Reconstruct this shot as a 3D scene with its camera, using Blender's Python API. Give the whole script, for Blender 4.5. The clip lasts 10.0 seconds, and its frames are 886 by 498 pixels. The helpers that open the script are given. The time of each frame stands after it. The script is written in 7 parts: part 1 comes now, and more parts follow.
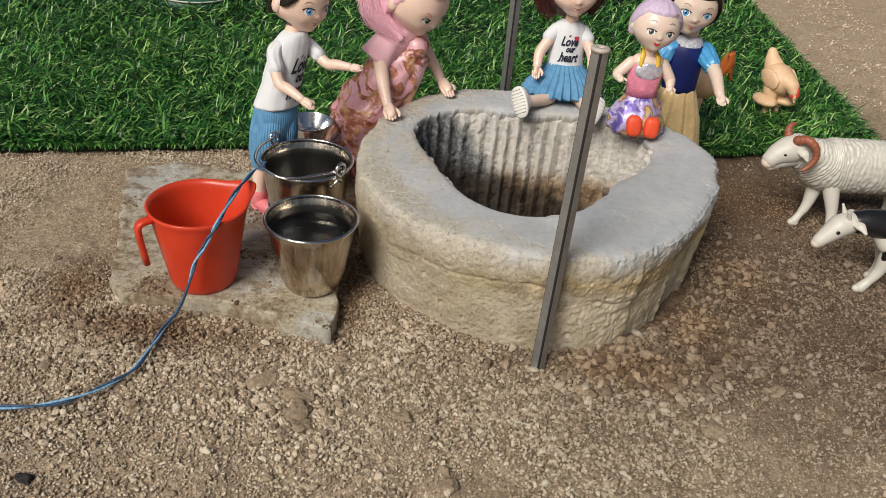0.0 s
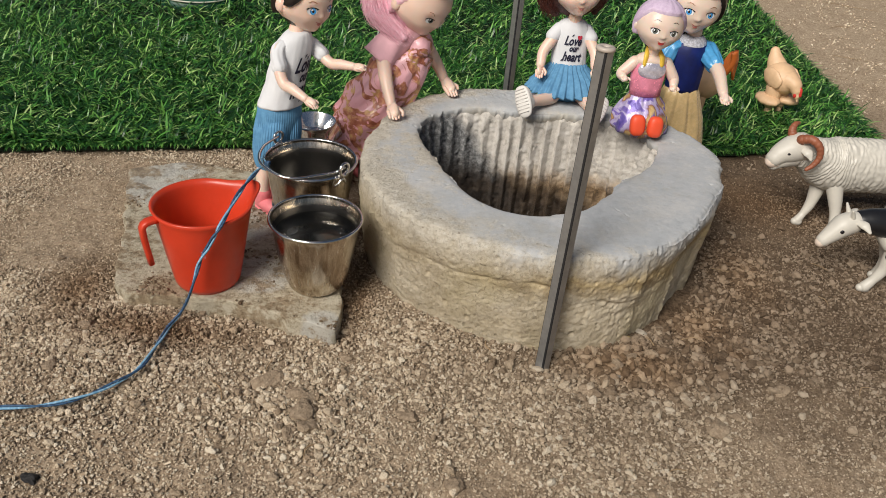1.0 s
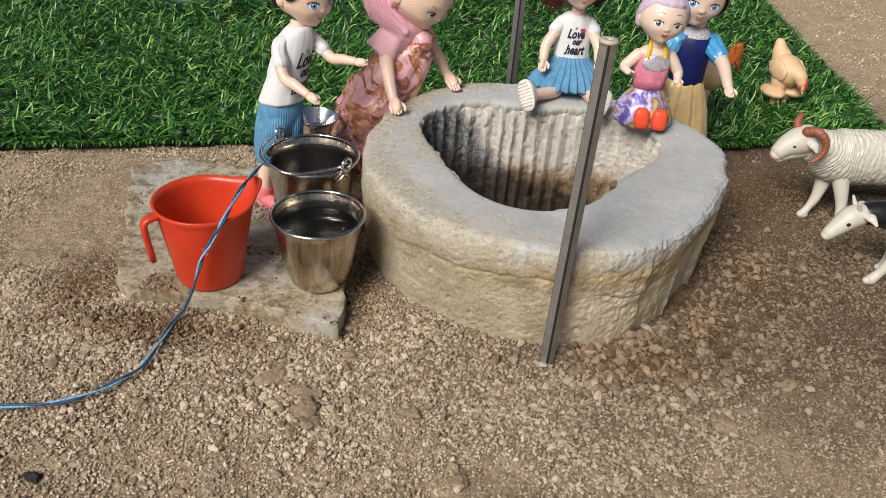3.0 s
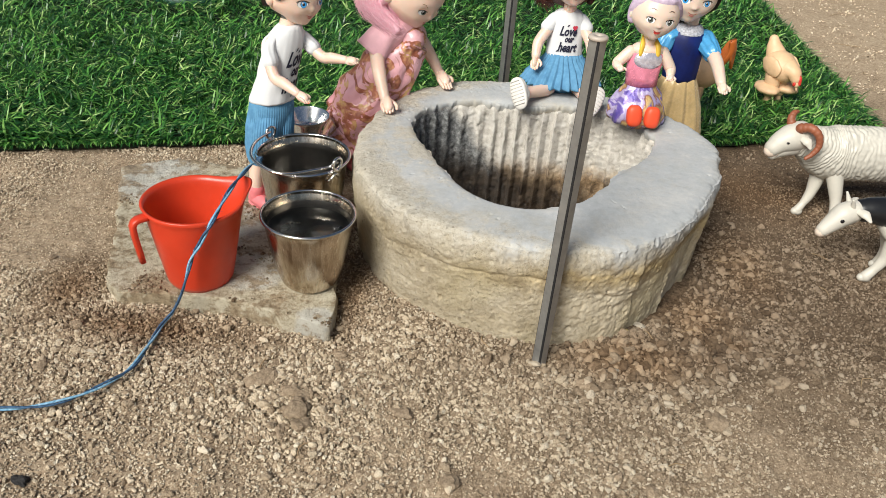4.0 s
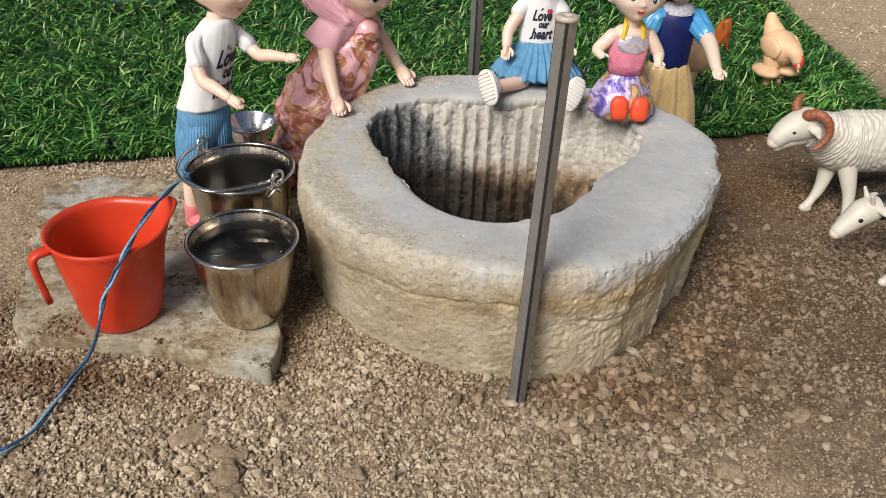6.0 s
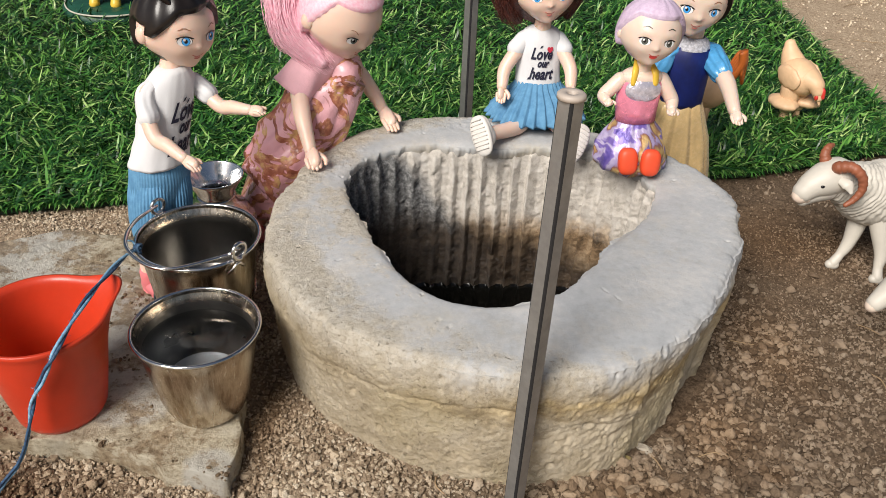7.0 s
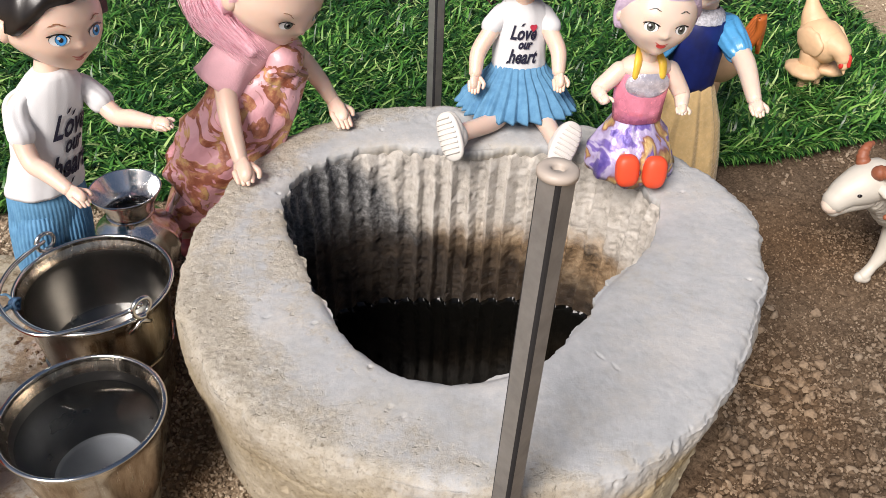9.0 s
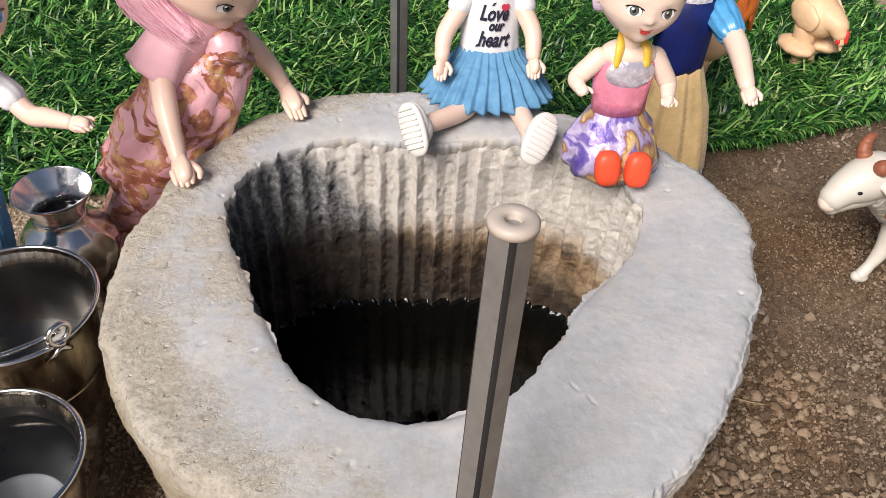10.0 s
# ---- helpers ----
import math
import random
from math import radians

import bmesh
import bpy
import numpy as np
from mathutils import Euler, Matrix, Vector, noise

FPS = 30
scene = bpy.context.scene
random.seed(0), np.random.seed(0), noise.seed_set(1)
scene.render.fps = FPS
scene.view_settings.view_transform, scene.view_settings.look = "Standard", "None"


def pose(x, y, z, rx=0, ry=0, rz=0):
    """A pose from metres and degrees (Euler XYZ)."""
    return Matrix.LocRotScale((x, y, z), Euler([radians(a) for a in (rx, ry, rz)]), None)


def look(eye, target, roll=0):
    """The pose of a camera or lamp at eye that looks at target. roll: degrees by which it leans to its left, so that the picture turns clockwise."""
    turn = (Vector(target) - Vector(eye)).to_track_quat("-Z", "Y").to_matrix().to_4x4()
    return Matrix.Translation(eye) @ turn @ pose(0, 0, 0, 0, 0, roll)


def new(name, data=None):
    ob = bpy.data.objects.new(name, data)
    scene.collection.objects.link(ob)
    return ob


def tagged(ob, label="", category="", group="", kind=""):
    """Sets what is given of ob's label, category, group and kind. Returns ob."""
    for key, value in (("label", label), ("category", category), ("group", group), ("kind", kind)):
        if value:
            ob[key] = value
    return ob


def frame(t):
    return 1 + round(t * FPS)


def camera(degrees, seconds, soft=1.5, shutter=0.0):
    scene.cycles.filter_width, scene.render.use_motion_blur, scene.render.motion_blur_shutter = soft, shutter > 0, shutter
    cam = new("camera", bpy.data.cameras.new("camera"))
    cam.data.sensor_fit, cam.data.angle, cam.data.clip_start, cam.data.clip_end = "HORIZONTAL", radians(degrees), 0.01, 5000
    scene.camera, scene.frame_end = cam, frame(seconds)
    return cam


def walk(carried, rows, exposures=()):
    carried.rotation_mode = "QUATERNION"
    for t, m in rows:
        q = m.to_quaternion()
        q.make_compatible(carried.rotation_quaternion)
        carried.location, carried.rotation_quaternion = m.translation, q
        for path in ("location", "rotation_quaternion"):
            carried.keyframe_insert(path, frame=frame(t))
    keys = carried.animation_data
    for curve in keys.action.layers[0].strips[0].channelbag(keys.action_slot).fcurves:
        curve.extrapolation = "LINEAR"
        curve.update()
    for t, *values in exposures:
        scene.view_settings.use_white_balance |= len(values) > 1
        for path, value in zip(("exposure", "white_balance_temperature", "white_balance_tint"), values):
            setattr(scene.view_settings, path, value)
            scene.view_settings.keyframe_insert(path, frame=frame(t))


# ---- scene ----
cam = camera(55.81, 10.0, soft=0.5)
PATH = [
    (0, (0.02730, 0.00796, 0.24876), (0.02989, 0.42925, -0.02051), 5.274),
    (0.5, (0.02661, 0.00794, 0.24892), (0.02941, 0.42920, -0.02040), 5.283),
    (1, (0.02551, 0.00798, 0.24845), (0.02787, 0.42918, -0.02098), 5.201),
    (1.5, (0.02437, 0.00855, 0.24780), (0.02679, 0.42918, -0.02251), 5.212),
    (2, (0.02369, 0.00921, 0.24684), (0.02503, 0.42910, -0.02462), 5.078),
    (2.5, (0.02465, 0.00932, 0.24800), (0.02452, 0.42877, -0.02415), 4.817),
    (4, (0.02948, 0.01205, 0.24639), (0.03025, 0.43128, -0.02609), 4.387),
    (4.5, (0.03276, 0.01463, 0.24729), (0.03187, 0.43295, -0.02659), 3.801),
    (5, (0.04036, 0.02843, 0.24193), (0.04002, 0.44670, -0.03204), 2.865),
    (5.2, (0.04136, 0.03226, 0.23793), (0.04374, 0.45020, -0.03652), 2.846),
    (6.3, (0.04627, 0.08193, 0.22533), (0.04782, 0.49917, -0.05018), 2.265),
    (6.5, (0.04668, 0.09392, 0.22480), (0.04809, 0.51106, -0.05088), 2.315),
    (7, (0.04929, 0.11874, 0.23015), (0.05184, 0.53471, -0.04726), 2.379),
    (7.5, (0.05503, 0.13776, 0.22854), (0.06086, 0.54927, -0.05540), 2.791),
    (8, (0.06003, 0.15412, 0.22953), (0.06722, 0.55797, -0.06518), 2.826),
    (8.5, (0.05908, 0.17261, 0.22603), (0.06827, 0.56935, -0.07813), 2.846),
    (9, (0.05848, 0.19298, 0.22582), (0.06920, 0.58293, -0.08695), 2.567),
    (9.5, (0.06207, 0.20666, 0.22125), (0.07757, 0.58980, -0.09962), 2.933),
    (10, (0.06657, 0.22381, 0.22032), (0.08611, 0.59872, -0.10993), 3.211),
]
EXPOSURES = [(0, -0.35, 6450, 8), (2.5, -0.32, 6500, 10), (4, 0.04, 6350, 5), (4.5, -0.04, 6400, 6), (5, -0.15, 6450, 8), (7, -0.07, 6500, 10), (7.5, 0.04, 6500, 11), (8, 0.08, 6500, 12), (10, 0.12, 6450, 14)]
walk(cam, [(t, look(eye, target, roll)) for t, eye, target, roll in PATH], EXPOSURES)

# ---- world and light: bright hazy daylight from the left ----
SUN_AZ, SUN_EL = radians(238), radians(43)
world = bpy.data.worlds.new("world")
scene.world = world
world.use_nodes = True
sky = world.node_tree.nodes.new("ShaderNodeTexSky")
sky.sky_type, sky.sun_disc = "NISHITA", False
sky.sun_elevation, sky.sun_rotation = SUN_EL, radians(90) - SUN_AZ
sky.air_density, sky.dust_density, sky.ozone_density = 1.0, 3.0, 1.0
back = world.node_tree.nodes["Background"]
back.inputs["Strength"].default_value = 0.05
world.node_tree.links.new(sky.outputs["Color"], back.inputs["Color"])
sun_data = bpy.data.lights.new("sun", "SUN")
sun_data.energy, sun_data.angle, sun_data.color = 4.6, radians(29), (1.0, 0.945, 0.875)
sun = new("sun", sun_data)
to_sun = Vector((math.cos(SUN_AZ) * math.cos(SUN_EL), math.sin(SUN_AZ) * math.cos(SUN_EL), math.sin(SUN_EL)))
sun.matrix_world = look(to_sun * 3, (0, 0, 0))
scene.view_settings.exposure = 0.0


# ---- materials ----
class Nodes:
    """A small wrapper for writing node materials."""

    def __init__(self, name):
        self.mat = bpy.data.materials.new(name)
        self.mat.use_nodes = True
        self.tree = self.mat.node_tree
        self.bsdf = self.tree.nodes["Principled BSDF"]
        self.coord = self.tree.nodes.new("ShaderNodeTexCoord").outputs["Object"]

    def add(self, kind, **settings):
        node = self.tree.nodes.new("ShaderNode" + kind)
        for key, value in settings.items():
            node.inputs[key].default_value = value
        return node

    def link(self, a, b):
        self.tree.links.new(a, b)

    def noise(self, scale, detail=4.0, rough=0.6, distortion=0.0, vector=None):
        node = self.add("TexNoise", Scale=scale, Detail=detail, Roughness=rough, Distortion=distortion)
        self.link(vector or self.coord, node.inputs["Vector"])
        return node.outputs["Fac"]

    def ramp(self, fac, stops):
        node = self.add("ValToRGB")
        while len(node.color_ramp.elements) < len(stops):
            node.color_ramp.elements.new(0.5)
        for e, (at, c) in zip(node.color_ramp.elements, stops):
            e.position = at
            e.color = (*c, 1) if isinstance(c, tuple) else (c, c, c, 1)
        self.link(fac, node.inputs["Fac"])
        return node.outputs["Color"]

    def mix(self, fac, a, b, blend="MIX"):
        node = self.tree.nodes.new("ShaderNodeMix")
        node.data_type, node.blend_type = "RGBA", blend
        for value, slot in ((fac, 0), (a, 6), (b, 7)):
            if isinstance(value, bpy.types.NodeSocket):
                self.link(value, node.inputs[slot])
            else:
                node.inputs[slot].default_value = value if slot == 0 else (*value, 1)
        return node.outputs[2]

    def math(self, op, a, b=0.0, clamp=False):
        node = self.tree.nodes.new("ShaderNodeMath")
        node.operation, node.use_clamp = op, clamp
        for value, slot in ((a, 0), (b, 1)):
            if isinstance(value, bpy.types.NodeSocket):
                self.link(value, node.inputs[slot])
            else:
                node.inputs[slot].default_value = value
        return node.outputs[0]

    def axis(self, k):
        node = self.add("SeparateXYZ")
        self.link(self.coord, node.inputs[0])
        return node.outputs[k]

    def bump(self, height, strength, distance):
        node = self.add("Bump", Strength=strength, Distance=distance)
        self.link(height, node.inputs["Height"])
        if self.bsdf.inputs["Normal"].links:
            self.link(self.bsdf.inputs["Normal"].links[0].from_socket, node.inputs["Normal"])
        self.link(node.outputs["Normal"], self.bsdf.inputs["Normal"])

    def set(self, color=None, **settings):
        if color is not None:
            if isinstance(color, bpy.types.NodeSocket):
                self.link(color, self.bsdf.inputs["Base Color"])
            else:
                self.bsdf.inputs["Base Color"].default_value = (*color, 1)
        for key, value in settings.items():
            slot = self.bsdf.inputs[key.replace("_", " ")]
            if isinstance(value, bpy.types.NodeSocket):
                self.link(value, slot)
            else:
                slot.default_value = value
        return self


def plain(name, color, rough=0.5, metal=0.0, vary=0.12, scale=150.0, bump=0.0, bscale=800.0, **more):
    """A paint, plastic or cloth: slight mottling and fine relief."""
    n = Nodes(name)
    dark = tuple(c * (1 - vary) for c in color)
    lite = tuple(min(1.0, c * (1 + vary * 0.6)) for c in color)
    n.set(n.ramp(n.noise(scale), [(0.3, dark), (0.7, lite)]), Metallic=metal, **more)
    n.set(Roughness=n.ramp(n.noise(scale * 3), [(0.3, max(0.02, rough - 0.06)), (0.7, min(1.0, rough + 0.06))]))
    if bump:
        n.bump(n.noise(bscale), bump, 0.0006)
    return n.mat


def soil_colours(n, fac):
    """Dry tan crumbly soil, with damp brown patches where water was spilt, and brown ones right of the well where
    animals stand.
    """
    dry = n.ramp(fac, [(0.0, (0.22, 0.152, 0.095)), (0.30, (0.52, 0.408, 0.288)), (0.65, (0.79, 0.655, 0.480)), (0.92, (0.84, 0.705, 0.53)), (1.0, (0.87, 0.765, 0.605))])
    damp = n.ramp(fac, [(0.0, (0.065, 0.034, 0.016)), (0.5, (0.25, 0.155, 0.085)), (1.0, (0.43, 0.295, 0.18))])
    wobble = n.math("MULTIPLY", n.math("SUBTRACT", n.noise(38, 5), 0.5), 0.16)
    total = None
    # left patches are damp; that between pail and well has shade painted in too
    for cx, cy, rx, ry, much in ((-0.100, 0.305, 0.060, 0.015, 1.0), (-0.145, 0.330, 0.020, 0.030, 1.0), (0.225, 0.485, 0.06, 0.035, 0.75), (0.192, 0.395, 0.022, 0.045, 0.6), (-0.013, 0.345, 0.012, 0.045, 0.9), (0.120, 0.308, 0.036, 0.018, 0.85), (0.158, 0.345, 0.022, 0.026, 0.75), (0.172, 0.325, 0.008, 0.006, 0.8), (0.060, 0.225, 0.020, 0.008, 0.35)):
        dx = n.math("DIVIDE", n.math("SUBTRACT", n.axis(0), cx), rx)
        dy = n.math("DIVIDE", n.math("SUBTRACT", n.axis(1), cy), ry)
        d = n.math("SQRT", n.math("ADD", n.math("MULTIPLY", dx, dx), n.math("MULTIPLY", dy, dy)))
        m = n.math("MULTIPLY", n.math("SUBTRACT", 1.25, n.math("ADD", d, n.math("MULTIPLY", wobble, 5.0)), clamp=True), much)
        total = m if total is None else n.math("MAXIMUM", total, m)
    # a browner tone right of the well, fading out to front and back
    brown_fac = n.ramp(n.math("ADD", n.axis(0), n.math("MULTIPLY", n.math("SUBTRACT", n.noise(14, 6, 0.65), 0.5), 0.22)), [(0.0, 0.25), (0.10, 0.82), (0.16, 0.95), (0.33, 0.95), (0.40, 0.0)])
    brown_fac = n.math("MULTIPLY", brown_fac, n.ramp(n.math("ADD", n.axis(0), 0.5), [(0.15, 0.0), (0.35, 1.0)]))
    far = n.math("ABSOLUTE", n.math("SUBTRACT", n.axis(1), 0.38))
    brown_fac = n.math("MULTIPLY", brown_fac, n.ramp(n.math("ADD", n.axis(1), n.math("MULTIPLY", n.math("SUBTRACT", n.noise(20, 6, 0.65), 0.5), 0.12)), [(0.245, 0.35), (0.320, 1.0)]))
    brown_fac = n.math("MULTIPLY", brown_fac, n.ramp(n.math("ADD", far, n.math("MULTIPLY", n.noise(9, 5), 0.1)), [(0.27, 1.0), (0.42, 0.0)]))
    brown = n.ramp(fac, [(0.0, (0.060, 0.039, 0.024)), (0.4, (0.205, 0.145, 0.096)), (0.75, (0.330, 0.246, 0.172)), (1.0, (0.365, 0.282, 0.203))])
    dry = n.mix(brown_fac, dry, brown)
    return n.mix(n.math("MULTIPLY", total, 0.88), dry, damp)


def island(n):
    return n.tree.nodes.new("ShaderNodeNewGeometry").outputs["Random Per Island"]


n = Nodes("soil")
cells, grains = n.add("TexVoronoi", Scale=800.0, Randomness=1.0), n.add("TexVoronoi", Scale=1700.0, Randomness=1.0)
bent = n.add("VectorMath")
wiggle = n.add("TexNoise", Scale=500.0, Detail=2.0)
n.link(n.coord, wiggle.inputs["Vector"])
shift = n.add("VectorMath")
shift.operation = "SCALE"
shift.inputs["Scale"].default_value = 0.0016
n.link(wiggle.outputs["Color"], shift.inputs[0])
n.link(n.coord, bent.inputs[0])
n.link(shift.outputs[0], bent.inputs[1])
for v in (cells, grains):
    n.link(bent.outputs[0], v.inputs["Vector"])
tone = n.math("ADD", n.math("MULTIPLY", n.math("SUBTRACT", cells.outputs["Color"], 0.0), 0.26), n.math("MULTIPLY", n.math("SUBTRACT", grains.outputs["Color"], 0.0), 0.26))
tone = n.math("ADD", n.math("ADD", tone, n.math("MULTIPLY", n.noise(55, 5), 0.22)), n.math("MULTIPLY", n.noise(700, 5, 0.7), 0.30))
# the lowered tone puts the shade of gaps between crumbs into the colour
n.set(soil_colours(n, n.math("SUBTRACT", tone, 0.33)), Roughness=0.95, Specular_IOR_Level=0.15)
n.bump(cells.outputs["Distance"], -0.8, 0.0012)
n.bump(grains.outputs["Distance"], -0.8, 0.0006)
n.bump(n.noise(600, 8, 0.75), 0.7, 0.0012)
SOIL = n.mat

n = Nodes("crumb")
n.set(soil_colours(n, n.math("ADD", n.math("MULTIPLY", n.math("POWER", island(n), 1.7), 1.0), n.math("MULTIPLY", n.math("SUBTRACT", n.noise(900, 5, 0.7), 0.25), 0.60))), Roughness=0.93, Specular_IOR_Level=0.2)
n.bump(n.noise(1000, 6, 0.75), 0.9, 0.0013)
CRUMB = n.mat

n = Nodes("artificial_grass")
rnd = island(n)
tone = n.ramp(rnd, [(0.0, (0.004, 0.022, 0.005)), (0.42, (0.015, 0.068, 0.013)), (0.70, (0.105, 0.31, 0.05)), (0.88, (0.24, 0.46, 0.095)), (1.0, (0.58, 0.74, 0.30))])
n.set(n.mix(n.math("MULTIPLY", n.noise(14, 3), 0.5), tone, (0.022, 0.11, 0.020)), Roughness=0.36, Specular_IOR_Level=0.5)
n.bump(n.noise(2500, 2), 0.2, 0.0003)
GRASS = n.mat

n = Nodes("mat_backing")
n.set(n.ramp(n.noise(700), [(0.3, (0.004, 0.010, 0.004)), (0.7, (0.008, 0.022, 0.006))]), Roughness=0.9)
BACKING = n.mat

def well_colours(n):
    """Cream stone below, passing raggedly into a rim of grey cement with creamy edges and an ochre seam; also how creamy the rim is."""
    big, small = n.noise(30, 6, 0.65), n.noise(260, 8, 0.7)
    stone = n.ramp(n.math("ADD", n.math("MULTIPLY", big, 0.65), n.math("MULTIPLY", small, 0.4)),
                   [(0.30, (0.28, 0.216, 0.135)), (0.42, (0.435, 0.363, 0.25)), (0.52, (0.52, 0.445, 0.325)), (0.64, (0.62, 0.55, 0.43))])
    stone = n.mix(n.ramp(n.noise(16, 4), [(0.50, 0.0), (0.66, 0.5)]), stone, (0.56, 0.47, 0.27))
    stone = n.mix(n.ramp(n.noise(21, 7, 0.7), [(0.62, 0.0), (0.76, 0.6)]), stone, (0.17, 0.145, 0.10))
    grey = n.ramp(n.math("ADD", n.math("MULTIPLY", n.noise(34, 7, 0.66), 0.66), n.math("MULTIPLY", n.noise(330, 8, 0.75), 0.34)),
                  [(0.38, (0.37, 0.38, 0.39)), (0.46, (0.425, 0.437, 0.448)), (0.53, (0.467, 0.476, 0.484)), (0.61, (0.54, 0.535, 0.525))])
    out = n.math("SQRT", n.math("ADD", n.math("POWER", n.math("SUBTRACT", n.axis(0), 0.0762), 2.0), n.math("POWER", n.math("SUBTRACT", n.axis(1), 0.413), 2.0)))
    ragged = n.math("ADD", out, n.math("MULTIPLY", n.math("SUBTRACT", n.noise(32, 10, 0.72), 0.5), 0.080))
    side = n.math("MULTIPLY", n.math("SUBTRACT", n.axis(0), 0.0762), 0.20)
    outer = n.ramp(n.math("SUBTRACT", ragged, side), [(0.089, 0.0), (0.102, 1.0)])
    dx, dy = n.math("SUBTRACT", n.axis(0), 0.027), n.math("SUBTRACT", n.axis(1), 0.395)
    spot = n.math("SQRT", n.math("ADD", n.math("POWER", n.math("MULTIPLY", n.math("ADD", dx, n.math("MULTIPLY", dy, 0.6)), 1.6), 2.0), n.math("POWER", dy, 2.0)))
    inner = n.ramp(n.math("ADD", spot, n.math("MULTIPLY", n.math("SUBTRACT", n.noise(70, 8, 0.72), 0.5), 0.11)), [(0.018, 0.9), (0.035, 0.0)])
    warm = n.ramp(n.noise(27, 8, 0.72), [(0.57, 0.0), (0.72, 0.5)])
    cream_fac = n.math("MAXIMUM", n.math("MAXIMUM", outer, inner), warm)
    creamy = n.ramp(n.noise(240, 8, 0.75), [(0.36, (0.51, 0.44, 0.33)), (0.44, (0.62, 0.55, 0.43)), (0.52, (0.70, 0.63, 0.51)), (0.62, (0.76, 0.705, 0.60))])
    rim = n.mix(n.math("MULTIPLY", cream_fac, 0.78), grey, creamy)
    high = n.math("ADD", n.axis(2), n.math("MULTIPLY", n.math("SUBTRACT", n.noise(40, 8, 0.72), 0.5), 0.034))
    base = n.mix(n.ramp(high, [(0.038, 0.0), (0.053, 1.0)]), stone, rim)
    band = n.math("ABSOLUTE", n.math("SUBTRACT", n.math("ADD", n.axis(2), n.math("MULTIPLY", n.math("SUBTRACT", n.noise(28, 8, 0.7), 0.5), 0.04)), 0.0385))
    ochre = n.math("MULTIPLY", n.ramp(band, [(0.001, 0.85), (0.010, 0.0)]), n.ramp(n.axis(0), [(0.03, 0.15), (0.09, 1.0)]))
    base = n.mix(ochre, base, n.ramp(n.noise(120, 8, 0.72), [(0.42, (0.25, 0.17, 0.07)), (0.58, (0.56, 0.43, 0.22))]))
    fine = n.math("MULTIPLY", n.ramp(n.noise(900, 6, 0.8), [(0.40, 0.34), (0.47, 0.0)]), n.math("ADD", 0.15, cream_fac))
    base = n.mix(fine, base, (0.27, 0.20, 0.12))
    base = n.mix(n.math("MULTIPLY", n.ramp(n.noise(420, 3, 0.5), [(0.29, 0.7), (0.35, 0.0)]), n.math("ADD", 0.15, n.math("MULTIPLY", cream_fac, 0.7))), base, (0.18, 0.145, 0.10))
    return base, cream_fac


n = Nodes("weathered_well_stone")
base, crumbly = well_colours(n)
n.set(base, Roughness=0.94, Specular_IOR_Level=0.15)
n.bump(n.math("MULTIPLY", n.math("SUBTRACT", n.noise(700, 9, 0.82), 0.5), n.math("ADD", 0.12, n.math("MULTIPLY", crumbly, 0.9))), 0.85, 0.0015)
pits = n.ramp(n.noise(430, 3, 0.5), [(0.29, 1.0), (0.36, 0.0)])
n.bump(n.math("MULTIPLY", n.math("MULTIPLY", pits, -1.0), crumbly), 0.7, 0.0009)
WELL_STONE = n.mat

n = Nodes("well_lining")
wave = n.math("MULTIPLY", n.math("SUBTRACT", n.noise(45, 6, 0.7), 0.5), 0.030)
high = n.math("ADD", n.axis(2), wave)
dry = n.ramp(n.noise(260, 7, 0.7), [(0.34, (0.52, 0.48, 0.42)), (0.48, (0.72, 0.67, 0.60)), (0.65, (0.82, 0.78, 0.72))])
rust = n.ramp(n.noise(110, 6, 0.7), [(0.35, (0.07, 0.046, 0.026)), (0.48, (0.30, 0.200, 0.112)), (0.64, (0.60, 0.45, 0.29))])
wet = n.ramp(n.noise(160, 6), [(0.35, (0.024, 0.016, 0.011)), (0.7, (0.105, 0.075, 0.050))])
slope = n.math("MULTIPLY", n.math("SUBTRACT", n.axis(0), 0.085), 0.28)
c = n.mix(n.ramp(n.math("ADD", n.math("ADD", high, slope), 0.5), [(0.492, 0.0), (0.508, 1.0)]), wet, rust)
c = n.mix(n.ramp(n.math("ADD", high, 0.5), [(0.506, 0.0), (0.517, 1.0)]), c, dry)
# grey wedge at the upper left: stain, with the rim's shade painted in
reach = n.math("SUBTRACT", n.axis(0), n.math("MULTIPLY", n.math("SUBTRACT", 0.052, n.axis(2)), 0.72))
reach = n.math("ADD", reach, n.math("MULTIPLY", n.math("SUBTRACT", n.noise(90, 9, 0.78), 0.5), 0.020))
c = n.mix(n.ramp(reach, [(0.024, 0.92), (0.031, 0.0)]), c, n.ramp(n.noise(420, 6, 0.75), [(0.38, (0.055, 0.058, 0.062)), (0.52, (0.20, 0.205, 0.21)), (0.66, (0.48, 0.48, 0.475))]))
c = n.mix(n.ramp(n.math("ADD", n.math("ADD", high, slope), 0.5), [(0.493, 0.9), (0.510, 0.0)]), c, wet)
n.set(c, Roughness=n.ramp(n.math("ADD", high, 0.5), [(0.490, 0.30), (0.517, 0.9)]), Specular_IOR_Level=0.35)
n.bump(n.noise(420, 9, 0.8), 0.9, 0.0018)
LINING = n.mat

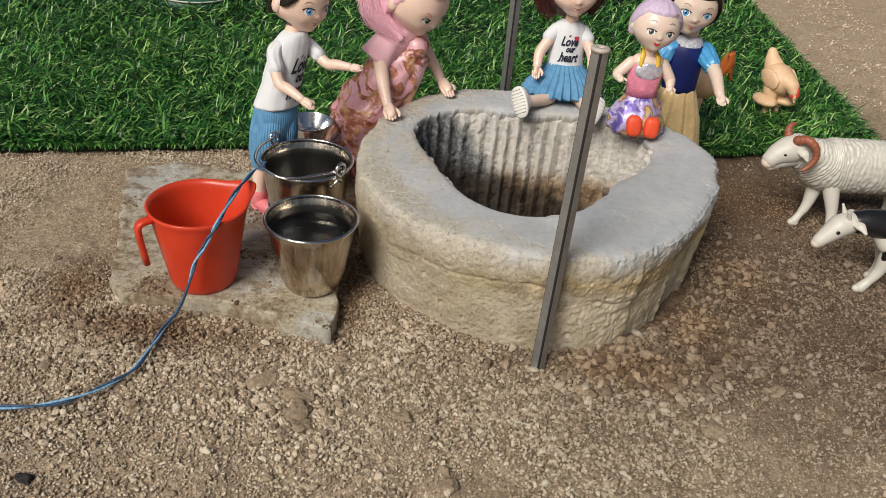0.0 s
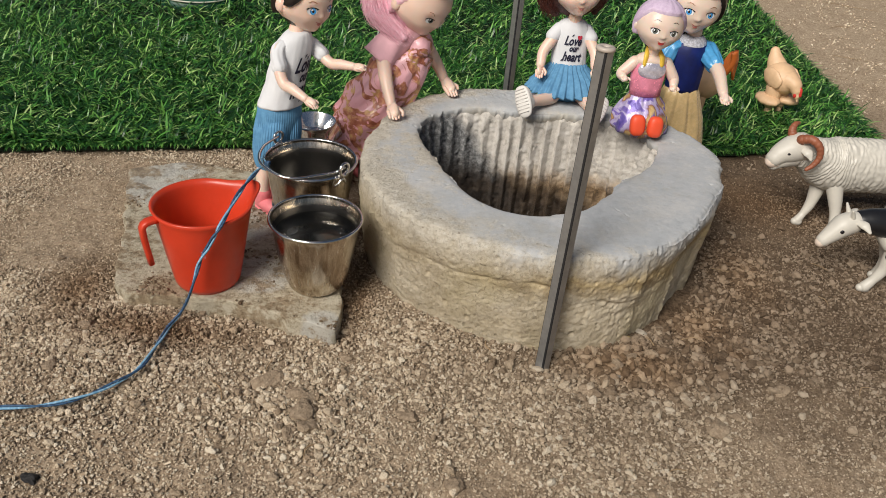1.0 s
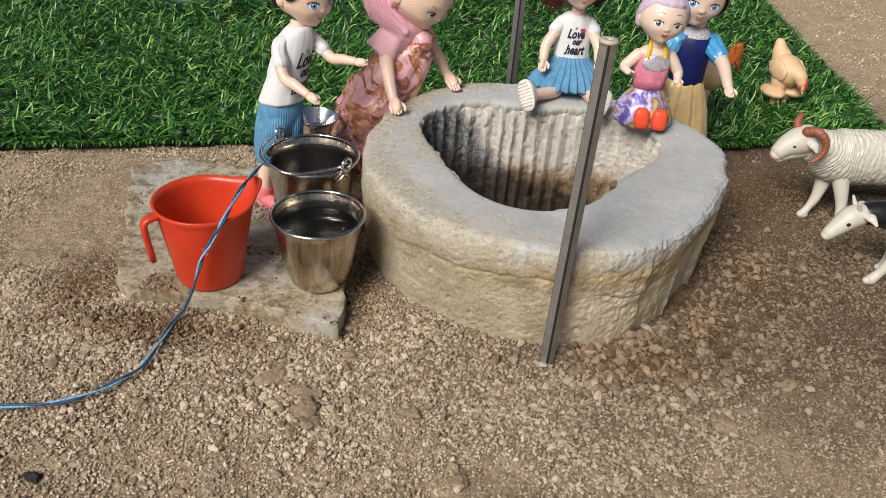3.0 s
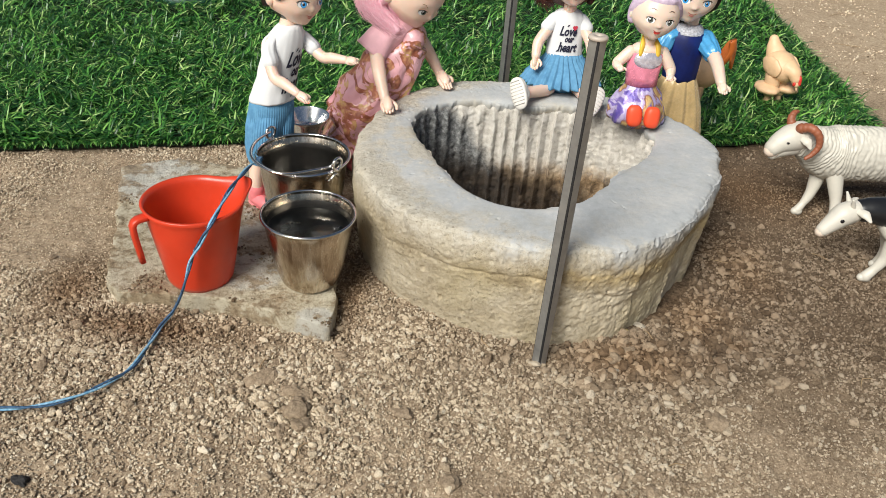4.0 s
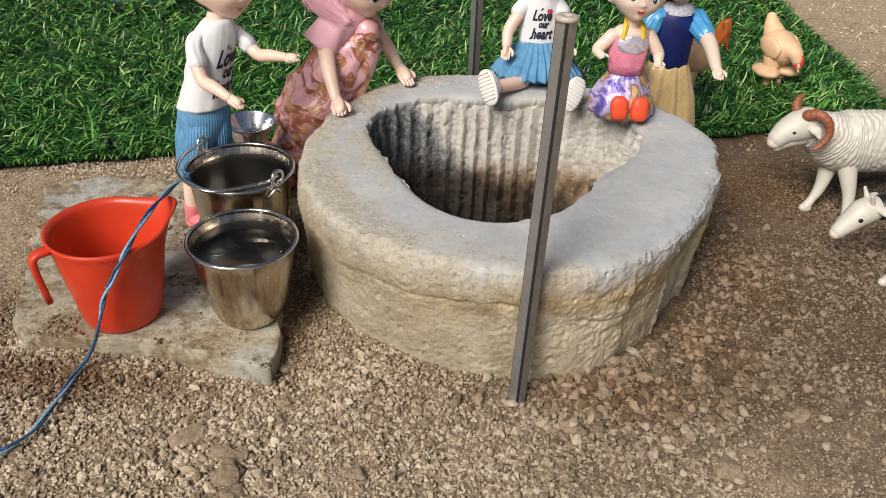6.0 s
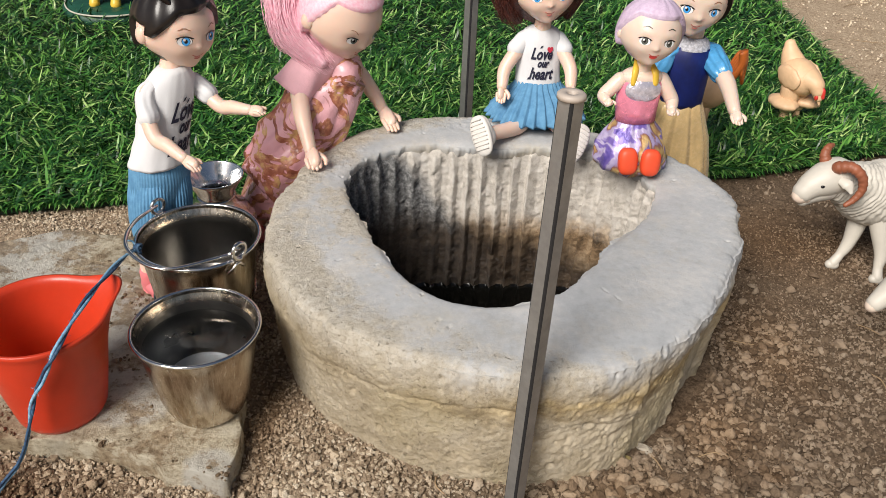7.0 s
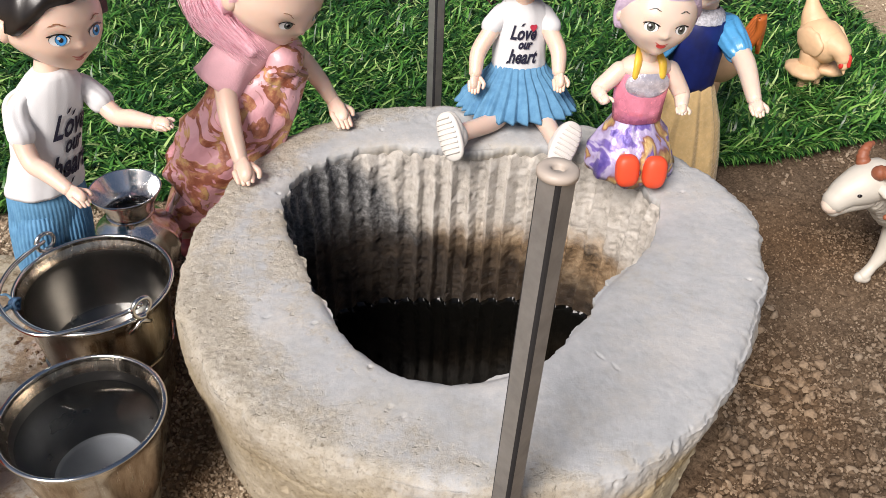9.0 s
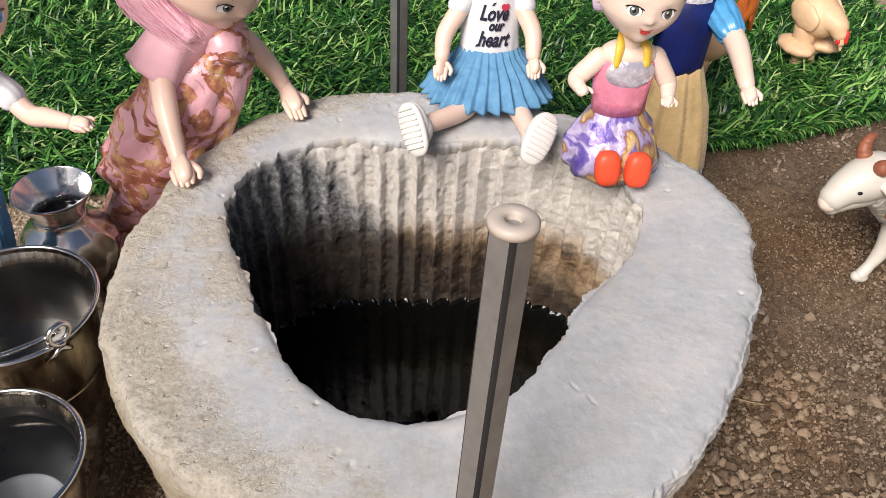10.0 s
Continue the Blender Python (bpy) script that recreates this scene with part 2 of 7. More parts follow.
n = Nodes("flagstone")
base = n.ramp(n.noise(150, 10, 0.8), [(0.37, (0.20, 0.15, 0.092)), (0.45, (0.46, 0.385, 0.27)), (0.52, (0.62, 0.55, 0.41)), (0.66, (0.74, 0.68, 0.55))])
ragged = n.math("MULTIPLY", n.math("SUBTRACT", n.noise(60, 8, 0.7), 0.5), 0.9)
grey = None
for cx, cy, rad in ((-0.142, 0.432, 0.032), (-0.095, 0.395, 0.036), (-0.026, 0.312, 0.010), (-0.062, 0.345, 0.018)):
    near = n.math("SQRT", n.math("ADD", n.math("POWER", n.math("SUBTRACT", n.axis(0), cx), 2.0), n.math("POWER", n.math("SUBTRACT", n.axis(1), cy), 2.0)))
    spot = n.math("SUBTRACT", 1.0, n.math("ADD", n.math("DIVIDE", near, rad), ragged))
    grey = spot if grey is None else n.math("MAXIMUM", grey, spot)
grey = n.ramp(grey, [(0.0, 0.0), (0.2, 0.7)])
base = n.mix(grey, base, n.ramp(n.noise(200, 8, 0.7), [(0.35, (0.56, 0.545, 0.50)), (0.65, (0.74, 0.725, 0.67))]))
clay = n.ramp(n.noise(48, 9, 0.78), [(0.48, 0.0), (0.54, 0.85)])
base = n.mix(clay, base, n.ramp(n.noise(300, 6, 0.7), [(0.35, (0.19, 0.125, 0.070)), (0.65, (0.50, 0.385, 0.245))]))
n.set(base, Roughness=n.ramp(n.noise(30, 4), [(0.4, 0.45), (0.6, 0.9)]), Specular_IOR_Level=0.35)
n.bump(n.noise(150, 10, 0.8), 1.0, 0.0030)
FLAG = n.mat

n = Nodes("stainless_steel")
stretch = n.add("Mapping")
stretch.inputs["Scale"].default_value = (1, 1, 0.06)
n.link(n.coord, stretch.inputs["Vector"])
streak = n.noise(420, 4, 0.6, vector=stretch.outputs["Vector"])
n.set(n.mix(n.ramp(streak, [(0.40, 0.6), (0.52, 0.0)]), n.ramp(n.noise(70, 5), [(0.3, (0.50, 0.435, 0.35)), (0.7, (0.70, 0.63, 0.54))]), (0.34, 0.27, 0.20)), Metallic=1.0,
      Roughness=n.ramp(streak, [(0.3, 0.16), (0.75, 0.32)]))
n.bump(streak, 0.08, 0.0003)
STEEL = n.mat

n = Nodes("polished_steel")
n.set(n.ramp(n.noise(120, 4), [(0.3, (0.62, 0.60, 0.57)), (0.7, (0.80, 0.79, 0.77))]), Metallic=1.0, Roughness=0.13)
n.bump(n.noise(160, 3), 0.1, 0.0005)
POLISHED = n.mat

# pail insides: the same steel, coloured darker for the dimness in there
n = Nodes("dim_inner_steel")
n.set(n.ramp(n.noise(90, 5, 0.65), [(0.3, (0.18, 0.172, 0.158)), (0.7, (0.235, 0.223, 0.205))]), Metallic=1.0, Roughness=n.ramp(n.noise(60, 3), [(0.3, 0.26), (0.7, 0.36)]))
DIM_STEEL = n.mat
BRIGHT = plain("bright_brushed_steel", (0.86, 0.86, 0.86), 0.20, metal=1.0, vary=0.06, scale=200)

# pail floors: a pale, hardly metallic colour stands in for their reflected gleam
LIT_STEEL = plain("lit_floor_steel", (0.62, 0.64, 0.67), 0.6, metal=0.1, vary=0.10, scale=200)

n = Nodes("aluminium")
n.set(n.ramp(n.noise(200, 5), [(0.3, (0.31, 0.31, 0.305)), (0.7, (0.42, 0.42, 0.415))]), Metallic=0.7, Roughness=n.ramp(n.noise(500, 4), [(0.3, 0.32), (0.7, 0.5)]))
ALU = n.mat
SLOT = plain("dark_slot", (0.015, 0.015, 0.017), 0.6)
CAP = plain("beige_plastic", (0.50, 0.43, 0.37), 0.5, vary=0.1)

n = Nodes("dark_water")
n.set((0.003, 0.003, 0.0025), Roughness=0.03, IOR=1.33)
n.bump(n.noise(60, 2), 0.05, 0.002)
WELL_WATER = n.mat
n = Nodes("murky_water")
n.set((0.38, 0.41, 0.435), Roughness=0.03, IOR=1.33, Transmission_Weight=1.0)
n.bump(n.noise(40, 2), 0.06, 0.002)
PAIL_WATER = n.mat

RED = plain("red_plastic", (0.62, 0.048, 0.018), 0.34, vary=0.10, scale=60, bump=0.08, bscale=500, Subsurface_Weight=0.05)
n = Nodes("blue_twine")
wave = n.noise(900, 3)
pale = n.ramp(wave, [(0.3, (0.10, 0.26, 0.42)), (0.55, (0.22, 0.42, 0.60)), (0.75, (0.50, 0.64, 0.74))])
navy = n.ramp(wave, [(0.3, (0.010, 0.022, 0.055)), (0.7, (0.05, 0.13, 0.25))])
n.set(n.mix(n.ramp(island(n), [(0.45, 0.0), (0.55, 1.0)]), navy, pale), Roughness=0.65)
TWINE = n.mat
SKIN = plain("doll_skin", (0.80, 0.585, 0.475), 0.36, vary=0.03, scale=90, Subsurface_Weight=0.4)
SKIN.node_tree.nodes["Principled BSDF"].inputs["Subsurface Radius"].default_value = (0.006, 0.003, 0.002)
PALE = plain("pale_doll_skin", (0.76, 0.60, 0.50), 0.34, vary=0.03, scale=90, Subsurface_Weight=0.4)
PALE.node_tree.nodes["Principled BSDF"].inputs["Subsurface Radius"].default_value = (0.006, 0.003, 0.002)
COTTON = plain("white_cotton", (0.70, 0.705, 0.72), 0.85, vary=0.04, bump=0.12, bscale=3200)
INK = plain("navy_print", (0.012, 0.012, 0.035), 0.7)
HEART_INK = plain("red_print", (0.5, 0.03, 0.06), 0.7)
n = Nodes("blue_ribbed_cloth")
n.set(n.ramp(n.noise(300), [(0.3, (0.075, 0.215, 0.38)), (0.7, (0.125, 0.31, 0.50))]), Roughness=0.8)
n.bump(n.noise(2200), 0.4, 0.0004)
BLUE = n.mat
n = Nodes("black_hair_plastic")
n.set(n.ramp(n.noise(200), [(0.3, (0.006, 0.005, 0.005)), (0.7, (0.02, 0.015, 0.013))]), Roughness=0.28)
BLACK = n.mat


def hair(name, dark, lite, rough=0.38):
    n = Nodes(name)
    n.set(n.ramp(n.noise(700, 4), [(0.3, dark), (0.7, lite)]), Roughness=rough)
    n.bump(n.noise(1600, 3), 0.5, 0.0005)
    return n.mat


PINK_HAIR = hair("pink_hair", (0.88, 0.42, 0.53), (0.96, 0.66, 0.74), 0.32)
LILAC_HAIR = hair("lilac_hair", (0.56, 0.42, 0.58), (0.68, 0.55, 0.69))
BROWN_HAIR = hair("brown_hair", (0.03, 0.008, 0.006), (0.11, 0.03, 0.02))
SHOE_PINK = plain("pink_rubber", (0.80, 0.22, 0.24), 0.45, vary=0.06)
SHOE_RED = plain("red_rubber", (0.80, 0.085, 0.03), 0.5, vary=0.06)
WHITE_RUBBER = plain("white_rubber", (0.70, 0.67, 0.625), 0.55, vary=0.06)
EYE_WHITE = plain("eye_white", (0.85, 0.85, 0.85), 0.25, vary=0.02)
EYE_BLUE = plain("eye_blue", (0.06, 0.34, 0.74), 0.22)
EYE_DARK = plain("eye_dark", (0.012, 0.01, 0.012), 0.25)
EYE_GREY = plain("eye_grey", (0.09, 0.10, 0.085), 0.25)
LIP_PINK = plain("lip_pink", (0.62, 0.20, 0.17), 0.4)
LIP_RED = plain("lip_red", (0.62, 0.05, 0.04), 0.35)
BROW = plain("brow_brown", (0.30, 0.13, 0.06), 0.5)
n = Nodes("pink_brocade")
weave = n.noise(44, 4, 0.55, 1.5)
satin = n.ramp(n.noise(30, 3), [(0.35, (0.72, 0.34, 0.38)), (0.65, (0.82, 0.50, 0.54))])
scrolls = n.ramp(weave, [(0.435, 0.0), (0.450, 1.0), (0.525, 1.0), (0.540, 0.0), (0.620, 0.0), (0.635, 1.0)])
copper = n.ramp(n.noise(170, 4, 0.6), [(0.38, (0.30, 0.095, 0.055)), (0.50, (0.50, 0.20, 0.12)), (0.60, (0.66, 0.40, 0.18))])
n.set(n.mix(scrolls, satin, copper), Roughness=0.30)
n.bump(scrolls, 0.5, 0.0004)
n.bump(n.noise(120, 3), 0.5, 0.0016)
BROCADE = n.mat
CHIFFON = plain("pink_chiffon", (0.88, 0.50, 0.56), 0.6, vary=0.08, bump=0.3, bscale=1400, Sheen_Weight=0.3, Alpha=0.86)
n = Nodes("metallic_print")
n.set(n.ramp(n.noise(66, 3, 0.5, 0.9), [(0.33, (0.10, 0.07, 0.32)), (0.40, (0.20, 0.14, 0.44)), (0.43, (0.52, 0.46, 0.66)), (0.49, (0.40, 0.33, 0.56)), (0.52, (0.26, 0.12, 0.10)), (0.56, (0.52, 0.33, 0.13)), (0.60, (0.68, 0.50, 0.24)), (0.64, (0.18, 0.12, 0.40)), (0.72, (0.46, 0.40, 0.60))]), Roughness=0.28, Metallic=0.2)
n.bump(n.noise(240, 5, 0.6), 0.5, 0.0016)
FOIL = n.mat
FOIL_PINK = plain("pink_foil", (0.88, 0.30, 0.42), 0.24, metal=0.25, vary=0.2, scale=220, bump=0.4, bscale=300)
FOIL_SILVER = plain("silver_foil", (0.80, 0.76, 0.88), 0.22, metal=0.6, vary=0.3, scale=420, bump=0.6, bscale=500)
YELLOW = plain("yellow_satin", (0.80, 0.52, 0.06), 0.4, vary=0.12)
GOLD = plain("gold_satin", (0.80, 0.57, 0.27), 0.26, vary=0.15, scale=200, bump=0.2, bscale=300, Sheen_Weight=0.2)
VELVET = plain("navy_velvet", (0.006, 0.016, 0.13), 0.5, vary=0.35, scale=160)
SATIN = plain("blue_satin", (0.09, 0.36, 0.68), 0.24, vary=0.2, scale=200, bump=0.2, bscale=260)
LACE = plain("white_lace", (0.66, 0.66, 0.72), 0.7, vary=0.4, scale=900, bump=0.8, bscale=1300)
RAM_WHITE = plain("white_toy_rubber", (0.60, 0.565, 0.495), 0.45, vary=0.07, scale=110, bump=0.12, bscale=600)
HORN = plain("brown_horn", (0.30, 0.10, 0.05), 0.5, vary=0.2, scale=300, bump=0.3)
PINKISH = plain("muzzle_pink", (0.76, 0.62, 0.51), 0.5)
COW_BLACK = plain("black_toy_paint", (0.012, 0.012, 0.014), 0.4)
HEN = plain("tan_hen_paint", (0.74, 0.49, 0.29), 0.5, vary=0.12, scale=120, bump=0.3, bscale=420)
ORANGE = plain("orange_paint", (0.62, 0.16, 0.03), 0.45)
COMB = plain("red_comb_paint", (0.60, 0.04, 0.03), 0.45)


# ---- building helpers ----
def shade(mesh, smooth=True):
    mesh.polygons.foreach_set("use_smooth", [smooth] * len(mesh.polygons))


def part(name, bm, material, parent=None, label="", smooth=True):
    """Links a bmesh as one mesh object, under a thing or part when one is given."""
    mesh = bpy.data.meshes.new(name)
    bmesh.ops.recalc_face_normals(bm, faces=bm.faces)
    bm.to_mesh(mesh)
    bm.free()
    shade(mesh, smooth)
    mesh.materials.append(material)
    ob = new(name, mesh)
    ob.parent = parent
    return tagged(ob, label)


def mesh_np(name, verts, faces, material, smooth=True):
    """A mesh object from arrays; every face has the same number of corners."""
    mesh = bpy.data.meshes.new(name)
    verts, faces = np.asarray(verts, dtype=np.float32), np.asarray(faces, dtype=np.int32)
    k = faces.shape[1]
    mesh.vertices.add(len(verts))
    mesh.vertices.foreach_set("co", verts.ravel())
    mesh.loops.add(faces.size)
    mesh.loops.foreach_set("vertex_index", faces.ravel())
    mesh.polygons.add(len(faces))
    mesh.polygons.foreach_set("loop_start", np.arange(0, faces.size, k, dtype=np.int32))
    mesh.polygons.foreach_set("loop_total", np.full(len(faces), k, dtype=np.int32))
    mesh.update(calc_edges=True)
    mesh.validate()
    shade(mesh, smooth)
    mesh.materials.append(material)
    return new(name, mesh)


def empty(name, at, label, category, group=""):
    ob = new(name)
    ob.location = at
    ob.empty_display_size = 0.01
    return tagged(ob, label, category, group)


def lathe(bm, profile, centre=(0, 0, 0), n=64, wobble=0.0):
    """Turns a profile of (radius, z) round the z axis."""
    rings = []
    for i, (r, z) in enumerate(profile):
        ring = []
        for k in range(n):
            a = 2 * math.pi * k / n
            q = r * (1 + wobble * noise.noise((math.cos(a) * 1.5, math.sin(a) * 1.5, i * 0.3)))
            ring.append(bm.verts.new((centre[0] + q * math.cos(a), centre[1] + q * math.sin(a), centre[2] + z)))
        rings.append(ring)
    for a, b in zip(rings, rings[1:]):
        for k in range(n):
            bm.faces.new((a[k], a[(k + 1) % n], b[(k + 1) % n], b[k]))
    return rings


def cap(bm, ring):
    bm.faces.new(ring)


def smooth_path(pts, steps=6):
    """A Catmull-Rom curve through points of any dimension."""
    pts = [np.array(p, dtype=float) for p in pts]
    if len(pts) < 3:
        return [pts[0] + (pts[-1] - pts[0]) * k / steps for k in range(steps + 1)]
    full = [2 * pts[0] - pts[1], *pts, 2 * pts[-1] - pts[-2]]
    out = []
    for i in range(1, len(full) - 2):
        p0, p1, p2, p3 = full[i - 1:i + 3]
        for k in range(steps):
            t = k / steps
            out.append(0.5 * (2 * p1 + (p2 - p0) * t + (2 * p0 - 5 * p1 + 4 * p2 - p3) * t * t + (3 * p1 - p0 - 3 * p2 + p3) * t ** 3))
    out.append(full[-2])
    return out


def tube_rings(pts, radii, n=12, flat=1.0):
    """Rings of points round a path, closed with rounded ends."""
    pts = [Vector(p) for p in pts]
    d = [(pts[min(i + 1, len(pts) - 1)] - pts[max(i - 1, 0)]).normalized() for i in range(len(pts))]
    side = d[0].orthogonal().normalized()
    rings = []

    def ring(p, r, t):
        up = t.cross(side).normalized()
        return [p + side * (r * math.cos(2 * math.pi * k / n)) + up * (r * flat * math.sin(2 * math.pi * k / n)) for k in range(n)]
    for f in (0.98, 0.75, 0.4):
        rings.append(ring(pts[0] - d[0] * radii[0] * f, radii[0] * math.sqrt(1 - f * f), d[0]))
    for p, r, t in zip(pts, radii, d):
        side = (side - t * side.dot(t)).normalized()
        rings.append(ring(p, r, t))
    for f in (0.4, 0.75, 0.98):
        rings.append(ring(pts[-1] + d[-1] * radii[-1] * f, radii[-1] * math.sqrt(1 - f * f), d[-1]))
    return rings


def tube(bm, pts, radius, n=10, steps=6):
    path = smooth_path(pts, steps)
    radii = [radius] * len(path) if not isinstance(radius, (list, tuple)) else list(np.interp(np.linspace(0, 1, len(path)), np.linspace(0, 1, len(radius)), radius))
    rings = [[bm.verts.new(p) for p in r] for r in tube_rings(path, radii, n)]
    for a, b in zip(rings, rings[1:]):
        for k in range(n):
            bm.faces.new((a[k], a[(k + 1) % n], b[(k + 1) % n], b[k]))
    bm.faces.new(rings[0])
    bm.faces.new(rings[-1])


def fractal(x, y, z, scale, octaves=4):
    return noise.fractal((x * scale, y * scale, z * scale), 0.7, 2.1, octaves)


def lattice(ix, iy, iz, seed=0):
    """Random numbers from 0 to 1 on whole-number places."""
    h = (ix * 374761393 + iy * 668265263 + iz * 1440662683 + seed * 1013904223) & 0xFFFFFFFF
    h = ((h ^ (h >> 13)) * 1274126177) & 0xFFFFFFFF
    h = ((h ^ (h >> 15)) * 2246822519) & 0xFFFFFFFF
    return (h ^ (h >> 16)) / 4294967295.0


def smooth_noise(x, y, z, seed=0):
    """Value noise from -1 to 1 over arrays."""
    x, y, z = np.broadcast_arrays(np.asarray(x, float), np.asarray(y, float), np.asarray(z, float))
    ix, iy, iz = np.floor(x).astype(np.int64), np.floor(y).astype(np.int64), np.floor(z).astype(np.int64)
    u, v, w = ((q - i) ** 3 * ((q - i) * ((q - i) * 6 - 15) + 10) for q, i in ((x, ix), (y, iy), (z, iz)))
    total = 0.0
    for dx in (0, 1):
        for dy in (0, 1):
            for dz in (0, 1):
                total = total + lattice(ix + dx, iy + dy, iz + dz, seed) * (u if dx else 1 - u) * (v if dy else 1 - v) * (w if dz else 1 - w)
    return total * 2 - 1


def rough(x, y, z, scale, octaves=4, gain=0.5, seed=0):
    """Layered noise over arrays, about -1 to 1."""
    x, y, z = np.asarray(x, float), np.asarray(y, float), np.asarray(z, float)
    total, amp, norm = 0.0, 1.0, 0.0
    for k in range(octaves):
        total = total + amp * smooth_noise(x * scale + 17.3 * k, y * scale + 9.1 * k, z * scale + 4.7 * k, seed + k)
        norm += amp
        scale, amp = scale * 2.03, amp * gain
    return total / norm * 1.5


def lumps(x, y, z, scale, seed=0, flat=False):
    """Cells: the distance to the nearest point, how near the border is, and a random number for each cell."""
    x, y, z = np.broadcast_arrays(np.asarray(x, float) * scale, np.asarray(y, float) * scale, np.asarray(z, float) * scale)
    ix, iy, iz = np.floor(x).astype(np.int64), np.floor(y).astype(np.int64), np.floor(z).astype(np.int64)
    first, second, mark = np.full(x.shape, 9.0), np.full(x.shape, 9.0), np.zeros(x.shape)
    for dx in (-1, 0, 1):
        for dy in (-1, 0, 1):
            for dz in ((0,) if flat else (-1, 0, 1)):
                cx, cy, cz = ix + dx, iy + dy, iz + dz
                d = (cx + lattice(cx, cy, cz, seed) - x) ** 2 + (cy + lattice(cx, cy, cz, seed + 1) - y) ** 2
                if not flat:
                    d = d + (cz + lattice(cx, cy, cz, seed + 2) - z) ** 2
                nearer = d < first
                second = np.where(nearer, first, np.minimum(second, d))
                mark = np.where(nearer, lattice(cx, cy, cz, seed + 3), mark)
                first = np.where(nearer, d, first)
    return np.sqrt(first), np.sqrt(second) - np.sqrt(first), mark


def step(t, lo, hi):
    """A smooth rise from 0 to 1 over arrays."""
    t = np.clip((t - lo) / (hi - lo), 0, 1)
    return t * t * (3 - 2 * t)


# ---- the well ----
CX, CY, TOP = 0.0762, 0.413, 0.054
SHOULDER = TOP - 0.0023


def series(a, c):
    return c[0] + sum(c[2 * k - 1] * np.cos(k * a) + c[2 * k] * np.sin(k * a) for k in range(1, 5))


def outer_radius(a):
    r = series(a, (0.0979, -0.0005, -0.0023, 0.0006, 0.0015, 0.0014, 0.0023, -0.0003, 0.0024))
    return r + 0.0007 * rough(np.cos(a), np.sin(a), 0.3, 5.0, 4, 0.6, 3)


def edge_roll(a):
    """How far the weathered outer edge of the rim stands back: more where it has crumbled."""
    x, y = np.cos(a) * 0.098, np.sin(a) * 0.098
    return 0.0020 + 0.0012 * np.tanh(1.6 * rough(x, y, 0.2, 60, 4, 0.65, 201)) + 0.0003 * rough(x, y, 0.6, 300, 2, 0.6, 205)


def inner_radius(a):
    return series(a, (0.0617, -0.0038, 0.0064, -0.0004, 0.0038, 0.0008, 0.008, -0.0015, -0.0006))


def near_angle(a, at, width):
    d = (a - at + math.pi) % (2 * math.pi) - math.pi
    return np.exp(-(d / width) ** 2)


def ring_part(name, r, z, material, parent, label=""):
    """A band of the well from arrays of radius and height: a row for each ring, a column for each angle."""
    m, n = r.shape
    a = ring_angles(n)[None, :]
    verts = np.stack([CX + r * np.cos(a), CY + r * np.sin(a), np.broadcast_to(z, r.shape)], axis=2).reshape(-1, 3)
    i, k = np.meshgrid(np.arange(m - 1), np.arange(n), indexing="ij")
    j = (k + 1) % n
    faces = np.stack([i * n + k, i * n + j, (i + 1) * n + j, (i + 1) * n + k], axis=2).reshape(-1, 4)
    ob = mesh_np(name, verts, faces, material)
    ob.parent = parent
    return tagged(ob, label)


def ring_angles(n):
    return np.arange(n) * 2 * math.pi / n


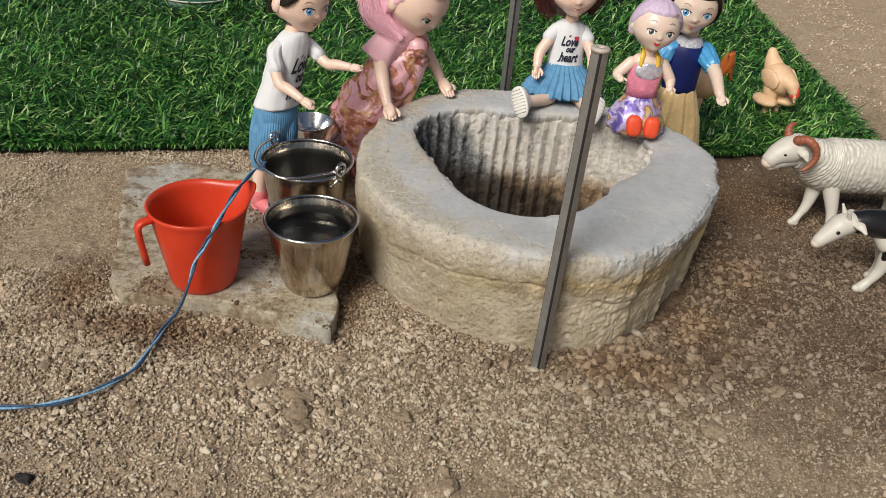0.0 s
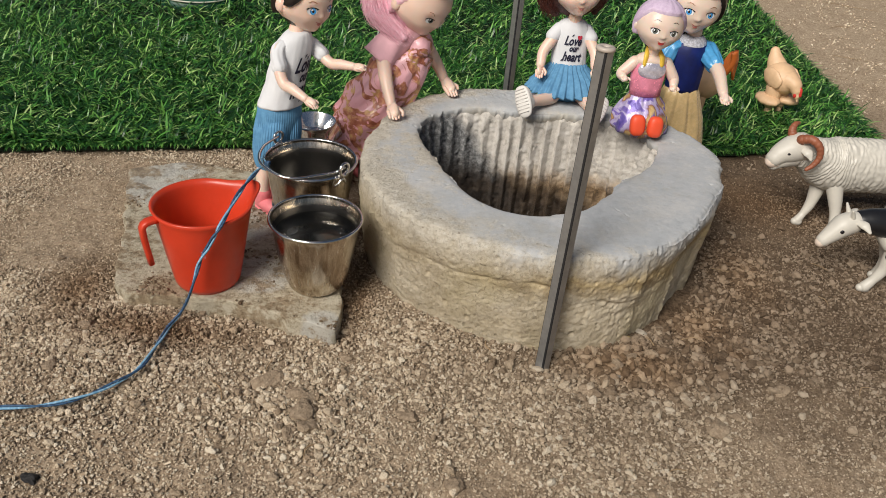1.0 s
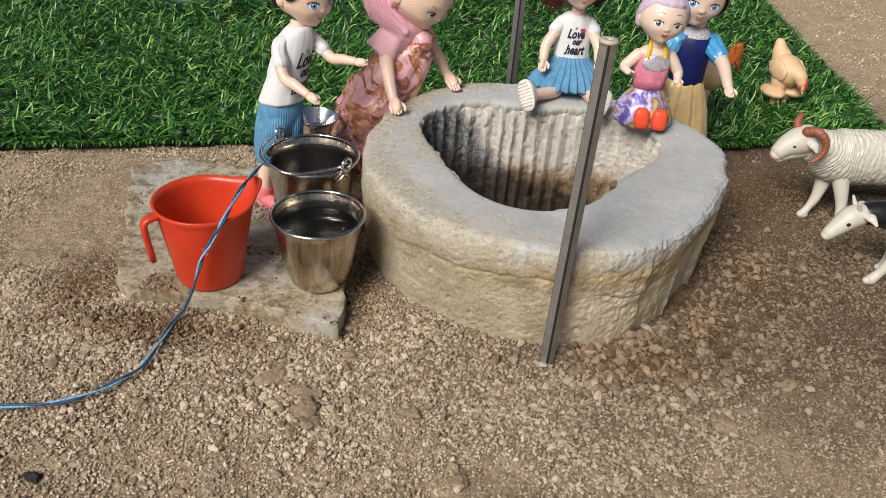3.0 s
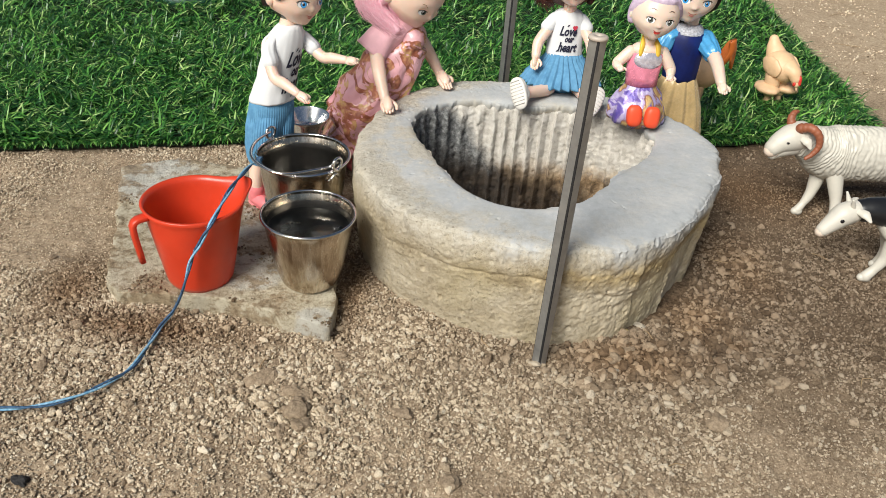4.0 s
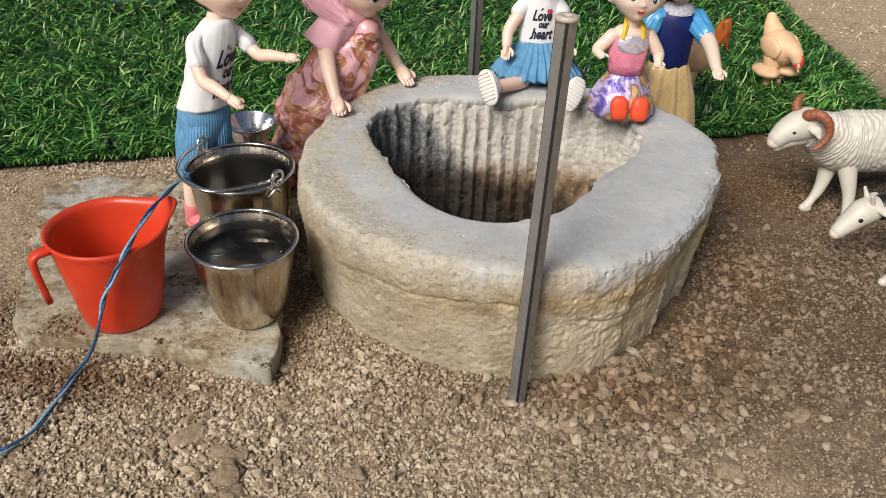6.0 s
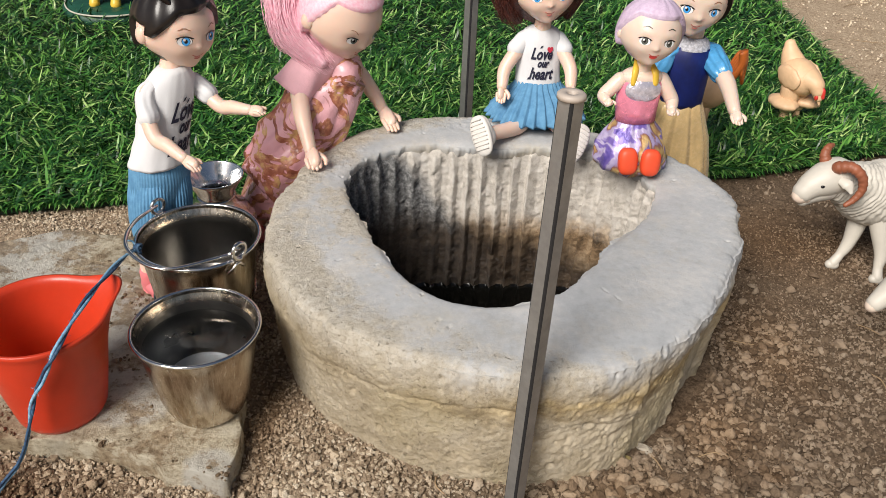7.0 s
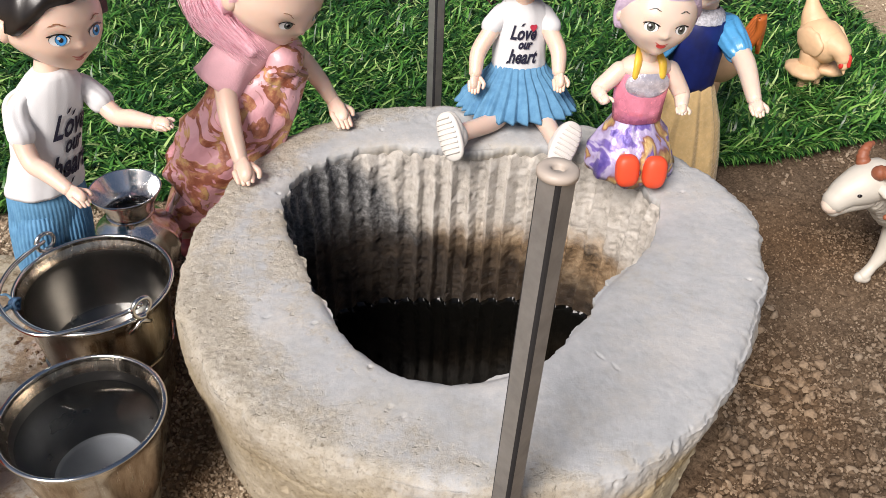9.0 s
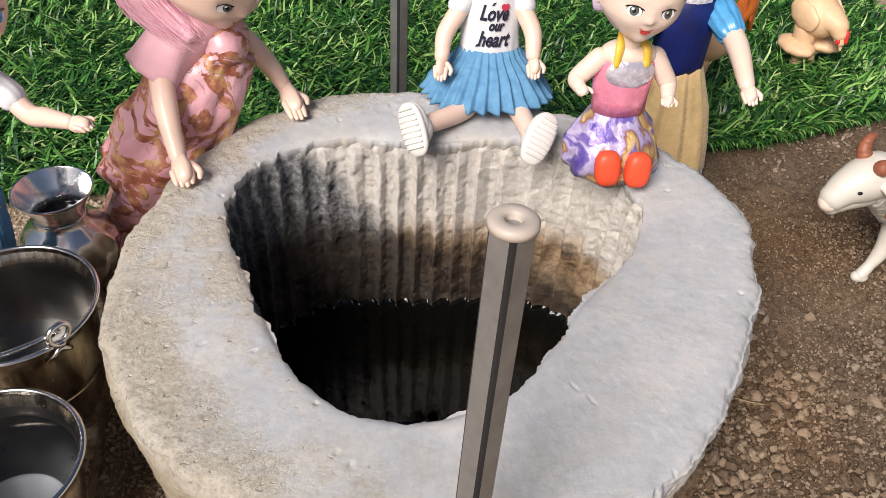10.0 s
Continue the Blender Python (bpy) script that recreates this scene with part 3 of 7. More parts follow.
def wall_radius(a, z):
    """The rough outer face: courses with a cracked seam, upright joints, leaning in to the foot and rolling over at the top."""
    f = z / SHOULDER
    x, y = np.cos(a) * 0.098, np.sin(a) * 0.098
    r = outer_radius(a) - 0.0060 * np.maximum(0.0, 1 - f) ** 0.8
    r = r + 0.0002 * np.exp(-((f - 0.78) / 0.15) ** 2)
    front = near_angle(a, -1.55, 0.75)
    seam = 0.66 + 0.05 * np.sin(3 * a + 0.6) + 0.05 * rough(x, y, 0, 45, 3, 0.6, 5) - 0.14 * near_angle(a, -1.15, 0.22)
    crack = np.exp(-(np.abs(f - seam) / 0.022) ** 1.5)
    r = r - (0.0002 + 0.0011 * front * step(rough(x, y, 0.4, 60, 2, 0.5, 8), -0.5, 0.3)) * crack
    r = r - 0.0005 * front * step(f, seam + 0.02, seam - 0.06) * step(f, seam - 0.45, seam - 0.1)
    low_seam = 0.30 + 0.06 * rough(x, y, 0, 35, 3, 0.6, 15)
    r = r - 0.0007 * front * np.exp(-((f - low_seam) / 0.03) ** 2) * step(rough(x, y, 0.9, 50, 2, 0.5, 18), -0.2, 0.4)
    # upright joints, past which the blocks stand back
    lean = 0.03 * (1 - f) + 0.018 * rough(x, y, z, 130, 3, 0.6, 21)
    ang = a - 2 * math.pi * (a > math.pi)
    for at, back, until in ((-1.10, 0.0018, -0.78), (-0.78, 0.0030, -0.45)):
        keep = 1 - step(f, 0.72, 0.98)
        r = r - back * keep * step(ang, at + lean - 0.012, at + lean + 0.012) * step(ang, until + 0.06, until - 0.02)
        r = r - 0.0013 * keep * np.exp(-((ang - at - lean) / 0.012) ** 2)
    # crust, flakes and pits
    r = r + 0.0005 * rough(x, y, z * 1.3, 45, 3, 0.5, 31) + 0.00034 * rough(x, y, z * 1.3, 260, 4, 0.75, 35)
    d1, edge1, id1 = lumps(x, y, z * 1.4, 330, 40)
    r = r + 0.00014 * (1 - np.minimum(d1 / 0.7, 1) ** 2) * (id1 - 0.3)
    flake = rough(x, y, z * 1.4, 75, 4, 0.6, 44)
    r = r + 0.00016 * np.tanh((flake - 0.25) * 8) + 0.00014 * np.tanh((flake + 0.4) * 8) + 0.00022 * rough(x, y, z, 800, 2, 0.6, 47)
    d2, edge2, id2 = lumps(x, y, z, 130, 50)
    r = r - 0.0016 * (id2 > 0.86) * step(d2, 0.24, 0.08)
    d3, edge3, id3 = lumps(x, y, z, 420, 57)
    r = r - 0.0009 * (id3 > 0.84) * step(d3, 0.40, 0.15)
    u = np.clip((f - 0.74) / 0.26, 0, 1)
    return r - edge_roll(a) * u ** 2.8 - 0.0009 * u * np.abs(rough(x, y, z, 60, 4, 0.6, 55))


def top_height(a, r):
    """The rim's top: trowelled grey cement that grows crusty and rolls over towards the outer edge."""
    x, y = r * np.cos(a), r * np.sin(a)
    out = outer_radius(a) - edge_roll(a) - r
    edge = step(0.010 - out + 0.012 * rough(x, y, 0.3, 40, 4, 0.6, 61) - 0.006 * np.cos(a + 0.6), 0.0, 0.010)
    patch = step(rough(x, y, 0.6, 32, 4, 0.55, 64) + 0.9 * np.exp(-((np.hypot(x + 0.05, y + 0.035) - 0.0) / 0.035) ** 2), 0.35, 0.75)
    crust = np.maximum(edge * 1.1, 0.25 * patch)
    d1, e1, id1 = lumps(x, y, 0 * x, 420, 66, True)
    z = TOP + 0.0004 * rough(x, y, 0.2, 24, 2, 0.5, 68) + 0.00006 * rough(x, y, 0.4, 420, 3, 0.6, 70)
    z = z + crust * (0.00026 * (1 - np.minimum(d1 / 0.7, 1) ** 2) * (id1 - 0.25) + 0.00028 * rough(x, y, 0.5, 230, 4, 0.65, 72))
    d2, e2, id2 = lumps(x, y, 0 * x, 170, 75, True)
    z = z - 0.0006 * (id2 > 0.95) * step(d2, 0.16, 0.05)
    z = z - (TOP - SHOULDER) * np.exp(-np.maximum(0.0, out + 0.0010 * rough(x, y, 0.5, 90, 3, 0.5, 77)) / 0.0016)
    return z - 0.0016 * np.exp(-np.maximum(0.0, r - inner_radius(a)) / 0.0015)


def lip_radius(a):
    """The ragged inner edge of the rim."""
    x, y = np.cos(a) * 0.06, np.sin(a) * 0.06
    return inner_radius(a) + (0.0010 + 0.0008 * near_angle(a, -0.2, 0.9)) * np.tanh(3 * rough(x, y, 0.8, 75, 3, 0.5, 81)) + 0.0009 * rough(x, y, 0.1, 150, 3, 0.6, 84) + 0.0006 * rough(x, y, 0.5, 420, 2, 0.5, 87)


def lining_radius(a, z):
    """Upright flutes left by corrugated sheet, crusted with cement, running down into the water."""
    x, y = np.cos(a) * 0.06, np.sin(a) * 0.06
    r = inner_radius(a) + 0.0014
    u = (a * 50 / (2 * math.pi) + 0.10 * np.sin(7 * a) + 0.07 * np.sin(13 * a + 1) + 0.12 * rough(x, y, z * 0.5, 60, 3, 0.5, 91)) % 1.0
    flute = np.maximum(0.0, 1 - np.abs(u - 0.5) / np.where(u > 0.5, 0.16, 0.44)) ** 0.9
    r = r - 0.0027 * flute * (0.35 + 0.65 * step(TOP - z, 0.003, 0.012)) * (1.0 + 0.2 * np.sin(5 * a) + 0.25 * rough(x, y, z, 70, 2, 0.5, 94)) - 0.0003
    d1, e1, id1 = lumps(x, y, z * 1.9, 390, 96)
    r = r + 0.0006 * rough(x, y, z * 1.2, 130, 4, 0.6, 98) - 0.0010 * (1 - np.minimum(d1 / 0.7, 1) ** 2) * (id1 - 0.25)
    d2, e2, id2 = lumps(x, y, z * 1.2, 200, 99)
    return r + 0.0012 * (id2 > 0.78) * step(d2, 0.34, 0.12)


well = empty("well", (0, 0, 0), "round cream stone well with a grey cement rim", "well")
heights = np.linspace(-0.012, SHOULDER, 100)[:, None]
ang = ring_angles(1240)[None, :]
wall = wall_radius(ang, heights)
ring_part("outer_wall", wall, heights, WELL_STONE, well, label="rough cream stone blocks with yellowed seams")
u = (0.5 - 0.5 * np.cos(np.linspace(0, math.pi, 64)[1:]))[:, None]
hi, lo = wall[-1:], lip_radius(ang)
hi_flat, lo_flat = outer_radius(ang) - edge_roll(ang), inner_radius(ang)
r = hi_flat + (lo_flat - hi_flat) * u + (hi - hi_flat) * np.maximum(0, 1 - u / 0.05) + (lo - lo_flat) * np.maximum(0, (u - 0.85) / 0.15)
z = top_height(ang, r)
z = z + (SHOULDER - z) * np.maximum(0, 1 - u / 0.03)
r = np.concatenate([hi + 0.00005, r, lo + 0.0002, lo + 0.0012])
z = np.concatenate([np.full_like(hi, SHOULDER - 0.0001), z, np.full_like(hi, TOP - 0.0040), np.full_like(hi, TOP - 0.0068)])
ring_part("cement_rim", r, z, WELL_STONE, well, label="weathered grey cement rim with a ragged inner edge")
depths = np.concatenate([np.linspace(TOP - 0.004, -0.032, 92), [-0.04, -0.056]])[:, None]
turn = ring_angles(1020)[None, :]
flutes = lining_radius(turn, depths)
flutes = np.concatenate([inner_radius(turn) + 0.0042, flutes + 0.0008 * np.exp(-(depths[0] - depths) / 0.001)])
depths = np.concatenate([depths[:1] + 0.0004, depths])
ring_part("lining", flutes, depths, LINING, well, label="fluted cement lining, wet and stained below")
shore = lining_radius(ring_angles(600)[None, :], np.array([[-0.0285]]))
r = np.concatenate([0.002 + (shore - 0.004) * k / 6 for k in range(7)] + [shore - 0.0010, shore + 0.0002])
z = np.array([-0.0285] * 7 + [-0.0281, -0.0268])[:, None]
tagged(ring_part("well_water", r, z, WELL_WATER, None), "dark still water standing low in the well", "water", kind="structure")

# ---- ground ----
SLAB = [(-0.160, 0.440), (-0.137, 0.365), (-0.128, 0.330), (-0.119, 0.320), (-0.085, 0.3225), (-0.060, 0.319), (-0.040, 0.312), (-0.0186, 0.3065), (-0.0185, 0.330), (-0.026, 0.375), (-0.034, 0.42), (-0.05, 0.452), (-0.09, 0.45), (-0.132, 0.455)]


def grass_front(x):
    return np.interp(x, [-0.9, -0.2475, -0.103, 0.227, 0.36], [0.31, 0.463, 0.497, 0.551, 0.602])


def inside(px, py, poly):
    """Which of the points lie in the polygon."""
    res = np.zeros(len(px), dtype=bool)
    for (x0, y0), (x1, y1) in zip(poly, poly[1:] + poly[:1]):
        hit = (y0 > py) != (y1 > py)
        res ^= hit & (px < (x1 - x0) * (py - y0) / ((y1 - y0) or 1e-9) + x0)
    return res


def spread(lo, a, b, hi, fine, count):
    """Grid lines: fine between a and b, then growing out to lo and hi."""
    grow = np.geomspace(fine * 2, 1.0, count)
    grow = np.cumsum(grow) / np.sum(grow)
    return np.concatenate([(a - (a - lo) * grow)[::-1], np.arange(a, b, fine), b + (hi - b) * grow])


def ground_z(x, y):
    """The lie of the soil, with low heaps, without its crumbs."""
    z = 0.0022 * rough(x, y, 0, 16, 3, 0.5, 101) + 0.0011 * rough(x, y, 0.4, 75, 3, 0.5, 104) - 0.0008
    for cx, cy, wide, tall in ((-0.150, 0.350, 0.035, 0.004), (0.125, 0.315, 0.022, 0.0022), (0.090, 0.292, 0.018, 0.0015), (-0.03, 0.265, 0.02, 0.002), (0.03, 0.315, 0.03, 0.001)):
        z = z + tall * np.exp(-((x - cx) ** 2 + (y - cy) ** 2) / wide ** 2)
    return z


def looseness(x, y):
    """From 0, where the soil is fine and trodden, to 1, where it lies in loose crumbs."""
    k = 0.5 + 0.55 * rough(x, y, 0.7, 22, 3, 0.55, 111)
    for cx, cy, wide, much in ((0.115, 0.305, 0.035, 0.7), (0.165, 0.345, 0.03, 0.5), (-0.12, 0.31, 0.04, 0.5), (-0.03, 0.27, 0.03, 0.4), (0.02, 0.31, 0.04, 0.4), (-0.155, 0.41, 0.05, -0.5), (0.19, 0.26, 0.05, -0.35), (0.02, 0.235, 0.04, -0.2), (0.205, 0.42, 0.06, 0.1), (0.22, 0.49, 0.06, -0.4)):
        k = k + much * np.exp(-((x - cx) ** 2 + (y - cy) ** 2) / wide ** 2)
    return np.clip(k, 0.06, 1.1)


gx, gy = spread(-150, -0.27, 0.31, 150, 0.00125, 30), spread(-150, 0.185, 0.53, 150, 0.00125, 30)
X, Y = np.meshgrid(gx, gy)
flat_x, flat_y = X.ravel(), Y.ravel()
loose = looseness(flat_x, flat_y)
Z = ground_z(flat_x, flat_y)
d1, e1, id1 = lumps(flat_x, flat_y, 0 * flat_x, 300, 120, True)
Z = Z + (0.0004 + 0.0014 * loose) * (1 - np.minimum(d1 / 0.65, 1) ** 2) * id1 ** 1.5
d1, e1, id1 = lumps(flat_x, flat_y, 0 * flat_x, 90, 130, True)
Z = Z + 0.0010 * loose * step(d1, 0.42, 0.28) * (id1 > 0.66) * id1
Z = Z + 0.0003 * rough(flat_x, flat_y, 0.2, 500, 2, 0.6, 140) - 0.0011 * loose
near = np.hypot(flat_x - 0.05, flat_y - 0.4)
Z = np.where(near < 1.5, Z, 0.0)
gap = np.hypot(flat_x - CX, flat_y - CY)
Z = np.where(gap < 0.078, -0.09, Z)
on_mat = (flat_y > grass_front(flat_x) - 0.004) & (flat_x < 0.349) & (near < 2)
Z = np.where(on_mat, np.minimum(Z, -0.002), Z)
Z = np.where(inside(flat_x, flat_y, SLAB) & (Z > 0.004), 0.004, Z)
nx, ny = len(gx), len(gy)
quads = (np.arange(ny - 1)[:, None] * nx + np.arange(nx - 1)[None, :]).ravel()
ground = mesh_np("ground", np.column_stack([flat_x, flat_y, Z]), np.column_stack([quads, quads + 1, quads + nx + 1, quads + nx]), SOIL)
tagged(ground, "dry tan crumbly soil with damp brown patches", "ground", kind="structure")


# ---- artificial grass mat ----
def grass_mat():
    bm = bmesh.new()
    xs = np.linspace(-0.62, 0.345, 90)
    back_y = 1.35
    lower, upper = [], []
    for x in xs:
        y = float(grass_front(x)) + 0.0015 * noise.noise((x * 60, 0, 0))
        lower.append([bm.verts.new((x, y, 0.0003)), bm.verts.new((x, back_y, 0.0003))])
        upper.append([bm.verts.new((x, y, 0.003)), bm.verts.new((x, back_y, 0.003))])
    for i in range(len(xs) - 1):
        bm.faces.new((upper[i][0], upper[i + 1][0], upper[i + 1][1], upper[i][1]))
        bm.faces.new((lower[i][0], lower[i + 1][0], upper[i + 1][0], upper[i][0]))
        bm.faces.new((lower[i][1], lower[i + 1][1], upper[i + 1][1], upper[i][1]))
    for i in (0, -1):
        bm.faces.new((lower[i][0], upper[i][0], upper[i][1], lower[i][1]))
    return bm


lawn = empty("artificial_grass_mat", (0, 0, 0), "green artificial grass mat laid flat on the soil", "grass mat")
part("backing", grass_mat(), BACKING, lawn, "dark woven backing", smooth=False)

rng = np.random.default_rng(5)


def blades(count, x0, x1, y0, y1, length, width):
    """Curled ribbons lying over one another on the mat, three spans each."""
    x, y = rng.uniform(x0, x1, count), rng.uniform(y0, y1, count)
    keep = (y > grass_front(x) + 0.001) & (x < 0.344)
    x, y = x[keep], y[keep]
    m = len(x)
    drift = rough(x, y, 0, 26, 3, 0.6, 150)
    turn = 0.25 + drift * 1.1 + rng.normal(0, 0.5, m) + math.pi * (rng.uniform(0, 1, m) < 0.42)
    lean = rng.uniform(0.95, 1.6, m)
    stray = rng.uniform(0, 1, m) < 0.10
    lean[stray] = rng.uniform(0.3, 0.9, stray.sum())
    long = length * rng.uniform(0.6, 1.25, m)
    wide = width * rng.uniform(0.65, 1.3, m)
    px, py, pz = x.copy(), y.copy(), rng.uniform(0.0020, 0.0062, m)
    bend = rng.normal(0, 0.35, m)
    spans = []
    for k in range(4):
        dx, dy = np.cos(turn + bend * k), np.sin(turn + bend * k)
        tilt = np.minimum(lean * (0.70 + 0.28 * k), 1.9)
        w = wide * (1.0, 1.0, 0.8, 0.14)[k] * 0.5
        twist = rng.normal(0, 0.25, m) * w
        spans.append((np.column_stack([px - dy * w, py + dx * w, pz + twist]), np.column_stack([px + dy * w, py - dx * w, pz - twist])))
        px, py, pz = px + dx * np.sin(tilt) * long / 3, py + dy * np.sin(tilt) * long / 3, np.maximum(pz + np.cos(tilt) * long / 3, 0.002)
    verts = np.stack([q for pair in spans for q in pair], axis=1).reshape(-1, 3)
    first = (np.arange(m) * 8)[:, None]
    faces = np.concatenate([first + np.array([[2 * k, 2 * k + 1, 2 * k + 3, 2 * k + 2]]) for k in range(3)])
    return verts, faces


def edge_blades(count):
    """Blades that hang out over the front and right edges of the mat."""
    along = rng.uniform(0, 1, count)
    front = along < 0.72
    x = np.where(front, -0.45 + along / 0.72 * 0.795, 0.343)
    y = np.where(front, grass_front(x) + 0.0012, 0.60 + (along - 0.72) / 0.28 * 0.6)
    aim = np.where(front, -math.pi / 2, 0.0) + rng.normal(0, 0.7, count)
    long, wide = 0.0100 * rng.uniform(0.6, 1.25, count), 0.00105 * rng.uniform(0.7, 1.25, count)
    dx, dy, lean = np.cos(aim), np.sin(aim), rng.uniform(0.5, 1.0, count)
    px, py, pz = x.copy(), y + rng.uniform(0, 0.003, count) * front, np.full(count, 0.0026)
    spans = []
    for k in range(4):
        tilt = np.minimum(lean + 0.55 * k, 2.3)
        w = wide * (1.0, 0.95, 0.75, 0.12)[k] * 0.5
        spans.append((np.column_stack([px - dy * w, py + dx * w, pz]), np.column_stack([px + dy * w, py - dx * w, pz])))
        px, py, pz = px + dx * np.sin(tilt) * long / 3, py + dy * np.sin(tilt) * long / 3, np.maximum(pz + np.cos(tilt) * long / 3, 0.0008)
    verts = np.stack([q for pair in spans for q in pair], axis=1).reshape(-1, 3)
    first = (np.arange(count) * 8)[:, None]
    return verts, np.concatenate([first + np.array([[2 * k, 2 * k + 1, 2 * k + 3, 2 * k + 2]]) for k in range(3)])


sets = [edge_blades(7000), blades(62000, -0.40, 0.345, 0.44, 0.70, 0.0130, 0.00122), blades(30000, -0.52, 0.345, 0.70, 1.02, 0.0125, 0.0014), blades(6000, -0.62, 0.345, 1.02, 1.33, 0.018, 0.0022), blades(3500, -0.62, -0.40, 0.36, 0.70, 0.015, 0.0018)]
offset, vv, ff = 0, [], []
for v, f in sets:
    vv.append(v)
    ff.append(f + offset)
    offset += len(v)
pile = mesh_np("turf", np.concatenate(vv), np.concatenate(ff), GRASS)
pile.parent = lawn
tagged(pile, "dense glossy green plastic blades", kind="stuff")

# ---- flagstone under the vessels ----
def flagstone():
    bm = bmesh.new()
    pts = []
    for (x0, y0), (x1, y1) in zip(SLAB, SLAB[1:] + SLAB[:1]):
        steps = max(2, int(math.hypot(x1 - x0, y1 - y0) / 0.004))
        for k in range(steps):
            u = k / steps
            x, y = x0 + (x1 - x0) * u, y0 + (y1 - y0) * u
            j = 0.0016 * noise.noise((x * 120, y * 120, 2)) + 0.0008 * noise.noise((x * 400, y * 400, 5))
            pts.append((x + j, y + j))
    mx, my = sum(p[0] for p in pts) / len(pts), sum(p[1] for p in pts) / len(pts)
    rings = []
    for z, s in ((-0.004, 1.0), (0.001, 1.004), (0.003, 0.998), (0.0048, 1.003), (0.0066, 0.999), (0.0080, 1.0), (0.0086, 0.997), (0.0088, 0.991)):
        rings.append([bm.verts.new((mx + (x - mx) * s + 0.0007 * noise.noise((x * 300, y * 300, z * 900)), my + (y - my) * s, z + 0.0005 * noise.noise((x * 200, y * 200, z * 300)))) for x, y in pts])
    for s in np.linspace(0.95, 0.03, 24):
        ring = []
        for x, y in pts:
            qx, qy = mx + (x - mx) * s, my + (y - my) * s
            ring.append(bm.verts.new((qx, qy, 0.0087 + 0.0004 * fractal(qx, qy, 0, 90, 3) - 0.0006 * (noise.noise((qx * 40, qy * 40, 3)) > 0.25))))
        rings.append(ring)
    for a, b in zip(rings, rings[1:]):
        for k in range(len(pts)):
            bm.faces.new((a[k], a[(k + 1) % len(pts)], b[(k + 1) % len(pts)], b[k]))
    bm.faces.new(rings[-1])
    return bm


tagged(part("flagstone", flagstone(), FLAG), "rough grey-brown broken flagstone slab, damp, lying on the soil", "stone slab")


# ---- vessels ----
def vessel(profile, wall, floor=0.0):
    """A round thin-walled vessel: outside profile of (radius, z) from foot to rim, with an inside face and a floor."""
    bm = bmesh.new()
    floor = max(floor, profile[0][1] + wall)
    start = float(np.interp(floor, [z for r, z in profile], [r for r, z in profile]))
    inner = [(start - wall - 0.0012, floor), (start - wall - 0.0004, floor + 0.0003), (start - wall, floor + 0.0010)] + [(max(0.0004, r - wall), z) for r, z in profile if z > floor + 0.0012]
    lip = profile[-1]
    rings = lathe(bm, profile + [(lip[0] - wall * 0.3, lip[1] + wall * 0.4), (lip[0] - wall * 0.8, lip[1] + wall * 0.3)] + inner[::-1], n=72)
    cap(bm, rings[0])
    cap(bm, rings[-1])
    return bm


def water_disc(radius, level):
    """The still top of the water that fills a vessel, drawn up a little at its wall."""
    bm = bmesh.new()
    rings = lathe(bm, [(radius, level + 0.0005), (radius - 0.0004, level + 0.0001), (radius - 0.0012, level), (radius * 0.5, level)], n=64)
    cap(bm, rings[-1])
    bmesh.ops.recalc_face_normals(bm, faces=bm.faces)
    if sum(f.normal.z for f in bm.faces) < 0:
        bmesh.ops.reverse_faces(bm, faces=bm.faces)
    return bm


def steel_pail(at, foot, rim, height, floor, label):
    pail = empty("steel_pail", at, label, "pail")
    prof = [(foot * 0.74, 0.0), (foot * 0.80, 0.0002), (foot * 0.88, 0.0010), (foot * 0.95, 0.0024), (foot, 0.0042)]
    for k in range(1, 13):
        u = k / 12
        prof.append((foot + (rim * 0.945 - foot) * u ** 0.72, 0.0042 + (height - 0.0082) * u))
    prof += [(rim * 0.965, height - 0.0030), (rim * 0.975, height - 0.0022), (rim * 1.0, height - 0.0012), (rim * 1.01, height - 0.0005), (rim * 1.0, height)]
    body = part("body", vessel(prof, 0.0007, floor), STEEL, pail, "brushed stainless steel body, coloured darker for the dim inside")
    body.data.materials.append(DIM_STEEL)
    body.data.materials.append(LIT_STEEL)
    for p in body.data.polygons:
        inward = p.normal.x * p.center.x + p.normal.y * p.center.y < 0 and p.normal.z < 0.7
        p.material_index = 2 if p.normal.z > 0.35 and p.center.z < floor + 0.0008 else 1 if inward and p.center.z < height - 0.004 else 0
    bm = bmesh.new()
    lathe(bm, [(rim * 1.002 + 0.0007 * math.cos(a), height + 0.0001 + 0.0007 * math.sin(a)) for a in np.linspace(0, 2 * math.pi, 11)], n=72)
    part("rim", bm, POLISHED, pail, "bright rolled rim")
    return pail


pail_full = steel_pail((-0.0330, 0.3415, 0.0085), 0.0142, 0.0215, 0.0375, 0.0030, "stainless steel pail nearly full of water, on the flagstone")
tagged(part("pail_water", water_disc(0.0196, 0.0300), PAIL_WATER), "clear grey water filling the pail", "water").location = (-0.0330, 0.3415, 0.0085)

pail_bail = steel_pail((-0.0437, 0.3885, 0.0085), 0.0165, 0.0232, 0.0435, 0.0130, "stainless steel pail with a wire handle and twine, on the flagstone")
tagged(part("pail_water", water_disc(0.0202, 0.0180), PAIL_WATER), "dark shallow water in the pail", "water").location = (-0.0437, 0.3885, 0.0085)


for ob in bpy.data.objects:
    if ob.name.startswith("pail_water"):
        ob.visible_shadow = False


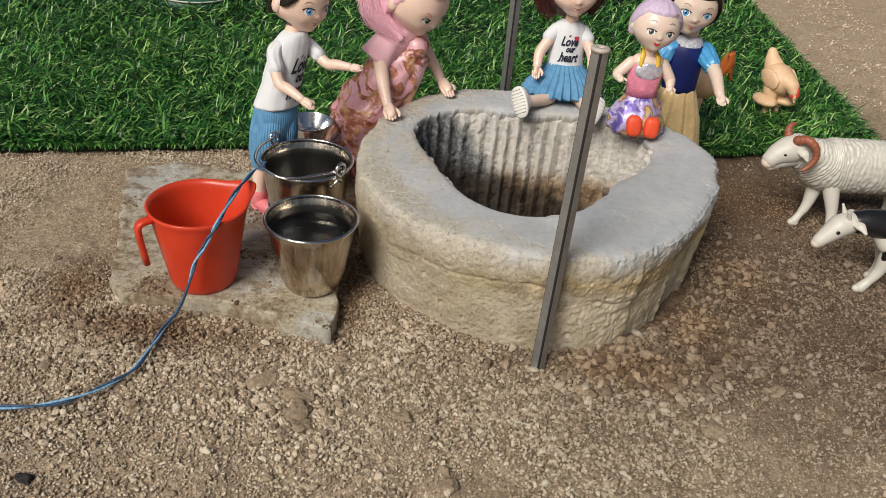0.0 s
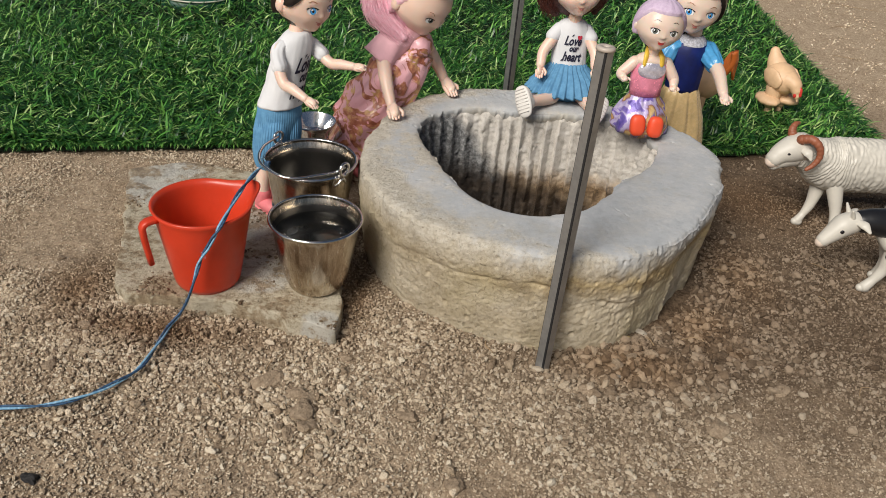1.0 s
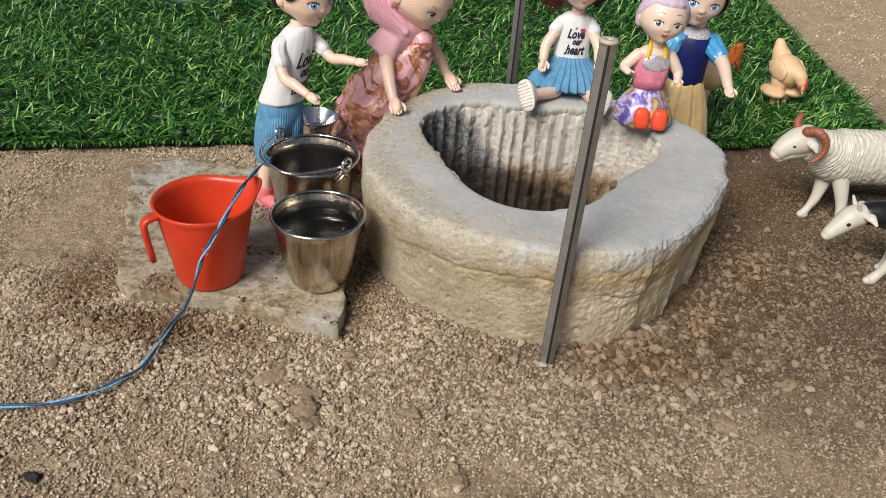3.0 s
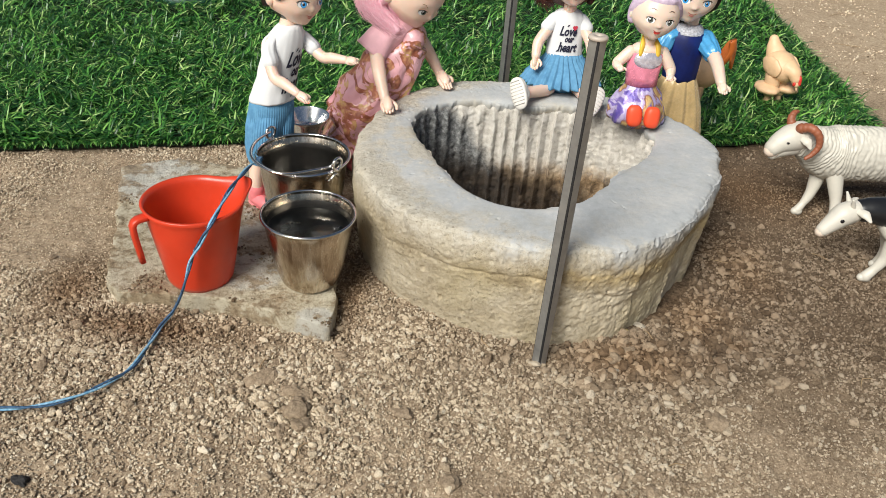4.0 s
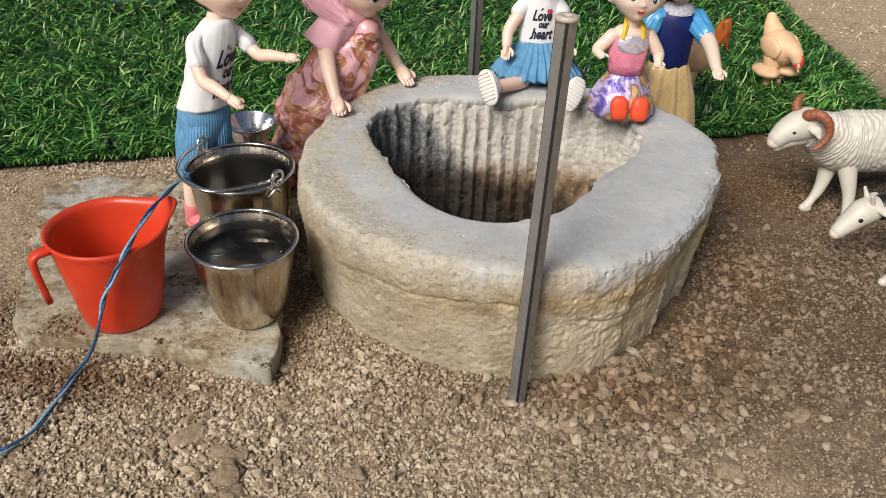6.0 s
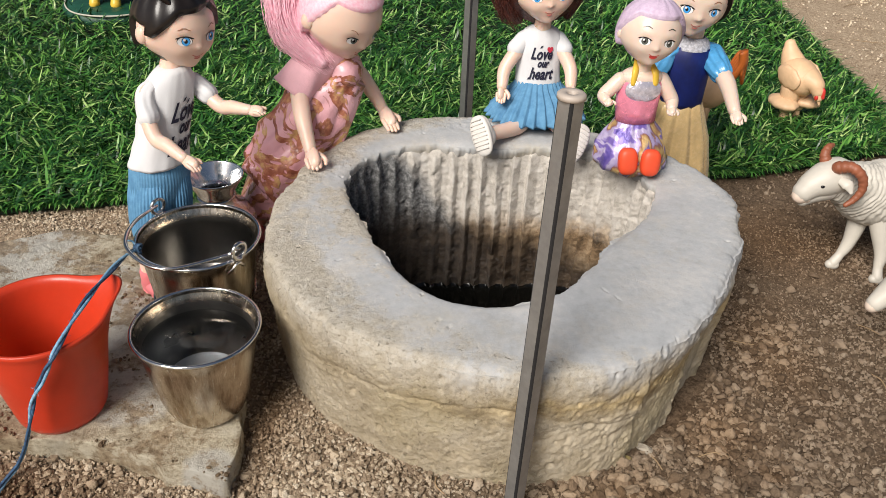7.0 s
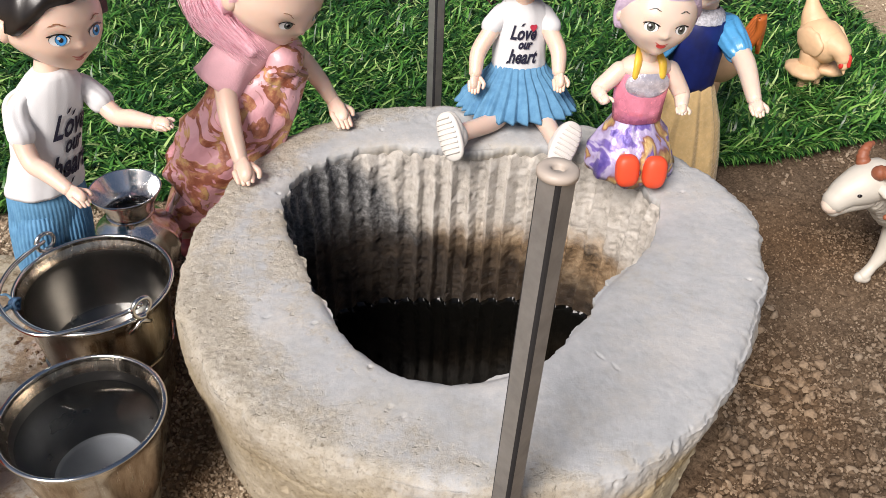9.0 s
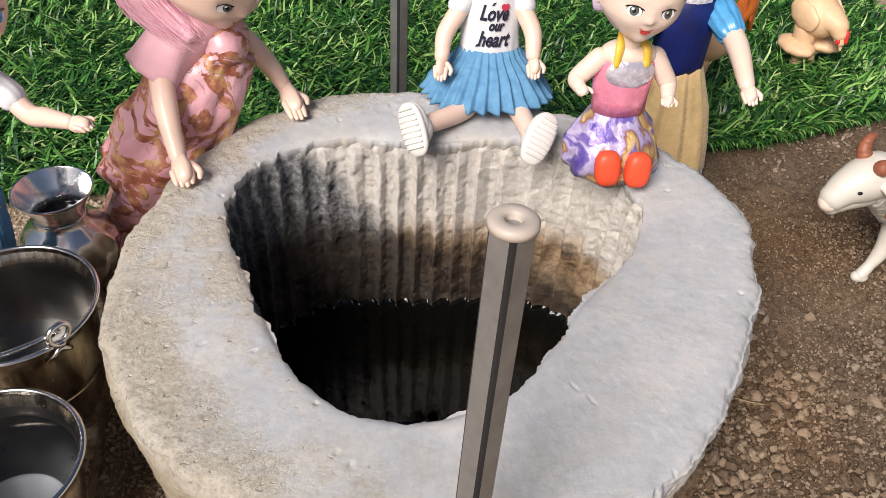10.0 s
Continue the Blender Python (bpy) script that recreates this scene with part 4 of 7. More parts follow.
def handle_wire():
    """The bail: coiled eyes at both lugs, and the bow folded down along the rim."""
    bm = bmesh.new()
    lug = radians(-37)
    pts = [(0.0192, -0.0140, 0.0478), (0.0147, -0.0138, 0.0446), (0.0067, -0.0205, 0.0455), (-0.0023, -0.0252, 0.0456), (-0.0093, -0.0252, 0.0458), (-0.0160, -0.0215, 0.0464), (-0.0218, -0.0155, 0.0474), (-0.0240, -0.0085, 0.0482), (-0.0238, -0.0005, 0.0486), (-0.0218, 0.0065, 0.0486), (-0.0196, 0.0140, 0.0478)]
    tube(bm, pts, 0.00075, 8, 6)
    for a, s in ((lug, 1), (lug + math.pi, -1)):
        c = Vector((0.0240 * math.cos(a), 0.0240 * math.sin(a), 0.0472))
        out = Vector((math.cos(a), math.sin(a), 0))
        along = Vector((-math.sin(a), math.cos(a), 0))
        eye = [c + (along * math.cos(u) + Vector((0, 0, 1)) * math.sin(u)) * 0.0031 + out * 0.0010 * u / 6 for u in np.linspace(-0.6 * math.pi, 1.5 * math.pi, 22)]
        tube(bm, eye, 0.00075, 8, 2)
    return bm


part("bail", handle_wire(), POLISHED, pail_bail, "thick bent steel wire handle")
for a in (radians(-39), radians(141)):
    bm = bmesh.new()
    out, along = Vector((math.cos(a), math.sin(a), 0)), Vector((-math.sin(a), math.cos(a), 0))
    tube(bm, [out * 0.0222 - along * 0.0035 + Vector((0, 0, 0.0385)), out * 0.0236 - along * 0.002 + Vector((0, 0, 0.0405)), out * 0.0238 + Vector((0, 0, 0.0420)), out * 0.0236 + along * 0.002 + Vector((0, 0, 0.0405)), out * 0.0222 + along * 0.0035 + Vector((0, 0, 0.0385))], 0.0007, 8, 4)
    part("lug", bm, POLISHED, pail_bail)


def water_pot():
    """A small round-bellied pot with a flared mouth and swirled flutes on its belly."""
    pot = empty("water_pot", (-0.0525, 0.4465, 0.006), "small polished steel pot with a wide flared mouth and fluted belly", "pot")
    prof = [(0.006, 0.0), (0.0085, 0.0008), (0.0125, 0.005), (0.0155, 0.011), (0.0165, 0.0165), (0.0155, 0.0215), (0.0125, 0.0255), (0.0095, 0.0275), (0.0082, 0.0295), (0.0080, 0.031), (0.0088, 0.0335), (0.0106, 0.0365), (0.0124, 0.0395), (0.0131, 0.0408)]
    bm = vessel(prof, 0.0006)
    for v in bm.verts:
        z = v.co.z
        if 0.003 < z < 0.026:
            a = math.atan2(v.co.y, v.co.x)
            s = 1 + 0.035 * math.sin(a * 14 + z * 160) * math.sin(math.pi * (z - 0.003) / 0.023)
            v.co.x *= s
            v.co.y *= s
    part("body", bm, BRIGHT, pot)
    bm = bmesh.new()
    lathe(bm, [(0.0083, 0.0300), (0.0090, 0.0303), (0.0083, 0.0306)], n=48)
    part("neck_ring", bm, POLISHED, pot)
    tagged(part("pot_water", water_disc(0.0076, 0.0293), WELL_WATER), "dark water in the pot", "water").location = (-0.0525, 0.4465, 0.006)


water_pot()


def red_mug():
    """A tapered plastic mug with a pouring lip and a strap handle open at the bottom."""
    mug = empty("plastic_mug", (-0.0850, 0.3385, 0.0085), "orange-red plastic mug with a pouring lip, on the flagstone", "mug")
    lip_at, height, n = radians(42), 0.0425, 96
    bm = bmesh.new()
    outer, inner = [], []
    for k in range(19):
        u = k / 18
        ro, ri = [], []
        for j in range(n):
            a = 2 * math.pi * j / n
            beak = math.exp(-(((a - lip_at + math.pi) % (2 * math.pi) - math.pi) / 0.34) ** 2) * max(0.0, (u - 0.62) / 0.38) ** 1.6
            r = 0.0150 + 0.0074 * u ** 0.92 + 0.0062 * beak + 0.0005 * max(0.0, min(1.0, (u - 0.945) * 40))
            z = height * u + 0.0022 * beak
            if k == 0:
                r -= 0.0008
            if k == 18:
                r += 0.0003
            ro.append(bm.verts.new((r * math.cos(a), r * math.sin(a), z)))
            ri.append(bm.verts.new(((r - 0.0011) * math.cos(a), (r - 0.0011) * math.sin(a), z + (0.0012 if k == 0 else 0.0004 if k == 18 else 0))))
        outer.append(ro)
        inner.append(ri)
    for rows in (outer, inner):
        for a, b in zip(rows, rows[1:]):
            for k in range(n):
                bm.faces.new((a[k], a[(k + 1) % n], b[(k + 1) % n], b[k]))
    for k in range(n):
        bm.faces.new((outer[-1][k], outer[-1][(k + 1) % n], inner[-1][(k + 1) % n], inner[-1][k]))
    cap(bm, outer[0])
    cap(bm, inner[0])
    part("body", bm, RED, mug)
    bm = bmesh.new()
    rings = []
    out = Vector((math.cos(radians(222)), math.sin(radians(222)), 0))
    side = Vector((-out.y, out.x, 0))
    path = [out * r + Vector((0, 0, z)) for r, z in ((0.0208, 0.0402), (0.0238, 0.0404), (0.0264, 0.0402), (0.0280, 0.0393), (0.0288, 0.0376), (0.0286, 0.0330), (0.0280, 0.0280), (0.0273, 0.0230), (0.0267, 0.0180))]
    for i, p in enumerate(path):
        p = Vector(p)
        d = (Vector(path[min(i + 1, len(path) - 1)]) - Vector(path[max(i - 1, 0)])).normalized()
        nrm = d.cross(side).normalized()
        w, h = 0.0024 - 0.0009 * i / len(path), 0.0012
        rings.append([bm.verts.new(p + side * w * cx + nrm * h * cy) for cx, cy in ((-1, -0.5), (-0.8, -1), (0.8, -1), (1, -0.5), (1, 0.5), (0.8, 1), (-0.8, 1), (-1, 0.5))])
    for a, b in zip(rings, rings[1:]):
        for k in range(8):
            bm.faces.new((a[k], a[(k + 1) % 8], b[(k + 1) % 8], b[k]))
    cap(bm, rings[0])
    cap(bm, rings[-1])
    part("handle", bm, RED, mug)


red_mug()


def twine():
    """Two blue strands twisted together, from the pail's handle over the mug to the soil."""
    path = smooth_path([(-0.0630, 0.3775, 0.0530), (-0.0652, 0.372, 0.0535), (-0.0664, 0.360, 0.0552), (-0.0677, 0.338, 0.0570), (-0.0706, 0.320, 0.0524), (-0.0765, 0.3165, 0.0415), (-0.0805, 0.3155, 0.034), (-0.0861, 0.3135, 0.0163), (-0.0905, 0.3115, 0.0070), (-0.0945, 0.3070, 0.0026),
                        (-0.0954, 0.292, 0.0032), (-0.0975, 0.2765, 0.0032), (-0.1035, 0.2667, 0.0032), (-0.1134, 0.2562, 0.0034), (-0.1256, 0.250, 0.0032), (-0.1411, 0.2468, 0.0032), (-0.175, 0.243, 0.002), (-0.24, 0.25, 0.002)], 14)
    bm = bmesh.new()
    pts = [Vector(p) for p in path]
    for phase in (0.0, math.pi):
        strand, run = [], 0.0
        for i, p in enumerate(pts):
            d = (pts[min(i + 1, len(pts) - 1)] - pts[max(i - 1, 0)]).normalized()
            if i:
                run += (p - pts[i - 1]).length
            s = d.cross(Vector((0.3, 0.2, 1))).normalized()
            u = d.cross(s)
            a = run * 150 + phase
            strand.append(p + s * 0.00054 * math.cos(a) + u * 0.00054 * math.sin(a))
        rings = [[bm.verts.new(q) for q in r] for r in tube_rings(strand, [0.00056] * len(strand), 6)]
        for a, b in zip(rings, rings[1:]):
            for k in range(6):
                bm.faces.new((a[k], a[(k + 1) % 6], b[(k + 1) % 6], b[k]))
    rope = tagged(part("twine", bm, TWINE), "frayed blue twisted twine tied to the pail, trailing on the soil", "twine")
    bm = bmesh.new()
    rnd = random.Random(3)
    for i in range(6, len(pts) - 1, 1):
        for _ in range(2):
            a = pts[i].lerp(pts[i + 1], rnd.random())
            w = Vector((rnd.uniform(-1, 1), rnd.uniform(-1, 1), rnd.uniform(-0.2, 1))).normalized()
            tip = a + w * rnd.uniform(0.0012, 0.0026)
            o = w.orthogonal().normalized() * 0.00008
            bm.faces.new((bm.verts.new(a - o), bm.verts.new(a + o), bm.verts.new(tip)))
    tagged(part("fray", bm, TWINE, rope), kind="stuff")
    bm = bmesh.new()
    c = Vector((-0.0630, 0.3770, 0.0528))
    for turn in range(3):
        loop = [c + Vector((0.0006 * (turn - 1) + 0.0004 * math.sin(2 * u), 0.0016 * math.cos(u), 0.0016 * math.sin(u))) for u in np.linspace(0, 2 * math.pi, 14)]
        tube(bm, loop, 0.00055, 6, 1)
    tube(bm, [c, c + Vector((-0.002, 0.001, 0.0025)), c + Vector((-0.003, 0.0, 0.0035))], 0.0004, 6, 3)
    part("knot", bm, TWINE, rope)


twine()


# ---- two metal poles ----
def pole(at, top, yaw, label):
    """A square aluminium tube with a dark groove along each corner and a round end cap with a hole."""
    ob = empty("metal_pole", at, label, "pole", "poles beside the well")
    axis = Vector(top) - Vector(at)
    height = axis.length - 0.0013
    w, g = 0.00265, 0.00078
    outline = []
    for k in range(4):
        a = k * math.pi / 2
        ca, sa = math.cos(a), math.sin(a)
        for x, y in ((-w + g, -w + g), (-w + g, -w), (w - g, -w)):
            outline.append((x * ca - y * sa, x * sa + y * ca))
    bm = bmesh.new()
    low, high = ([bm.verts.new((x, y, z)) for x, y in outline] for z in (-0.03, height))
    for k in range(12):
        j = (k + 1) % 12
        bm.faces.new((low[k], low[j], high[j], high[k]))
    cap(bm, high)
    part("profile", bm, ALU, ob, "dull grey aluminium tube", smooth=False)
    # a black strip fills each corner notch
    for k in range(4):
        a = k * math.pi / 2
        ca, sa = math.cos(a), math.sin(a)
        q = [(x * ca - y * sa, x * sa + y * ca) for x, y in ((-w, -w + g), (-w + g * 0.4, -w + g * 0.4), (-w + g, -w), (-w + g, -w + g))]
        bm = bmesh.new()
        lo, hi = ([bm.verts.new((x, y, z)) for x, y in q] for z in (-0.03, height - 0.0004))
        for i in range(4):
            bm.faces.new((lo[i], lo[(i + 1) % 4], hi[(i + 1) % 4], hi[i]))
        cap(bm, hi)
        part("corner_groove", bm, SLOT, ob, "black strip filling the corner groove", smooth=False)
    bm = bmesh.new()
    lathe(bm, [(0.0012, height - 0.004), (0.0012, height + 0.0009), (0.0016, height + 0.0013), (0.0032, height + 0.0013), (0.0037, height + 0.0008), (0.0037, height - 0.0002), (0.0026, height - 0.0004)], n=32)
    part("end_cap", bm, CAP, ob, "round beige plastic end cap with a hole")
    ob.matrix_world = Matrix.Translation(at) @ Vector((0, 0, 1)).rotation_difference(axis).to_matrix().to_4x4() @ pose(0, 0, 0, 0, 0, yaw)
    return ob


POLE_TURN = -48
pole((0.0775, 0.3055, 0.0), (0.0805, 0.3110, 0.1495), POLE_TURN, "grey slotted aluminium pole standing in the soil beside the well")
pole((0.0605, 0.5165, 0.0), (0.0605, 0.5165, 0.1663), POLE_TURN, "grey slotted aluminium pole standing behind the well")


# ---- sculpting of toys ----
class Toy:
    """Collects one mesh, in millimetres, with a material for each stretch of surface."""

    def __init__(self, at, yaw=0.0):
        self.at, self.yaw = Vector(at), yaw
        self.frame = Matrix.Translation(at) @ Matrix.Rotation(radians(yaw), 4, "Z")
        self.back = self.frame.inverted()
        self.verts, self.faces, self.marks, self.mats = [], [], [], []

    def local(self, *w):
        return [Vector(self.back @ Vector(p)) * 1000 for p in w]

    def slot(self, m):
        if m not in self.mats:
            self.mats.append(m)
        return self.mats.index(m)

    def rows(self, rings, m, ends=(True, True)):
        s, base, n = self.slot(m), len(self.verts), len(rings[0])
        for r in rings:
            self.verts += [Vector(p) for p in r]
        for i in range(len(rings) - 1):
            for k in range(n):
                j = (k + 1) % n
                self.faces.append((base + i * n + k, base + i * n + j, base + (i + 1) * n + j, base + (i + 1) * n + k))
                self.marks.append(s)
        for use, i in zip(ends, (0, len(rings) - 1)):
            if use:
                self.faces.append(tuple(base + i * n + k for k in range(n)))
                self.marks.append(s)

    def limb(self, pts, radii, m, n=14, flat=1.0, steps=6):
        path = smooth_path(pts, steps)
        rr = np.interp(np.linspace(0, 1, len(path)), np.linspace(0, 1, len(radii)), radii)
        self.rows(tube_rings(path, list(rr), n, flat), m)

    def ball(self, c, r, m, turn=None, shape=None, u=28, v=18):
        """An ellipsoid; shape(direction) scales its radius."""
        turn = turn or Matrix.Identity(3)
        rings = []
        for i in range(v + 1):
            el = -math.pi / 2 + math.pi * (i + 0.02) / (v + 0.04)
            ring = []
            for k in range(u):
                az = 2 * math.pi * k / u
                d = Vector((math.cos(el) * math.sin(az), -math.cos(el) * math.cos(az), math.sin(el)))
                s = shape(d) if shape else 1.0
                ring.append(Vector(c) + turn @ Vector((d.x * r[0] * s, d.y * r[1] * s, d.z * r[2] * s)))
            rings.append(ring)
        self.rows(rings, m)

    def spin(self, profile, m, n=48, pleats=0, amp=0.0, turn=None, at=(0, 0, 0), ends=(True, True), rumple=0.0, sharp=False):
        """Rings of (z, rx, ry[, dx, dy]); pleats fold the cloth towards the hem."""
        turn = turn or Matrix.Identity(3)
        rings = []
        for i, row in enumerate(profile):
            z, rx, ry = row[:3]
            dx, dy = (row[3], row[4]) if len(row) > 3 else (0, 0)
            f = 1 - i / max(1, len(profile) - 1)
            ring = []
            for k in range(n):
                a = 2 * math.pi * k / n
                fold = math.sin(pleats * a + 0.6 * math.sin(2 * a)) if pleats else 0
                if sharp:
                    u = (pleats * a / (2 * math.pi) + 0.05 * math.sin(3 * a)) % 1.0
                    fold = u / 0.75 * 2 - 1 if u < 0.75 else (1 - u) / 0.25 * 2 - 1
                q = 1 + amp * (0.35 + 0.65 * f) * fold
                if rumple:
                    q += rumple * noise.noise((2.2 * math.cos(a), 2.2 * math.sin(a), z * 0.16)) + 0.4 * rumple * noise.noise((5 * math.cos(a), 5 * math.sin(a), z * 0.3 + 9))
                ring.append(Vector(at) + turn @ Vector((dx + rx * q * math.cos(a), dy + ry * q * math.sin(a), z)))
            rings.append(ring)
        self.rows(rings, m, ends)

    def patch(self, head, az, el, w, h, m, lift=0.02, tilt=0.0, n=14):
        """A painted spot that follows the curve of a head."""
        c, r, turn, shape = head
        s, base = self.slot(m), len(self.verts)
        ring = [(0, 0)] + [(math.cos(a), math.sin(a)) for a in np.linspace(0, 2 * math.pi, n, endpoint=False)]
        for x, y in ring:
            x, y = x * w, y * h
            x, y = x * math.cos(tilt) - y * math.sin(tilt), x * math.sin(tilt) + y * math.cos(tilt)
            aa, ee = az + x / r[0] / math.cos(el), el + y / r[2]
            d = Vector((math.cos(ee) * math.sin(aa), -math.cos(ee) * math.cos(aa), math.sin(ee)))
            k = shape(d) * (1 + lift)
            self.verts.append(Vector(c) + turn @ Vector((d.x * r[0] * k, d.y * r[1] * k, d.z * r[2] * k)))
        for k in range(n):
            self.faces.append((base, base + 1 + k, base + 1 + (k + 1) % n))
            self.marks.append(s)

    def loft(self, path, radii, m, n=48, ridges=0, amp=0.0, squash=1.0):
        """A thick lock or fold: a tube with ridges along it."""
        pts = smooth_path(path, 8)
        rr = list(np.interp(np.linspace(0, 1, len(pts)), np.linspace(0, 1, len(radii)), radii))
        rings = tube_rings(pts, rr, n, squash)
        for i, ring in enumerate(rings):
            mid = sum(ring, Vector()) / n
            for k, p in enumerate(ring):
                a = 2 * math.pi * k / n
                ring[k] = mid + (p - mid) * (1 + amp * math.sin(ridges * a + 0.25 * i) + 0.6 * amp * math.sin(2.3 * ridges * a + 1.0 + 0.1 * i))
        self.rows(rings, m)

    def strands(self, path, radii, m, count, thick, seed, wave=0.6):
        """Loose combed hair: many thin locks that follow one line."""
        rnd = random.Random(seed)
        pts = smooth_path(path, 5)
        rr = np.interp(np.linspace(0, 1, len(pts)), np.linspace(0, 1, len(radii)), radii)
        for _ in range(count):
            o = Vector((rnd.gauss(0, 1), rnd.gauss(0, 1), rnd.gauss(0, 1))).normalized() * rnd.uniform(0.86, 1.05)
            ph, stop = rnd.uniform(0, 6.3), rnd.randint(int(len(pts) * 0.72), len(pts))
            line = [p + o * q + Vector((math.sin(ph + i * 0.5), math.cos(ph * 2 + i * 0.45), math.sin(ph * 3 + i * 0.4))) * wave for i, (p, q) in enumerate(zip(pts, rr))][:stop]
            r = thick * rnd.uniform(0.6, 1.3)
            self.rows(tube_rings(line, [r * (1 - 0.7 * (i / len(line)) ** 3) for i in range(len(line))], 4)[2:-2], m)

    def front(self, profile, yaw=0.0):
        """Places lettering on the front of a body made by spin() from this profile."""
        rows = sorted(profile)
        zs = [q[0] for q in rows]

        def place(u, v):
            rx, ry = np.interp(v, zs, [q[1] for q in rows]), np.interp(v, zs, [q[2] for q in rows])
            dx = np.interp(v, zs, [q[3] if len(q) > 3 else 0 for q in rows])
            dy = np.interp(v, zs, [q[4] if len(q) > 3 else 0 for q in rows])
            a = math.radians(-90) + yaw + u / rx
            return (dx + (rx * 1.035 + 0.15) * math.cos(a), dy + (ry * 1.035 + 0.15) * math.sin(a), v)
        return place

    def face(self, c, r, turn, skin, iris=None, lips=None, brow=None, eye=1.0, gaze=0.0, arch=0.0, slant=0.0):
        """A plain moulded toy head with simple painted spots."""
        def shape(d):
            az, el = math.atan2(d.x, -d.y), math.asin(max(-1, min(1, d.z)))
            k = 1 + 0.035 * math.exp(-((abs(az) - 0.5) / 0.28) ** 2 - ((el + 0.32) / 0.2) ** 2)
            k += 0.025 * math.exp(-(az / 0.09) ** 2 - ((el + 0.05) / 0.14) ** 2) + 0.095 * math.exp(-(az / 0.10) ** 2 - ((el + 0.20) / 0.07) ** 2)
            k += 0.025 * math.exp(-(az / 0.17) ** 2 - ((el + 0.43) / 0.045) ** 2) + 0.03 * math.exp(-(az / 0.13) ** 2 - ((el + 0.53) / 0.05) ** 2)
            k += 0.09 * math.exp(-(az / 0.3) ** 2 - ((el + 0.80) / 0.17) ** 2)
            k -= 0.045 * math.exp(-((abs(az) - 0.40) / 0.17) ** 2 - ((el - 0.0) / 0.13) ** 2)
            k += 0.02 * math.exp(-((abs(az) - 0.35) / 0.3) ** 2 - ((el - 0.22) / 0.1) ** 2)
            k -= 0.13 * max(0.0, min(1.0, (-el - 0.25) / 0.5)) * math.sin(az) ** 2
            k -= 0.05 * max(0.0, -d.z - 0.65)
            return k
        self.ball(c, r, skin, turn, shape, 84, 60)
        head = (c, r, turn, shape)
        for side in (-1, 1):
            self.ball(Vector(c) + turn @ Vector((side * r[0] * 0.97, r[1] * 0.1, -r[2] * 0.12)), (r[0] * 0.13, r[1] * 0.2, r[2] * 0.22), skin, turn, u=12, v=8)
            if iris:
                self.patch(head, side * 0.42, -0.02, 2.75 * eye, 1.75 * eye, EYE_DARK, 0.008)
                self.patch(head, side * 0.42, -0.03, 2.6 * eye, 1.6 * eye, EYE_WHITE, 0.012)
                self.patch(head, side * 0.42 + gaze, -0.02, 1.55 * eye, 1.6 * eye, EYE_DARK, 0.018)
                self.patch(head, side * 0.42 + gaze, -0.025, 1.38 * eye, 1.45 * eye, iris, 0.024)
                self.patch(head, side * 0.42 + gaze, -0.025, 0.62 * eye, 0.7 * eye, EYE_DARK, 0.030)
                self.patch(head, side * 0.42 + gaze - 0.04, 0.015, 0.5 * eye, 0.5 * eye, EYE_WHITE, 0.036, n=8)
                for k in range(4):
                    u = -0.9 + 0.6 * k
                    self.patch(head, side * 0.42 + u * 2.5 * eye / r[0], -0.03 + (1.75 - 0.55 * u * u) * eye / r[2], 1.0 * eye, 0.24 * eye, EYE_DARK, 0.020, -u * 0.42)
            if brow:
                for k in range(3):
                    u = -1 + k
                    self.patch(head, side * 0.44 + u * 1.3 * eye / r[0], 0.16 + arch + (1.75 - 0.4 * u * u - side * u * slant) * eye / r[2], 1.0 * eye, 0.15 * eye, brow, 0.013, -u * 0.35 - side * slant * 0.6)
        if lips:
            for k in range(7):
                u = -1 + k / 3
                self.patch(head, u * 2.0 * eye / r[0], -0.455 + 0.045 * u * u, 0.62 * eye, (0.34 - 0.2 * abs(u)) * eye, lips, 0.010, u * 0.45)
            for u in (-0.4, 0, 0.4):
                self.patch(head, u * 1.6 * eye / r[0], -0.515 + 0.05 * u * u, 0.75 * eye, 0.34 * eye, lips, 0.010, u * 0.4)
        return head

    def cover(self, head, m, grow, hairline, back=-0.75, ridges=0, amp=0.0):
        """Moulded hair: a cap that leaves the face free. hairline(azimuth) gives its lower edge."""
        c, r, turn, shape = head

        def cap_shape(d):
            az, el = math.atan2(d.x, -d.y), math.asin(max(-1, min(1, d.z)))
            edge = hairline(az)
            t = max(0.0, min(1.0, (el - edge) / 0.10 + 0.5))
            t = t * t * (3 - 2 * t)
            k = 0.90 + (grow - 0.90) * t
            if ridges:
                k += amp * t * math.sin(ridges * az + 3 * d.z)
            return k
        self.ball(c, r, m, turn, cap_shape, 72, 44)

    def hand(self, wrist, tip, m, size=1.0, curl=(0, 0, -1)):
        """A mitten palm with four short fingers and a thumb."""
        w, t = Vector(wrist), Vector(tip)
        d = (t - w).normalized()
        side = d.cross(Vector((0, 0, 1))).normalized()
        self.limb([w, w.lerp(t, 0.35), w.lerp(t, 0.6)], [1.9 * size, 2.6 * size, 2.5 * size], m, 12, 0.62)
        for k in range(4):
            o = side * (k - 1.5) * 1.25 * size
            a = w.lerp(t, 0.5) + o
            b = t + o * 0.9 - d * abs(k - 1.3) * 0.6 * size + Vector(curl) * 0.8 * size
            self.limb([a, a.lerp(b, 0.6) + Vector(curl) * -0.3, b], [0.85 * size, 0.8 * size, 0.55 * size], m, 8, steps=3)
        th = w.lerp(t, 0.3) - side * 2.2 * size
